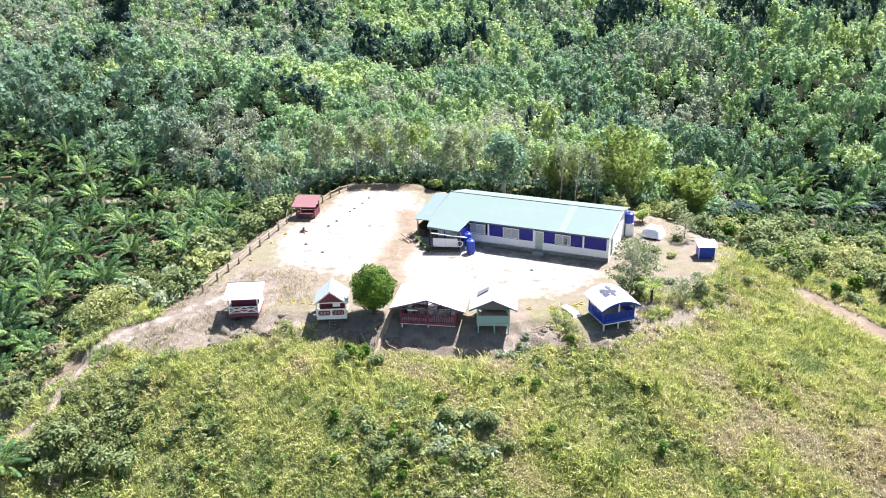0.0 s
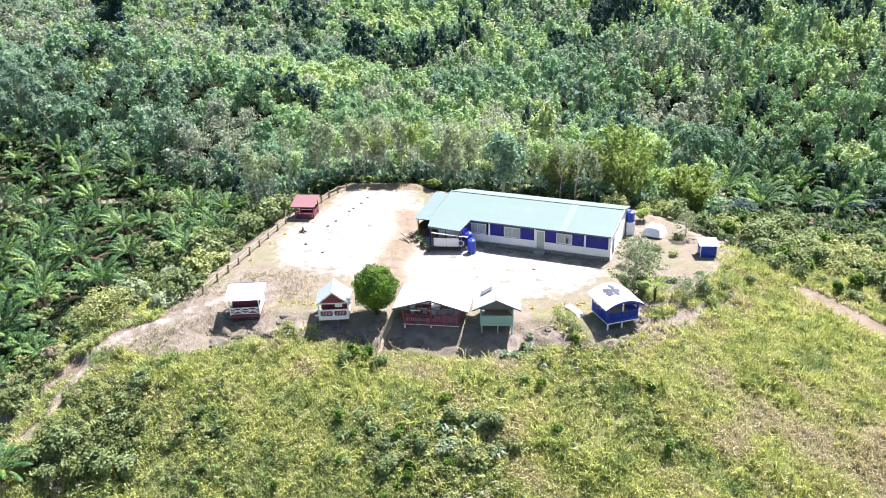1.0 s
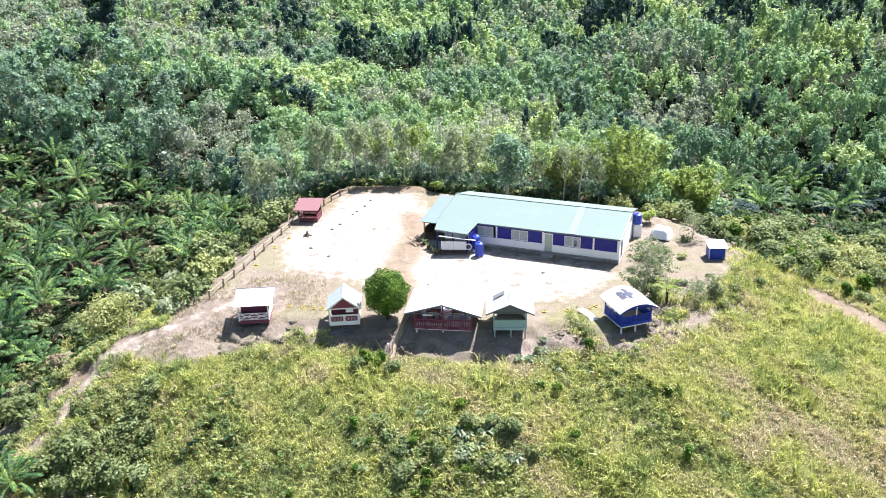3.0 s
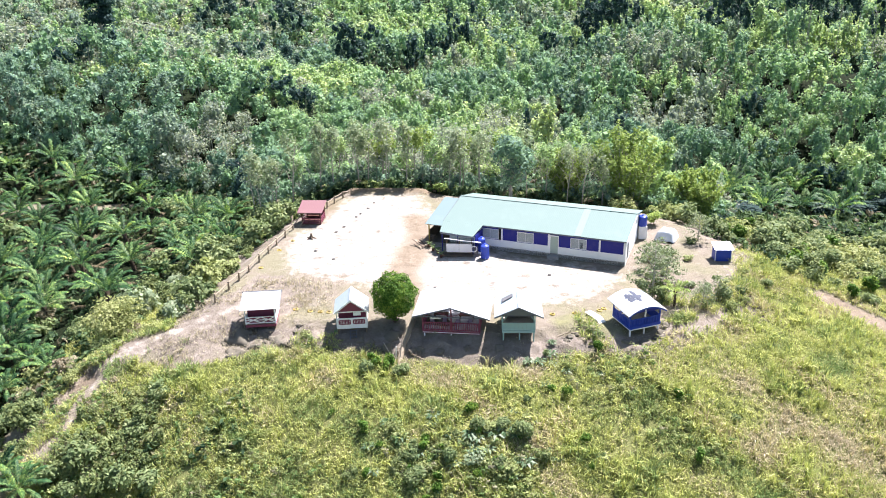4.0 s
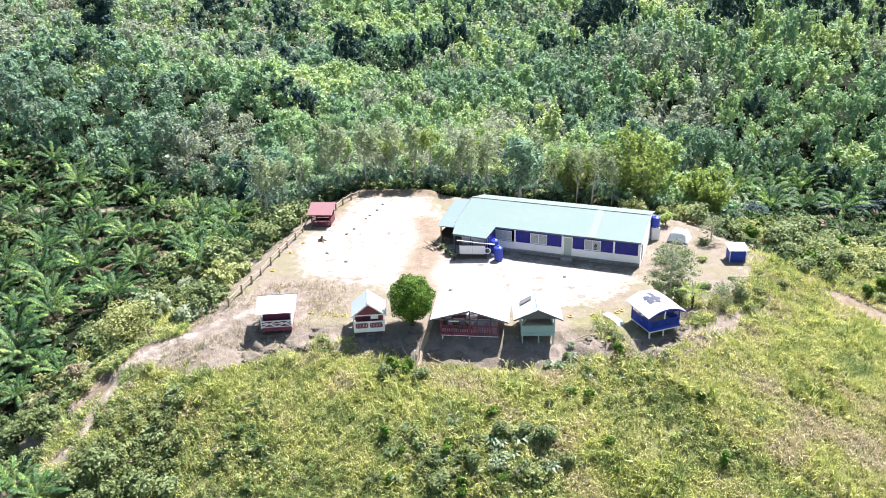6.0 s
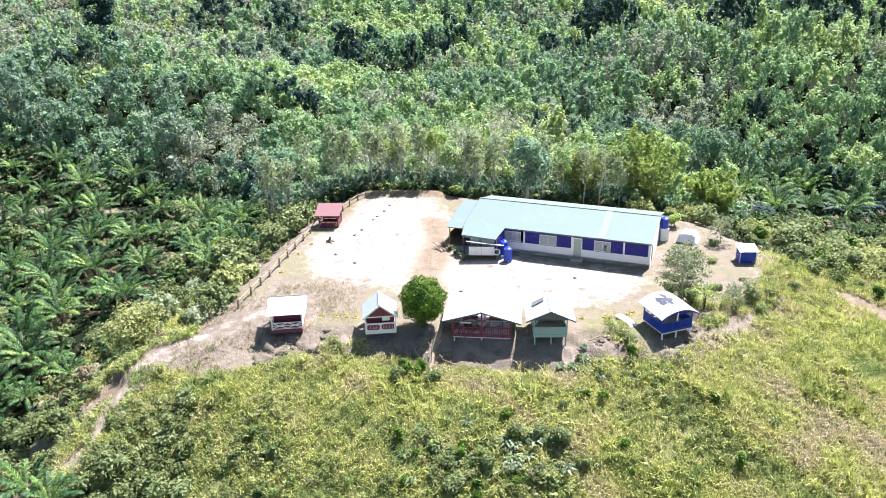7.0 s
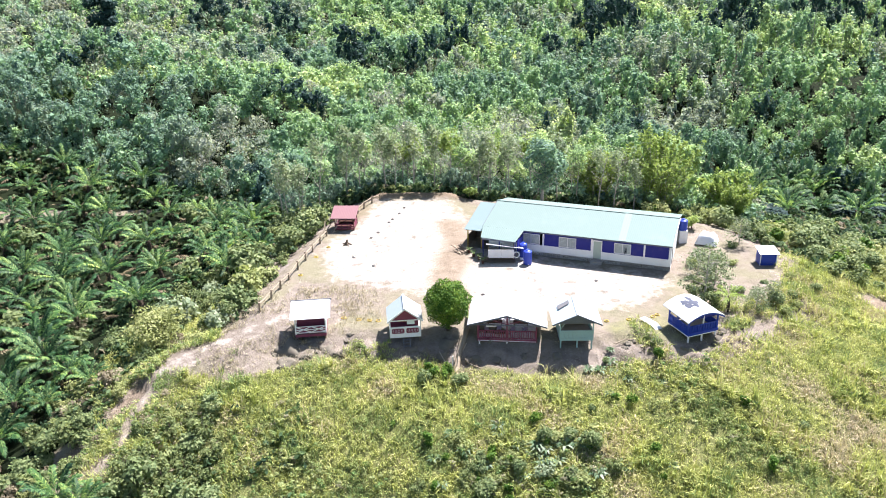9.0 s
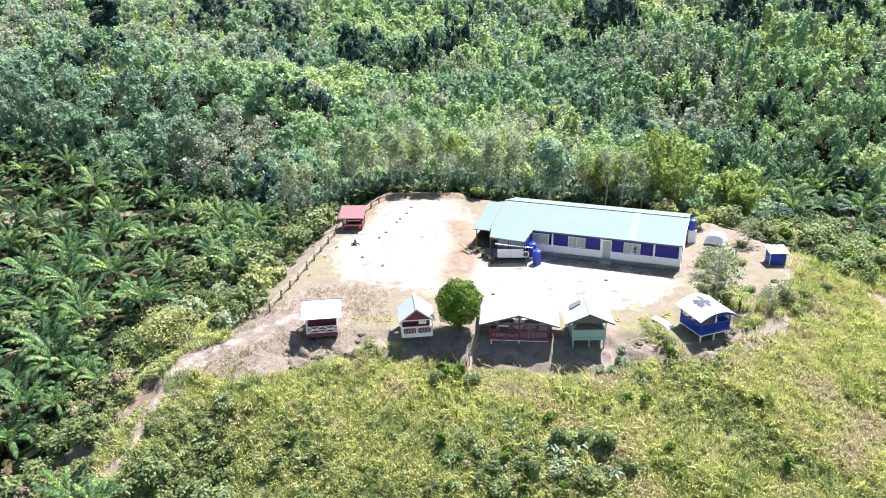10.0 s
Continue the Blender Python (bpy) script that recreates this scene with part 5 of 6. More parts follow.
# oil palms: three kinds, copied through the plantation
def spots(seed, x0, x1, y0, y1, step, keep, jit=0.28):
    rng = np.random.default_rng(seed)
    gx, gy = np.meshgrid(np.arange(x0, x1, step), np.arange(y0, y1, step * 0.87))
    gx[::2] += step / 2
    x, y = (gx + rng.uniform(-jit, jit, gx.shape) * step).ravel(), (gy + rng.uniform(-jit, jit, gy.shape) * step).ravel()
    ok = keep(x, y)
    return x[ok], y[ok], rng


def wood_line(x):
    """Where the forest begins behind the plantation and the hill."""
    return np.interp(x, [-400, -96, -83, -70, -58, -46, -38, -33, -30, -20, 0, 14, 26, 38, 46, 60, 80, 120, 400], [170, 166, 160, 154, 151, 146, 134, 126, 125, 126.5, 125.5, 121, 118, 116, 120, 130, 140, 140, 140])


def near_palms(x, y):
    left = (x < -33) & ~((x > -55) & (y < 80)) & (np.hypot(x + 45, y - 89) > 6.5) & (outside(x, y, EDGE) > 9) & (along(x, y, TRAIL)[0] > 6) & (y < wood_line(x)) & (x > -14 - 0.64 * y) & (y > 56) & (along(x, y, LANE)[0] > 1.6)
    right = np.hypot((x - 63) / 19, (y - 158) / 11) < 1
    return left | right


kinds = []
for i, (cnt, ln, h) in enumerate(((20, 4.9, 1.7), (18, 5.4, 2.3), (17, 4.4, 1.1))):
    kinds.append((cnt, ln, h))
px, py, rng = spots(21, -100, 95, 60, 176, 6.9, near_palms)
protos = []
for i in range(len(px)):
    m = pose(px[i], py[i], z_at(px[i], py[i]) - 0.1, rng.uniform(-13, 13), rng.uniform(-13, 13), rng.uniform(0, 360))
    if len(protos) < 3:
        cnt, ln, h = kinds[i]
        protos.append(palm("oil_palm", 40 + i, m, "oil palm with arching feathered fronds and stubby trunk", "oil palms of the plantation", cnt, ln, 0.62, h, 0.34, 28, width=0.1))
    else:
        c = copy_thing(protos[rng.integers(0, 3)], m)
        k = rng.uniform(0.7, 1.25) * (1.35 if px[i] > 40 else 1)
        c.scale = (k, k, k)
for x, y, k in ((-44.6, 57.9, 0.95), (-42.2, 56.6, 0.75), (53, 150, 1.1), (75, 152, 1.1), (60, 148, 1.5), (68, 149, 1.4), (49, 139, 1.5), (54, 134, 1.3), (72, 142, 1.4), (80, 150, 1.5), (-53.6, 77.0, 0.8), (-53, 82.4, 1.0), (-49.0, 78.2, 0.6)):
    c = copy_thing(protos[int(abs(x)) % 3], pose(x, y, z_at(x, y), 0, 0, x * 37))
    c.scale = (k, k, k)

# bamboo clumps behind the hall
def bamboo(seed, m, h, spread, label):
    rng = np.random.default_rng(seed)
    ob = thing("bamboo_clump", m, label, "bamboo", "bamboo clumps behind the hall")
    bm, q = bmesh.new(), []
    for i in range(70):
        a, r = rng.uniform(0, 6.28), spread * 0.22 * rng.uniform(0, 1) ** 0.5
        b, out = Vector((math.cos(a) * r, math.sin(a) * r, -0.4)), spread * rng.uniform(0.15, 0.95)
        hh = h * rng.uniform(0.72, 1.0) * (1 - 0.25 * out / spread)
        tip = Vector((math.cos(a) * (r + out), math.sin(a) * (r + out), hh))
        mid = b.lerp(tip, 0.55) + Vector((0, 0, hh * 0.16))
        tube([b, mid, tip], [0.05, 0.04, 0.015], 4, bm)
        for k in np.linspace(0.14, 1, 19):
            p = (np.array(b) * (1 - k) ** 2 + 2 * k * (1 - k) * np.array(mid) + k * k * np.array(tip))
            q.append(crown(rng, 7, 0.6, 0.5, 2, 0.5, 0.9, 0.8) + p)
    part("culm", bm, M_BARK, ob)
    c = new("crown", quads_mesh("bamboo_crown", np.concatenate(q), L_BAMBOO))
    c.parent = ob
    return ob


bamboo(31, pose(26.2, 121.5, z_at(26.2, 121.5)), 15, 6.4, "tall feathery bright green bamboo clump")
bamboo(32, pose(36.2, 117.5, z_at(36.2, 117.5)), 9.5, 4.6, "drooping yellow-green bamboo clump")
bamboo(33, pose(16.5, 124.5, z_at(16.5, 124.5)), 10.0, 4.5, "feathery green bamboo clump behind the roof")

# named trees along the back edge of the sand
rng = np.random.default_rng(51)
edge_protos = []
for i, (mat_, rx, rz, cnt, size) in enumerate(((L_GREY, 2.3, 3.4, 520, 0.48), (L_FOREST, 2.6, 3.4, 900, 0.5), (L_GREY, 1.9, 3.2, 330, 0.48), (L_FOREST, 2.2, 3.6, 700, 0.46), (L_BAMBOO, 2.0, 2.4, 620, 0.45))):
    edge_protos.append((mat_, rx, rz, cnt, size))
made = []
line = [(x, np.interp(x, [-34, -25, -10, 2, 12, 22], [119, 127, 127.5, 124.5, 120.5, 117])) for x in np.arange(-34, 23, 3.1)]
for i, (x, y) in enumerate(line):
    for back in (0, 1):
        xx, yy = x + rng.uniform(-1, 1), y + back * 3.6 + rng.uniform(-0.8, 0.8)
        k = int(rng.choice(5, p=[0.33, 0.14, 0.3, 0.13, 0.1]))
        m = pose(xx, yy, z_at(xx, yy), 0, 0, rng.uniform(0, 360))
        old = [o for kk, o in made if kk == k]
        sc = rng.uniform(0.82, 1.12) * (0.8 if xx > 10 else 1)
        if not old:
            mat_, rx, rz, cnt, size = edge_protos[k]
            h = 10.2
            q = crown(rng, cnt, rx, rz, 12, size, 0.5) + (0, 0, h - rz * 0.55)
            ob = leafy("edge_crown", "tree", m, "pale-trunked plantation tree with thin foliage" if mat_ in (L_GREY,) else "green leafy tree at the forest edge", "tree", "trees along the forest edge",
                       q, mat_, limbs(rng, h, 0.1, 11, 2.6, start=0.3, lean=1.3), M_BARK, plant=np.full(cnt, rng.uniform(0.55, 0.9)))
            made.append((k, ob))
        else:
            ob = copy_thing(old[0], m)
        ob.scale = (sc, sc, sc * rng.uniform(0.92, 1.1))
q = crown(rng, 2400, 4.1, 4.6, 16, 0.55, 0.4) + (0, 0, 6.4)
leafy("big_crown", "broad_tree", pose(6.8, 118.3, z_at(6.8, 118.3)), "broad dark green tree rising behind the roof", "tree", "", q, L_FOREST, limbs(rng, 8, 0.26, 10, 3.2, start=0.35), M_BARK, plant=np.where(rng.random(2400) < 0.6, 0.34, 0.46))
q = crown(rng, 2200, 3.0, 3.4, 14, 0.45, 0.4) + (0, 0, 5.4)
leafy("shade_crown", "dark_tree", pose(-43.0, 148.5, z_at(-43.0, 148.5)), "dense blue-black tree in the wood, its low copies painting shaded hollows", "tree", "blue-black trees in the hollows", q, L_FOREST, limbs(rng, 6, 0.22, 9, 2.4, start=0.3), M_BARKD, plant=np.full(2200, 0.03))
# sunken flattened copies, their dark leaves painting the deep shade of the hollows
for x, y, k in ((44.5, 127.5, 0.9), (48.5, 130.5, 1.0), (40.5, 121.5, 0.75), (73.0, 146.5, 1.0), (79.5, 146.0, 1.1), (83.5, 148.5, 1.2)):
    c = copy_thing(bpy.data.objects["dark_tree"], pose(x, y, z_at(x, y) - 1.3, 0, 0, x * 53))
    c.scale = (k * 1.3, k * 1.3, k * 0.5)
q = crown(rng, 420, 1.5, 1.0, 8, 0.4, 0.5) + (0, 0, 1.0)
leafy("lime_crown", "lime_bush", pose(-4.2, 120.8, z_at(-4.2, 120.8)), "bright lime green bush at the forest edge", "bush", "", q, L_BAMBOO, limbs(rng, 1.2, 0.08, 4, 0.8), M_BARKD)
c = copy_thing(bpy.data.objects["lime_bush"], pose(25.6, 104.5, z_at(25.6, 104.5), 0, 0, 50))

q = crown(rng, 4200, 3.7, 2.3, 26, 0.32, 0.35, 0.2, spread=0.72) + (0, 0, 3.2)
leafy("olive_crown", "spreading_bush", pose(-43.2, 83.6, z_at(-43.2, 83.6)), "wide domed olive-green bush beside the plantation", "bush", "", q, L_OLIVE, limbs(rng, 4.0, 0.18, 9, 2.4, start=0.15), M_BARKD)
q = np.concatenate([crown(rng, 1740, 5.4 - 0.8 * k, 3.2, 9, 0.85, 0.4) + (0, 0, 14 + 3.6 * k) for k in range(2)])
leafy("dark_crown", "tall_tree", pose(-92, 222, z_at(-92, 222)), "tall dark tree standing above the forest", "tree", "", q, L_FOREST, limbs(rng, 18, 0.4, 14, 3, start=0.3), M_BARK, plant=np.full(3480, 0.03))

# bushes on the flanks of the hill
bush_kinds = []
rng = np.random.default_rng(61)
for i, (mat_, cnt, rx, rz, size) in enumerate(((L_SHRUB, 620, 1.5, 1.1, 0.34), (L_SHRUB, 560, 1.3, 1.4, 0.36), (L_GREY, 480, 1.5, 1.0, 0.32), (L_SHRUB, 430, 1.1, 0.8, 0.32), (L_ROUND, 420, 0.9, 1.3, 0.34), (L_OLIVE, 640, 1.4, 0.95, 0.26), (L_WITHER, 520, 1.2, 0.8, 0.24), (L_SCRUB, 700, 1.4, 1.3, 0.28))):
    q = crown(rng, cnt, rx, rz, 10, size, 0.5, 0.2) + (0, 0, rz * 0.75)
    ob = leafy("bush_crown", "bush", pose(0, 0, 0), "withered brown bush with thin dry leaves" if mat_ is L_WITHER else "leafy green wild bush on the hillside", "bush", "bushes on the hillside", q, mat_,
               limbs(rng, rz * 1.1, 0.06, 5, rx * 0.6, start=0.2), M_BARKD, plant=np.full(cnt, (0.1, 0.6, 0.3, 0.8, 0.9, 0.5, 0.5, 0.5)[i]))
    bush_kinds.append([ob, False, q, i])
far_bushes = []


def put_bush(x, y, k, which, rng):
    turn = rng.uniform(0, 360)
    m = pose(x, y, z_at(x, y) - 0.15, 0, 0, turn)
    if x < -44 or x > 41 or y > 98:
        c, s = math.cos(math.radians(turn)), math.sin(math.radians(turn))
        far_bushes.append((bush_kinds[which][2] @ np.array([[c, s, 0], [-s, c, 0], [0, 0, 1]]) * k + (x, y, z_at(x, y) - 0.15), which))
        return
    if not bush_kinds[which][1]:
        ob, bush_kinds[which][1] = bush_kinds[which][0], True
        ob.matrix_world = m
    else:
        ob = copy_thing(bush_kinds[which][0], m)
    ob.scale = (k, k, k * rng.uniform(0.8, 1.2))


def flank(x, y):
    d = outside(x, y, EDGE)
    left = (x < -26) & ((x < -37) | (y > 84)) & (d > 2.0) & (d < 13) & (along(x, y, TRAIL)[0] > 3.5) & (y > 76)
    right = (x > 33) & (y > 86) & (y < 118 - 0.1 * (x - 33)) & ~((x > 36) & (x < 44) & (y > 107)) & (d > 4) & (along(x, y, TRACK)[0] > 3) & (x < 66)
    low = (x < -43) & (y > 56) & (y < 80) & (along(x, y, TRAIL)[0] > 3) & (x > -62)
    back = (x > 20) & (x <= 34) & (d > 2.5) & (y > 104) & (y < 118)
    return left | right | low | back


bx, by, rng = spots(62, -64, 66, 54, 124, 2.8, flank, 0.6)
for x, y in zip(bx, by):
    if x < -36 and y < 84:
        if scar_at(x, y) > 1.6:
            put_bush(x, y, rng.uniform(0.5, 1.1) * rng.choice([1, 1, 1.4]), int(rng.choice([5, 6, 1, 7], p=[0.2, 0.2, 0.3, 0.3])), rng)
        continue
    if x > 37 and y > 97:
        put_bush(x, y, rng.uniform(1.1, 2.1), int(rng.choice([7, 5, 1, 6, 4], p=[0.42, 0.24, 0.2, 0.06, 0.08])), rng)
        continue
    put_bush(x, y, rng.uniform(0.5, 1.15) * rng.choice([1, 1, 1.5, 1.9]), int(rng.choice([0, 1, 2, 3, 4, 5, 7], p=[0.06, 0.22, 0.04, 0.24, 0.16, 0.06, 0.22])), rng)
MEADOW_SHRUBS = [(17.5, 65.2, 0.75, 4), (17.7, 58.6, 0.7, 4), (7.0, 66.2, 0.75, 4), (5.5, 66.8, 0.6, 4), (26.5, 58.8, 0.5, 4), (-9.5, 60.2, 0.8, 7), (-8.0, 58.4, 0.9, 1), (3.6, 59.4, 0.8, 7), (-4.4, 62.4, 0.7, 7), (22.4, 62.6, 0.45, 1), (-14.0, 59.4, 0.7, 7), (-2.5, 59.5, 0.9, 2), (2.0, 61.5, 0.85, 1), (-6.0, 60.8, 0.8, 3), (10.5, 70.8, 0.5, 3), (0.5, 58.3, 0.8, 0)]
BANK_SHRUBS = [(-10.9, 70.9, 0.7, 4), (-11.8, 71.2, 0.8, 4), (-12.8, 70.6, 0.7, 1), (-19.6, 74.6, 0.6, 3), (5.6, 71.6, 0.35, 1), (-19.6, 75.9, 0.6, 0), (-10.4, 71.6, 0.9, 4), (-12.4, 72.0, 0.7, 4), (-9.4, 70.6, 0.8, 1), (11.4, 73.2, 0.6, 1), (10.9, 71.4, 0.7, 4), (11.0, 74.8, 0.4, 1)]
TRAIL_SHRUBS = [(-43.2, 64.8, 0.7, 6), (-44.6, 61.6, 0.9, 7), (-43.0, 67.8, 0.6, 5), (-35.5, 67.8, 0.8, 7), (-33, 64, 0.95, 7), (-36.5, 60.5, 1.1, 7), (-38.6, 70.6, 0.6, 6), (-37.4, 68.0, 0.7, 5), (-35.6, 71.8, 0.5, 6), (-33.0, 71.6, 0.6, 5), (-39.8, 67.2, 0.6, 6), (-34, 66.3, 1.1, 7), (-35, 62.5, 1.1, 7), (-32.5, 59.8, 1.2, 1), (-38.2, 64.5, 0.9, 3), (-39, 59.6, 1.1, 7), (-36.2, 69.4, 0.8, 5), (-33.6, 68.6, 1.0, 1), (-37.0, 66.0, 1.0, 7), (-38.8, 62.2, 0.9, 7), (-36.4, 63.8, 1.0, 7), (-35.2, 60.0, 0.8, 6), (-38.6, 57.6, 0.9, 1), (-44.8, 66.6, 0.75, 1), (-46.0, 68.4, 0.9, 1), (-47.6, 63.4, 1.0, 6), (-46.2, 62.0, 0.8, 7), (-49.5, 67.6, 1.1, 1), (-50.6, 65.2, 1.2, 1), (-48.4, 70.4, 1.2, 7), (-51.5, 69.8, 1.3, 7), (-49.2, 62.8, 1.0, 7), (-52.5, 63.4, 1.2, 1), (-46.8, 59.8, 0.9, 7), (-45.2, 70.6, 0.8, 3), (-50.6, 60.8, 1.1, 6), (-52.6, 66.6, 1.2, 7), (-39.6, 60.9, 1.2, 7), (-38.0, 60.2, 1.3, 1), (-37.4, 62.0, 1.2, 7), (-36.8, 58.4, 1.3, 7), (-34.6, 58.8, 1.2, 1), (-33.8, 61.2, 1.1, 7), (-35.0, 64.8, 1.1, 1), (-39.2, 65.4, 0.9, 7), (-40.6, 58.6, 1.1, 1), (-37.9, 56.8, 1.1, 6)]
LEFT_FLANK = [(-33.6, 114.6, 1.7, 7), (-36.2, 111.4, 1.8, 3), (-32.0, 111.0, 1.5, 7), (-34.6, 107.2, 1.7, 3), (-38.0, 116.0, 1.9, 7), (-32.2, 118.6, 1.6, 1), (-37.5, 106.0, 1.6, 3), (-30.8, 104.2, 1.3, 7), (-33.5, 87.5, 1.7, 3), (-36, 84.5, 1.6, 2), (-42.5, 88.6, 1.4, 7)]
RIGHT_FLANK = [(54, 107, 1.8, 5), (49, 103, 1.6, 7), (58, 108, 1.7, 6), (44, 107, 1.7, 1), (47, 97, 1.5, 1), (38, 106, 1.8, 0), (34, 103, 1.4, 1), (33.6, 84.6, 0.6, 1)]
CORNER_SHRUBS = [(24.6, 79.0, 0.75, 3), (27.0, 80.5, 0.8, 1), (25.6, 82.6, 0.6, 3), (29.6, 82.0, 0.7, 1), (19.6, 81.2, 0.85, 1), (18.6, 83.4, 0.8, 1), (20.6, 84.6, 0.8, 7), (20.2, 80.2, 0.7, 7), (22.5, 90.5, 0.7, 2), (21.6, 92.5, 0.7, 0), (23.4, 91, 0.6, 2), (25, 94, 0.7, 3), (26.6, 92, 0.6, 0), (20.4, 87.4, 0.6, 3), (22.6, 88, 0.55, 0), (23.2, 93.6, 0.75, 2), (28.2, 86.4, 0.5, 3), (28.6, 97.5, 0.7, 3), (26, 83.4, 0.6, 2), (28.4, 84.4, 0.55, 0), (31, 85, 0.5, 2), (29.4, 80.4, 0.6, 0), (24.4, 84.4, 0.6, 2), (27.4, 78.8, 0.6, 0), (31.8, 87.2, 0.5, 0)]
for x, y, k, w in MEADOW_SHRUBS + BANK_SHRUBS + TRAIL_SHRUBS + LEFT_FLANK + RIGHT_FLANK + CORNER_SHRUBS:
    put_bush(x, y, k, w, rng)
rng = np.random.default_rng(66)
for i in range(46):
    x, y = rng.uniform(-78, -36), rng.uniform(84, 136)
    if outside(x, y, EDGE) > 9 and y < wood_line(x) and along(x, y, LANE)[0] > 3:
        put_bush(x, y, rng.uniform(1.0, 2.0), int(rng.choice([3, 1, 7, 6], p=[0.3, 0.3, 0.3, 0.1])), rng)

# forest over the valleys and far slopes
HOLLOWS = [(106, 222, 8, 5), (47, 256, 12, 9), (-17, 284, 17, 10), (5, 318, 9, 10), (60, 141, 22, 20), (-63, 262, 9, 9), (-45, 176, 6, 6), (-92, 192, 6, 6), (14, 152, 5, 4)]


# groups of tall trees coloured near-black to paint the forest's shaded gaps
SHADE_STANDS = [(80, 370, 18, 9), (112, 318, 18, 8), (110, 231, 16, 6), (122, 226, 8, 6), (-26, 292, 13, 6), (-16, 285, 8, 5), (-68, 368, 10, 7), (8, 355, 9, 7), (-101, 405, 14, 8),
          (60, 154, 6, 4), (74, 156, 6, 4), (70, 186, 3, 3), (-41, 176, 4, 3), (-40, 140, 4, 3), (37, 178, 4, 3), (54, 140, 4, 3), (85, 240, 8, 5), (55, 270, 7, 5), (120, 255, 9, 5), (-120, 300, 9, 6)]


def shade_stand(x, y):
    """1 within groups of tall trees whose near-black leaf colour paints shaded gaps."""
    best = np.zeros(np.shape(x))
    for sx, sy, rx, ry in SHADE_STANDS:
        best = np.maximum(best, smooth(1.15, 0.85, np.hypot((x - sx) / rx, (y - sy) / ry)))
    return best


def hollow(x, y):
    """Below 1 within the gaps of the forest; a belt of taller trees stands behind each."""
    best, belt = np.full(np.shape(x), 9.0), np.zeros(np.shape(x))
    for hx, hy, rx, ry in HOLLOWS:
        best = np.minimum(best, np.hypot((x - hx) / rx, (y - hy) / ry))
        if ry < 12:
            belt = np.maximum(belt, smooth(1.5, 0.8, np.hypot((x - hx - 2) / (rx * 1.2), (y - hy - ry * 1.9) / ry)))
    for sx, sy, rx, ry in SHADE_STANDS:
        if sy > 200:
            best = np.minimum(best, np.hypot((x - sx * 0.975) / (rx * 0.8), (y - sy + ry + 10) / 9))
    return best, belt


def canopy(rng, leaves, lobes):
    """A unit crown in rounded lobes: places of its leaves, the leaves themselves, and the dense inner foliage of each lobe."""
    ce = unit(rng.normal(size=(lobes, 3)) + (0, 0, 0.35)) * rng.uniform(0.3, 0.78, (lobes, 1))
    lr = rng.uniform(0.28, 0.46, lobes) * min(1, (9 / lobes) ** 0.36)
    k = rng.integers(0, lobes, leaves)
    way = unit(rng.normal(size=(leaves, 3)) + (0, 0, 0.45))
    at = ce[k] + way * (lr[k] * rng.uniform(0.66, 1.2, leaves))[:, None]
    normal = unit(way * 0.75 + rng.normal(size=(leaves, 3)) * 0.45 + (0, 0, 0.35))
    run = unit(rng.normal(size=(leaves, 3)) + way * 0.5 - (0, 0, 0.4))
    size = rng.uniform(0.65, 1.3, leaves)
    offs = cards(np.zeros((leaves, 3)), normal, run, size, size * rng.uniform(0.45, 0.68, leaves))
    cube = unit(np.array([(x, y, z) for x in (-1, 1) for y in (-1, 1) for z in (-1, 1)], float))
    faces = np.array([(0, 1, 3, 2), (4, 6, 7, 5), (0, 4, 5, 1), (2, 3, 7, 6), (0, 2, 6, 4), (1, 5, 7, 3)])
    core = []
    for c, r in zip(ce, lr):
        v = cube * rng.uniform(0.72, 1.0, (8, 1)) @ np.linalg.qr(rng.normal(size=(3, 3)))[0] * r * 0.64 + c
        core.append(v[faces])
    return at, offs, np.concatenate(core)


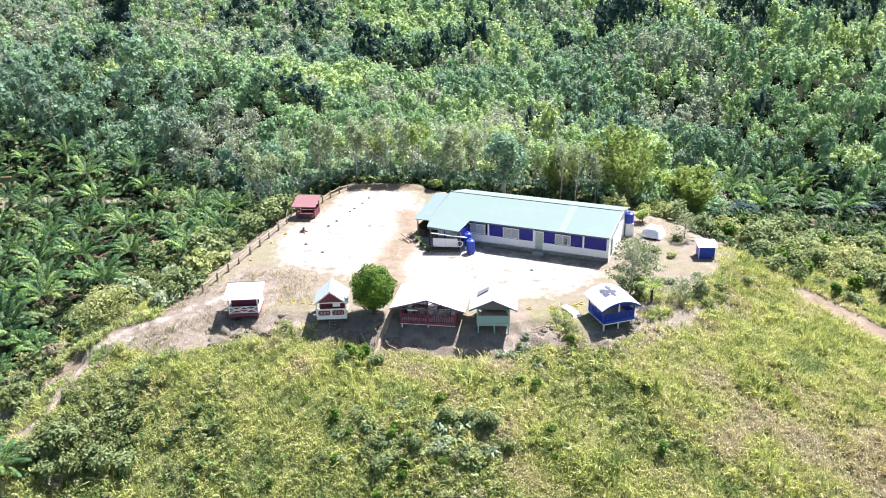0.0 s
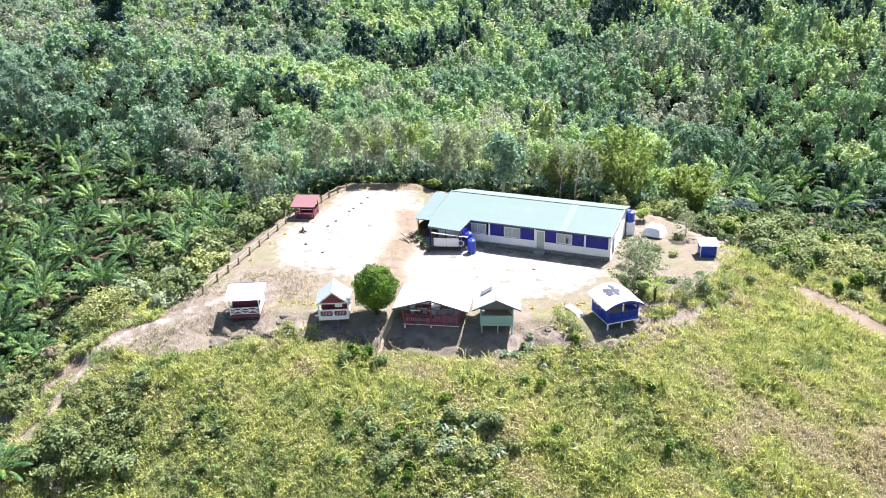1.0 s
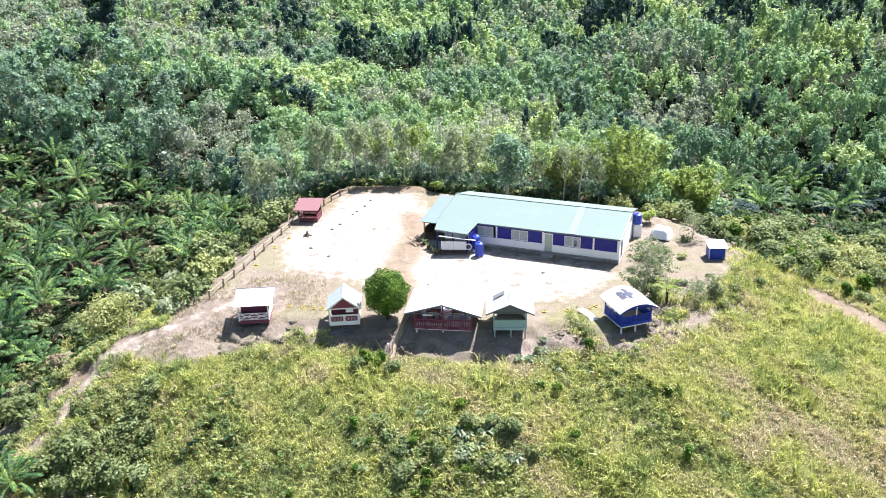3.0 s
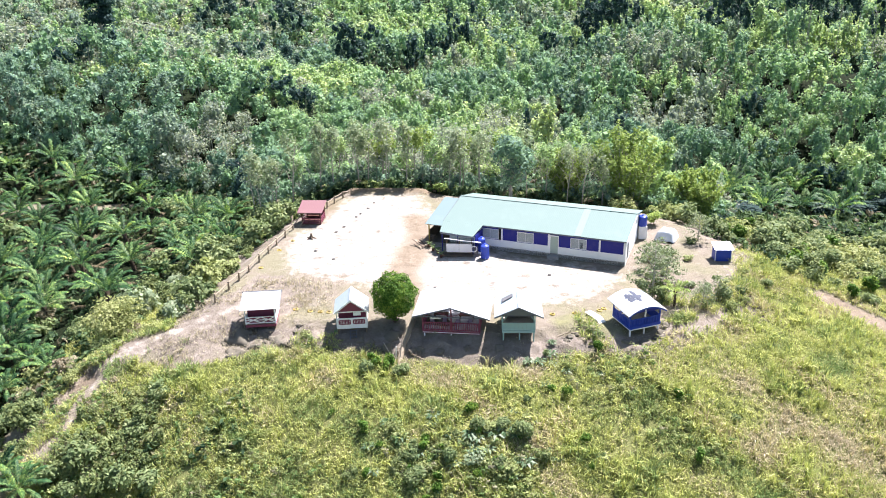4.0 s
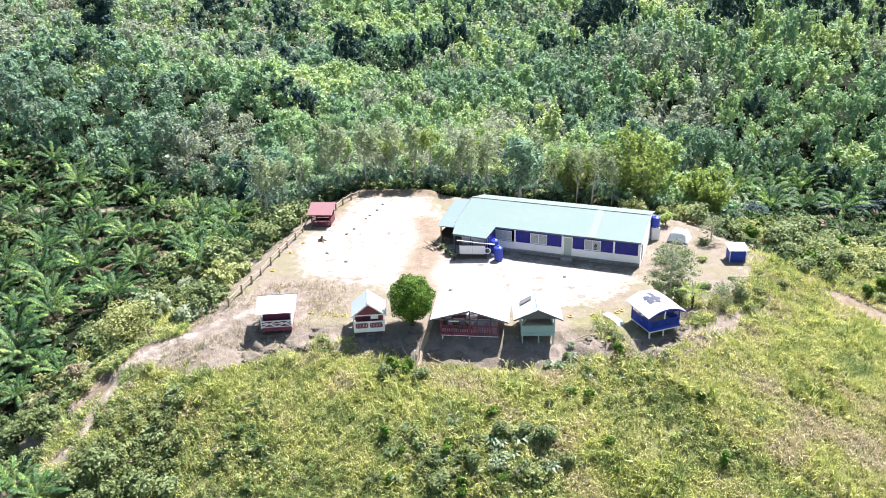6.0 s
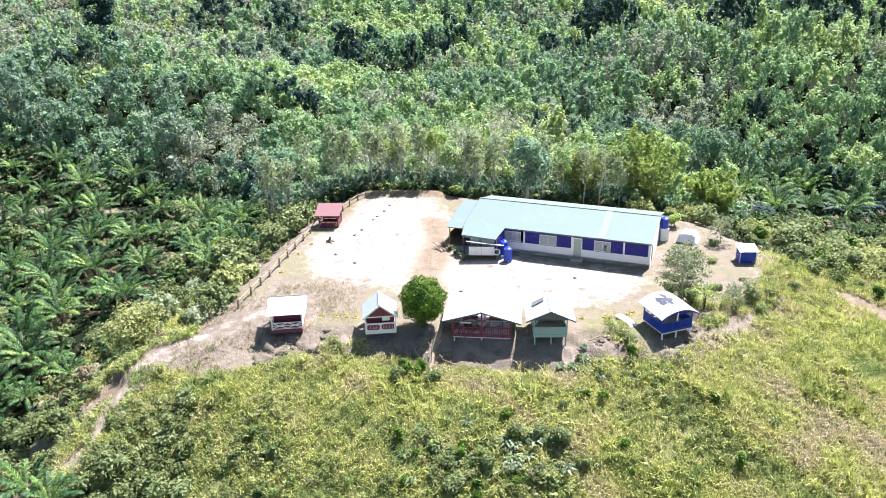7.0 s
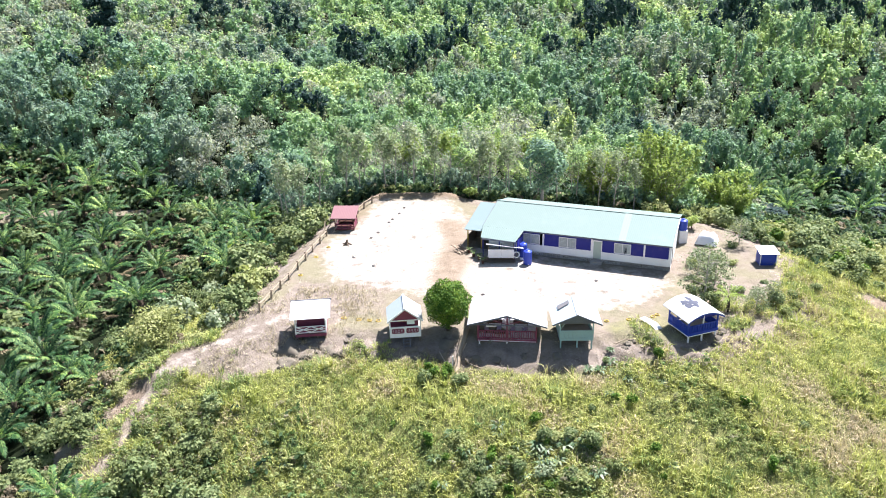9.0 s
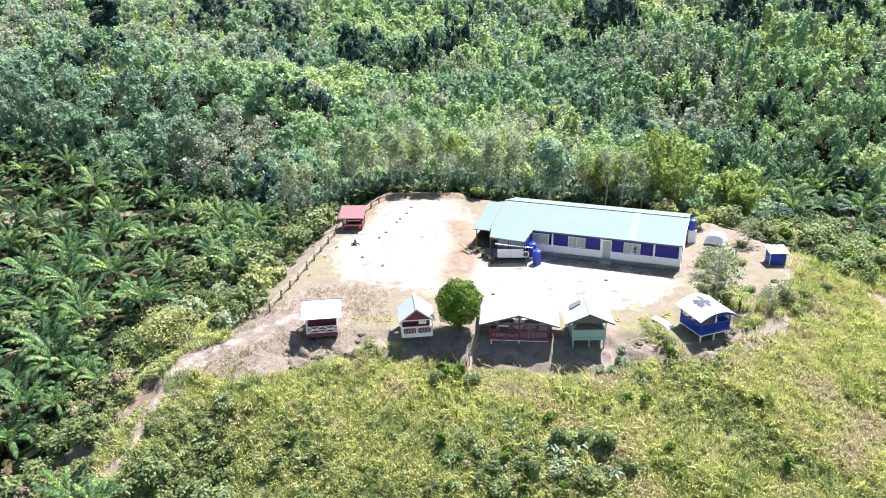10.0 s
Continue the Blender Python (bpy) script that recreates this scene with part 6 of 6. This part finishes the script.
def forest():
    parts_, plants, stems = [], [], []

    def open_wood(x, y, high):
        inside = (x < 0.60 * y + 4) & (x > -0.62 * y - 14) & (y > wood_line(x) + 3 + 3 * high) & (outside(x, y, EDGE) > 5 + 4 * high)
        return inside & ~((x > -36) & (x < 23) & (y < 131 + 3 * high)) & (hollow(x, y)[0] > 1)

    def fringe(x, y, high):
        foot = (y > wood_line(x) - 0.8) & (y < wood_line(x) + 13) & (outside(x, y, EDGE) > 3) & (x < 44) & (x > -0.62 * y - 10)
        return foot

    layers = ((71, 112, 185, 4.3, 270, 0.5, 0, 9, open_wood), (72, 185, 285, 4.9, 150, 0.74, 0, 7, open_wood), (73, 285, 470, 6.4, 66, 1.3, 0, 5, open_wood),
              (74, 120, 190, 11.0, 700, 0.52, 1, 28, open_wood), (75, 190, 290, 12.5, 380, 0.75, 1, 20, open_wood), (76, 290, 470, 15.0, 190, 1.25, 1, 12, open_wood),
              (77, 98, 185, 2.9, 170, 0.38, -1, 8, fringe))
    for seed, y0, y1, step, leaves, size, high, lobes, where in layers:
        x, y, rng = spots(seed, -330, 310, y0 - 2, y1 + 2, step, lambda x, y: where(x, y, max(high, 0)) & (y >= y0) & (y < y1))
        z = height(x, y)
        protos_ = [canopy(rng, leaves, lobes) for _ in range(10)]
        n = len(x)
        belt = hollow(x, y)[1]
        plume = (rng.random(n) < 0.55) & (x > -25) & (y > 150)
        if high == 1:
            tall = 10.5 + rng.uniform(-1.5, 3.0, n) + 4.0 * belt
            wide = step * 0.36 * rng.uniform(0.7, 1.25, n)
            deep = wide * rng.uniform(0.9, 1.3, n)
        elif high == 0:
            tall = 7.6 + 2.2 * waves(x, y, 8) + rng.uniform(-2.6, 2.6, n) + 5 * belt
            wide = step * 0.6 * rng.uniform(0.75, 1.3, n)
            deep = wide * rng.uniform(1.0, 1.5, n)
        else:
            tall = rng.uniform(2.6, 5.2, n)
            wide = step * 0.56 * rng.uniform(0.8, 1.35, n)
            deep = np.maximum(tall * 0.55, wide * 0.9)
            belt = belt * 0
        wide, deep, tall = np.where(plume, wide * 0.72, wide), np.where(plume, deep * 1.35, deep), np.where(plume, tall + 1.6, tall)
        dark = shade_stand(x, y) * (high >= 0)
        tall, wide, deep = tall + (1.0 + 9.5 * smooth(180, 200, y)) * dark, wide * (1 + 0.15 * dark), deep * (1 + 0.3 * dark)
        # colour by broad patches: grey and half bare, blue-green, green, yellow-green
        pl = 0.56 + 0.24 * waves(x + 40, y, 21) + 0.14 * waves(x, y + 30, 8) + rng.normal(0, 0.085, n) + 0.1 * smooth(-10, 40, x) + 0.03 * smooth(-10, -40, x) * smooth(150, 175, y)
        pl = np.where((waves(x - 50, y + 20, 13) < -0.42) & (rng.random(n) < 0.75), rng.uniform(0.28, 0.42, n), pl)
        pl = np.where((waves(x + 13, y + 77, 10) > 0.5) & (rng.random(n) < 0.7), rng.uniform(0.13, 0.24, n), pl)
        for gx_, gy_, rx_, ry_ in ((-7, 139, 15, 11), (-75, 220, 11, 8), (52, 187, 11, 12), (-30, 214, 9, 7), (-52, 158, 7, 6)):
            pl = np.where((np.hypot((x - gx_) / rx_, (y - gy_) / ry_) < 1) & (rng.random(n) < 0.8), rng.uniform(0.1 if gx_ == -7 else 0.15, 0.24, n), pl)
        pl = np.where((x < -70) & (y > 210) & (rng.random(n) < 0.5), rng.uniform(0.1, 0.3, n), pl)
        pl = np.where(np.hypot((x - 60) / 20, (y - 158) / 14) < 1, rng.uniform(0.28, 0.5, n), pl)
        if high < 0:
            # fringe behind the sand: shade of the canopy put into darker leaf values
            pl = np.where((x > -38) & (x < 22), rng.uniform(0.28, 0.42, n), pl - 0.05)
        for lx_, ly_ in ((-92, 192), (-81, 197), (-97, 361), (-126, 405), (-47, 205)):      # flowering lime-green trees
            pl = np.where((np.hypot((x - lx_) / 7, (y - ly_) / 6) < 1) & (rng.random(n) < 0.75), rng.uniform(0.8, 0.98, n), pl)
        # near-black leaf value on belts and groups: gap shade put into the colour
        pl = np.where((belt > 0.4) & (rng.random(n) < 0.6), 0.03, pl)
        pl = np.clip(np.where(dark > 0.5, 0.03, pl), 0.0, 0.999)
        pl = np.where((pl > 0.05) & (pl < 0.085), 0.085, pl)
        turn = spun(rng, n)
        kind = rng.integers(0, len(protos_), n)
        for i in range(n):
            at, offs, core = protos_[kind[i]]
            thin = 0.06 < pl[i] < 0.2
            if thin:
                few = rng.random(leaves) < 0.85
                at, offs = at[few], offs[few]
            span = (wide[i], wide[i], deep[i])
            q = (at * span)[:, None] + offs * (size * rng.uniform(0.85, 1.15))
            if not thin:
                q = np.concatenate([q, core * span])
            parts_.append(q @ turn[i].T + (x[i], y[i], z[i] + tall[i] - deep[i] * 0.72))
            plants.append(np.full(len(q), pl[i]))
            if y0 < 190 and high >= 0 and rng.random() < 0.3:
                w = 0.1 + 0.05 * high
                foot, head = np.array([x[i], y[i], z[i] - 0.5]), np.array([x[i] + rng.uniform(-.6, .6), y[i], z[i] + tall[i]])
                for a, b in (((w, 0, 0), (0, w, 0)), ((0, w, 0), (-w, 0, 0)), ((-w, 0, 0), (0, -w, 0)), ((0, -w, 0), (w, 0, 0))):
                    a, b = np.array(a), np.array(b)
                    stems.append([foot + a, foot + b, head + b * 0.4, head + a * 0.4])
                for j in range(3):
                    an = rng.uniform(0, 6.28)
                    st_ = foot + (head - foot) * rng.uniform(0.5, 0.75)
                    en = st_ + np.array([math.cos(an) * wide[i] * 0.8, math.sin(an) * wide[i] * 0.8, wide[i] * 0.8])
                    stems.append([st_ - (0.05, 0, 0), st_ + (0.05, 0, 0), en + (0.02, 0, 0), en - (0.02, 0, 0)])
    q = np.concatenate(parts_)
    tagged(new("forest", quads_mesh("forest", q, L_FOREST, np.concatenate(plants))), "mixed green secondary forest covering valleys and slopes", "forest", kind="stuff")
    tagged(new("forest_trunks", quads_mesh("forest_trunks", np.array(stems), M_BARK)), "pale thin trunks and limbs of the forest", "forest", kind="stuff")


forest()


# grass and low weeds
def blades(name, seed, n, region, material, lo, hi, width, label, lean=0.45, tufts=5, category="grass"):
    rng = np.random.default_rng(seed)
    x0, x1, y0, y1, keep = region
    x, y = rng.uniform(x0, x1, n), rng.uniform(y0, y1, n)
    ok = rng.random(n) < keep(x, y)
    x, y = x[ok], y[ok]
    x, y = np.repeat(x, tufts), np.repeat(y, tufts)
    m = len(x)
    x, y = x + rng.normal(0, 0.15, m), y + rng.normal(0, 0.15, m)
    z = height(x, y) - 0.03
    a = rng.uniform(0, 2 * math.pi, m)
    tall = rng.uniform(lo, hi, m) * (1 + 0.35 * waves(x, y, 1.9))
    out = np.stack([np.cos(a), np.sin(a), 0 * a], -1)
    side = np.stack([-np.sin(a), np.cos(a), 0 * a], -1) * (width * rng.uniform(0.6, 1.3, m))[:, None]
    foot = np.stack([x, y, z], -1)
    bend = rng.uniform(0.1, lean * 2, m)[:, None]
    mid = foot + out * bend * tall[:, None] * 0.3 + np.stack([0 * a, 0 * a, tall * 0.6], -1)
    tip = foot + out * bend * tall[:, None] + np.stack([0 * a, 0 * a, tall * (1 - 0.3 * bend[:, 0])], -1)
    q = np.stack([foot - side * 0.5, mid - side * 0.5, tip, mid + side * 0.5], 1)
    straw = (0.26 * smooth(8, 24, x) * smooth(66, 60, y) + 0.3 * smooth(26, 38, x) * smooth(80, 66, y)) * smooth(-0.6, 0.3, waves(x, y + 5, 2.9)) + 0.3 * smooth(4, 2, np.abs(y - 71.5)) * smooth(-24, -18, x) * smooth(14, 8, x)
    plant = np.clip(0.46 + 0.34 * waves(x + 11, y + 3, 1.1) + 0.24 * waves(x + 3, y + 9, 3.9) - 0.12 * smooth(8, -12, x) + straw + rng.uniform(-0.24, 0.24, m), 0, 1)
    return tagged(new(name, quads_mesh(name, q, material, plant)), label, category, kind="stuff")


def meadow(x, y):
    d = outside(x, y, EDGE)
    back = 0.2 * smooth(20.5, 17, x) + 1.1 * smooth(12.5, 9.5, x) + 0.8 * smooth(-12, -9, x) * smooth(8, 5, x)
    k = smooth(2.0 + back, 4.1 + back, d + 1.2 * waves(x, y, 2.1)) * smooth(0.1, 0.9, along(x, y, TRAIL)[0] + 0.6 * waves(x, y, 0.9)) * (scar_at(x, y) > 1.3)
    k = np.maximum(k, 0.85 * smooth(-2.2, 0.2, d + 0.8 * waves(x, y, 1.3)) * smooth(29.5, 32, x) * (y < 100))
    k = k * (1 - 0.98 * smooth(1.15, 0.85, np.hypot((x + 32.5) / 6.8, (y - 76.0) / 3.1) + 0.25 * waves(x, y, 1.5))) * (along(x, y, TRACK)[0] > 2.0)
    k = k * np.maximum(smooth(-46, -42.5, x), smooth(72, 80, y)) * smooth(0.8, 1.1, np.hypot((x + 24.8) / 4.4, (y - 75.6) / 2.0) + 0.2 * waves(x, y, 0.8))
    patch = 0.6 * smooth(6, 3.5, np.hypot(x - 25, (y - 81.5) * 1.2) + 1.2 * waves(x, y, 1.1)) * smooth(-0.3, 0.3, waves(x, y, 1.5))
    k = np.maximum(k, patch)
    for line_, wide_ in (([(10.3, 77.4, 0), (11.6, 72.6, 0)], 1.3), ([(-17.2, 76, 0), (-17, 73, 0)], 0.9), ([(27, 80, 0), (30.5, 84, 0), (33.5, 88.5, 0), (33, 94, 0)], 2.2), ([(22, 77, 0), (19, 75.5, 0)], 1.2)):
        k = np.maximum(k, 0.8 * smooth(wide_, wide_ * 0.4, along(x, y, line_)[0] + 0.5 * waves(x, y, 0.9)))
    return k * (0.7 + 0.3 * waves(x, y, 2.3)) * smooth(98, 84, y - 0.25 * np.maximum(x - 30, 0)) * (x < 0.62 * y + 8) * (x > -0.62 * y - 8)


def weeds(x, y):
    strip = np.minimum(np.minimum(along(x, y, [(9.6, 75.6, 0), (12, 71.5, 0), (13.6, 67, 0)])[0], along(x, y, [(7.0, 71.5, 0), (9.4, 66.3, 0)])[0]), along(x, y, [(21, 76, 0), (22.2, 69.5, 0)])[0])
    return meadow(x, y) * smooth(0.1, 0.6, waves(x + 7, y, 3.3) + 0.15 * smooth(-5, -30, x) + 0.9 * smooth(-31.5, -35, x) * smooth(71, 67, y) + 0.3 * smooth(66, 60, y) * smooth(12, 4, x) + 1.2 * smooth(1.5, 0.6, strip) - 0.5 * smooth(14, 24, x))


def dry(x, y):
    d = outside(x, y, EDGE)
    verge = smooth(-6, -1, d) * smooth(6, 2, d) * (outside(x, y, SAND) > 1.2)
    trail = along(x, y, TRAIL)[0]
    bald = 0.75 * smooth(1.2, 0.9, np.hypot((x + 32.5) / 6.8, (y - 76.0) / 3.1)) * smooth(-0.5, 0.4, waves(x, y, 0.7))
    return np.maximum(np.maximum(bald, 0.6 * verge * smooth(-0.2, 0.5, waves(x, y, 1.7))), 0.35 * smooth(5, 3, trail) * smooth(0, 0.5, waves(x, y, 1.2))) * (trail > 0.8) * (along(x, y, TRACK)[0] > 1.5)


blades("tall_grass", 81, 66000, (-50, 62, 53, 100, meadow), L_GRASS, 0.3, 0.8, 0.062, "tall yellow-green grass on the slope", lean=0.6, tufts=11)
blades("reed_grass", 83, 9500, (-46, 62, 53, 96, lambda x, y: meadow(x, y) * smooth(-0.05, 0.45, waves(x + 5, y + 2, 1.7) + 0.4 * waves(x, y, 6.1) + 0.25 * smooth(8, 22, x))), L_REED, 0.8, 1.55, 0.085,
       "clumps of tall bright lime grass", lean=0.5, tufts=14)
def withered(x, y):
    """Taller dead grass where the meadow thins out towards the trail and the banks."""
    d, trail = outside(x, y, EDGE), along(x, y, TRAIL)[0]
    near_trail = smooth(9.0, 3.0, trail + 1.5 * waves(x, y, 1.3)) * smooth(1.0, 2.0, trail) * (y > 60)
    rim = 0.7 * smooth(3.2, 4.6, d) * smooth(7.5, 5.0, d + 1.4 * waves(x, y, 1.6)) * (y < 90)
    east = 0.35 * smooth(20, 30, x) * smooth(0.1, 0.5, waves(x, y, 2.2)) * (d > 3) * (y < 84)
    return np.maximum(np.maximum(near_trail, rim), east) * (0.45 + 0.45 * smooth(-0.3, 0.4, waves(x, y, 0.9))) * (x > -47) * (y < 90)


blades("dead_grass", 84, 26000, (-47, 50, 54, 90, withered), L_DRY, 0.2, 0.6, 0.05, "withered straw-brown grass between the weeds", tufts=7, lean=0.7)
blades("dry_grass", 82, 36000, (-46, 40, 56, 126, dry), L_DRY, 0.05, 0.17, 0.08, "short dry straw-coloured grass on soil", tufts=3)


def undergrowth():
    rng = np.random.default_rng(91)
    n = 15000
    x, y = rng.uniform(-50, 60, n), rng.uniform(53, 96, n)
    ok = rng.random(n) < weeds(x, y)
    x, y = x[ok], y[ok]
    z = height(x, y)
    protos_ = [crown(rng, 40, 0.5, 0.45, 4, 0.19, 0.7, 0.1) for _ in range(8)]
    k, s = rng.integers(0, 8, len(x)), rng.uniform(0.6, 1.35, len(x)) + 0.6 * smooth(0.2, 0.9, waves(x, y, 2.0))
    q = [protos_[k[i]] * s[i] + (x[i], y[i], z[i] + 0.4 * s[i]) for i in range(len(x))]
    # brush along the foot of the wood
    fx = rng.uniform(-36, 34, 420)
    fy = wood_line(fx) + rng.uniform(-0.5, 5, 420)
    q += [protos_[i % 8] * rng.uniform(1.6, 3.2) + (fx[i], fy[i], z_at(fx[i], fy[i]) + 0.9) for i in range(420)]
    pl = np.repeat(rng.uniform(0, 1, len(q)), 40)
    tagged(new("undergrowth", quads_mesh("undergrowth", np.concatenate(q), L_WEED, pl)), "leafy low weeds among the tall grass", "weeds", kind="stuff")
    low = [crown(rng, 16, 0.5, 0.45, 4, 0.36, 0.7, 0.1) for _ in range(8)]
    # ground cover under the palms and at the feet of the flanks
    n = 17000
    x, y = rng.uniform(-98, 70, n), rng.uniform(58, 162, n)
    d = outside(x, y, EDGE)
    ok = (d > 1.5) & (y < wood_line(x) + 12) & ((x < -24) | (x > 20) | (y > 110)) & (along(x, y, TRAIL)[0] > 2.8) & (along(x, y, TRACK)[0] > 2.2) & (x > -0.62 * y - 14) & (x < 0.6 * y + 6) & ~((x > 0) & (y < 88))
    ok &= along(x, y, LANE)[0] > 1.0 + rng.uniform(0, 1.2, n)
    ok &= ~((x > 42) & (x < 82) & (y > 132) & (y < 160))
    ok &= ~((x > -41.5) & (x < -20) & (y > 69) & (y < 84))
    ok &= rng.random(n) < np.where(waves(x, y, 4.2) > -0.1, 0.8, 0.1)
    x, y = x[ok], y[ok]
    # scrub in the gaps of the forest and along its foot
    for hx, hy, rx, ry in HOLLOWS:
        many = int(max(160, rx * ry * 3.0))
        x, y = np.r_[x, hx + rx * rng.uniform(-1.1, 1.1, many)], np.r_[y, hy + ry * rng.uniform(-1.2, 1.2, many)]
    foot = rng.uniform(-104, 34, 4200)
    x, y = np.r_[x, foot], np.r_[y, wood_line(foot) + rng.uniform(-1.0, 8, 4200) + np.where(foot < -36, rng.uniform(-9, 3, 4200), 0)]
    z = height(x, y)
    k, s = rng.integers(0, 8, len(x)), rng.uniform(0.7, 1.9, len(x)) * np.where((np.abs(x) < 36) & (y > 115), 1.6, 1) * np.where((x < -36) & (y > wood_line(x) - 10), 1.7, 1) * np.where(hollow(x, y)[0] < 1.3, 1.6, 1)
    q = [low[k[i]] * s[i] + (x[i], y[i], z[i] + 0.3 * s[i]) for i in range(len(x))]
    tagged(new("ground_cover", quads_mesh("ground_cover", np.concatenate(q), L_COVER, np.repeat(rng.uniform(0.1, 1, len(x)), 16))), "leafy creepers between palms and bushes", "weeds", kind="stuff")


undergrowth()


def broad_plant(seed):
    """A rosette of long broad arching leaves."""
    rng, out = np.random.default_rng(seed), []
    for i in range(13):
        a, up, ln = i * 2.4 + rng.uniform(-0.3, 0.3), rng.uniform(0.35, 1.1), rng.uniform(0.8, 1.25)
        d, s = np.array([math.cos(a), math.sin(a), 0]), np.array([-math.sin(a), math.cos(a), 0]) * ln * 0.13
        p0, p1, p2 = np.array([0, 0, 0.2]), d * ln * 0.5 + (0, 0, 0.25 + up * 0.55), d * ln + (0, 0, 0.2 + up * 0.4)
        out += [[p0 - s * 0.3, p1 - s, p1 + s, p0 + s * 0.3], [p1 - s, p2 - s * 0.1, p2 + s * 0.1, p1 + s]]
    return np.array(out)


rng = np.random.default_rng(93)
first = []
for i in range(46):
    x, y = (rng.normal(-3.5, 5.0), rng.normal(60.5, 2.2)) if i < 38 else (rng.normal(6, 3), rng.normal(70, 1.5))
    m = pose(x, y, z_at(x, y), 0, 0, rng.uniform(0, 360))
    if i < 3:
        first.append(leafy("rosette", "broad_leaved_plant", m, "wild plant with large pale glossy leaves", "plant", "broad-leaved plants in the grass", broad_plant(i), L_BROAD,
                           tube([(0, 0, -0.1), (0, 0, 0.3)], [0.06, 0.05], 6), M_BARKD))
    else:
        c = copy_thing(first[i % 3], m)
        k = rng.uniform(0.45, 0.85)
        c.scale = (k, k, k)
for i in range(40):
    put_bush(rng.normal(-3.5, 5.5), rng.normal(61.0, 2.4), rng.uniform(0.35, 0.8), int(rng.choice([0, 1, 4])), rng)


me = quads_mesh("scrub", np.concatenate([q for q, w in far_bushes]), L_SHRUB, np.concatenate([np.full(len(q), (0.1, 0.6, 0.3, 0.8, 0.9, 0.5, 0.5, 0.5)[w]) for q, w in far_bushes]))
me.materials.append(L_GREY)
me.materials.append(L_ROUND)
me.materials.append(L_OLIVE)
me.materials.append(L_WITHER)
me.materials.append(L_SCRUB)
me.polygons.foreach_set("material_index", np.concatenate([np.full(len(q), (0, 0, 1, 0, 2, 3, 4, 5)[w]) for q, w in far_bushes]).astype(np.int32))
tagged(new("scrub", me), "leafy green scrub between the palms and on the far flank", "bushes", kind="stuff")


def fallen():
    """Dead brown fronds lying between the palms."""
    rng = np.random.default_rng(95)
    q = []
    for i in range(len(px)):
        for j in range(3):
            a = rng.uniform(0, 6.28)
            x, y = px[i] + 2.6 * math.cos(a), py[i] + 2.6 * math.sin(a)
            f = frond(rng, 2.6, 0.1, 0.35, 9, 0.6, 0.1)
            r = np.array([[math.cos(a), -math.sin(a), 0], [math.sin(a), math.cos(a), 0], [0, 0, 1]])
            q.append(f @ r.T + (x, y, z_at(x, y) + 0.75))
    tagged(new("fallen_fronds", quads_mesh("fallen_fronds", np.concatenate(q), L_FALLEN)), "dead brown fronds hanging below the palms", "fronds", kind="stuff")


fallen()

# earth lumps left standing on the eroded bank
rng = random.Random(77)
more = []
for i in range(22):
    x = rng.uniform(-30, 19)
    edge_y = float(np.interp(x, [-31, -24.5, -14.5, -9.5, -4, 3, 9, 16, 22], [80.5, 80, 78.4, 77.6, 76.4, 75.0, 76.6, 74.6, 77.6]))
    more.append((x, edge_y - rng.uniform(0.8, 4.2), rng.uniform(0.3, 0.9)))
for i, (x, y, r) in enumerate(more + [(-27.1, 77.3, 1.9), (-24.5, 77.0, 1.2), (-22.9, 76.4, 1.4), (-27.0, 75.0, 1.6), (-24.9, 75.6, 0.9), (-20.9, 75.6, 1.2), (-19.6, 76.8, 0.9), (-14.0, 75.6, 1.0), (-18.8, 75.4, 0.9), (-5.5, 73.8, 0.9), (-10.2, 76.0, 1.3), (-16.2, 74.6, 0.7), (-12.6, 75.0, 0.9), (-10.8, 74.6, 1.0), (-7.4, 74.0, 0.8), (14.2, 72.8, 0.9), (16.2, 72.6, 1.5), (18.2, 73.4, 1.0), (18.9, 75.2, 0.6), (-20.5, 76.6, 0.7), (-21.8, 75.4, 0.6), (8.6, 74.3, 0.5)]):
    bm = lump(bmesh.new(), (0, 0, 0), r, 20 + i, 0.85 if r > 1.15 else 0.78, 1.15)
    me = bpy.data.meshes.new("earth_mound")
    for f in bm.faces:
        f.smooth = True
    bm.to_mesh(me)
    bm.free()
    me.materials.append(M_EARTH)
    tagged(new("earth_mound", me), "bare eroded lump of brown earth", "earth mound", "earth lumps on the bank").matrix_world = pose(x, y, z_at(x, y) - (0.22 if r < 0.7 else 0.5) * r)
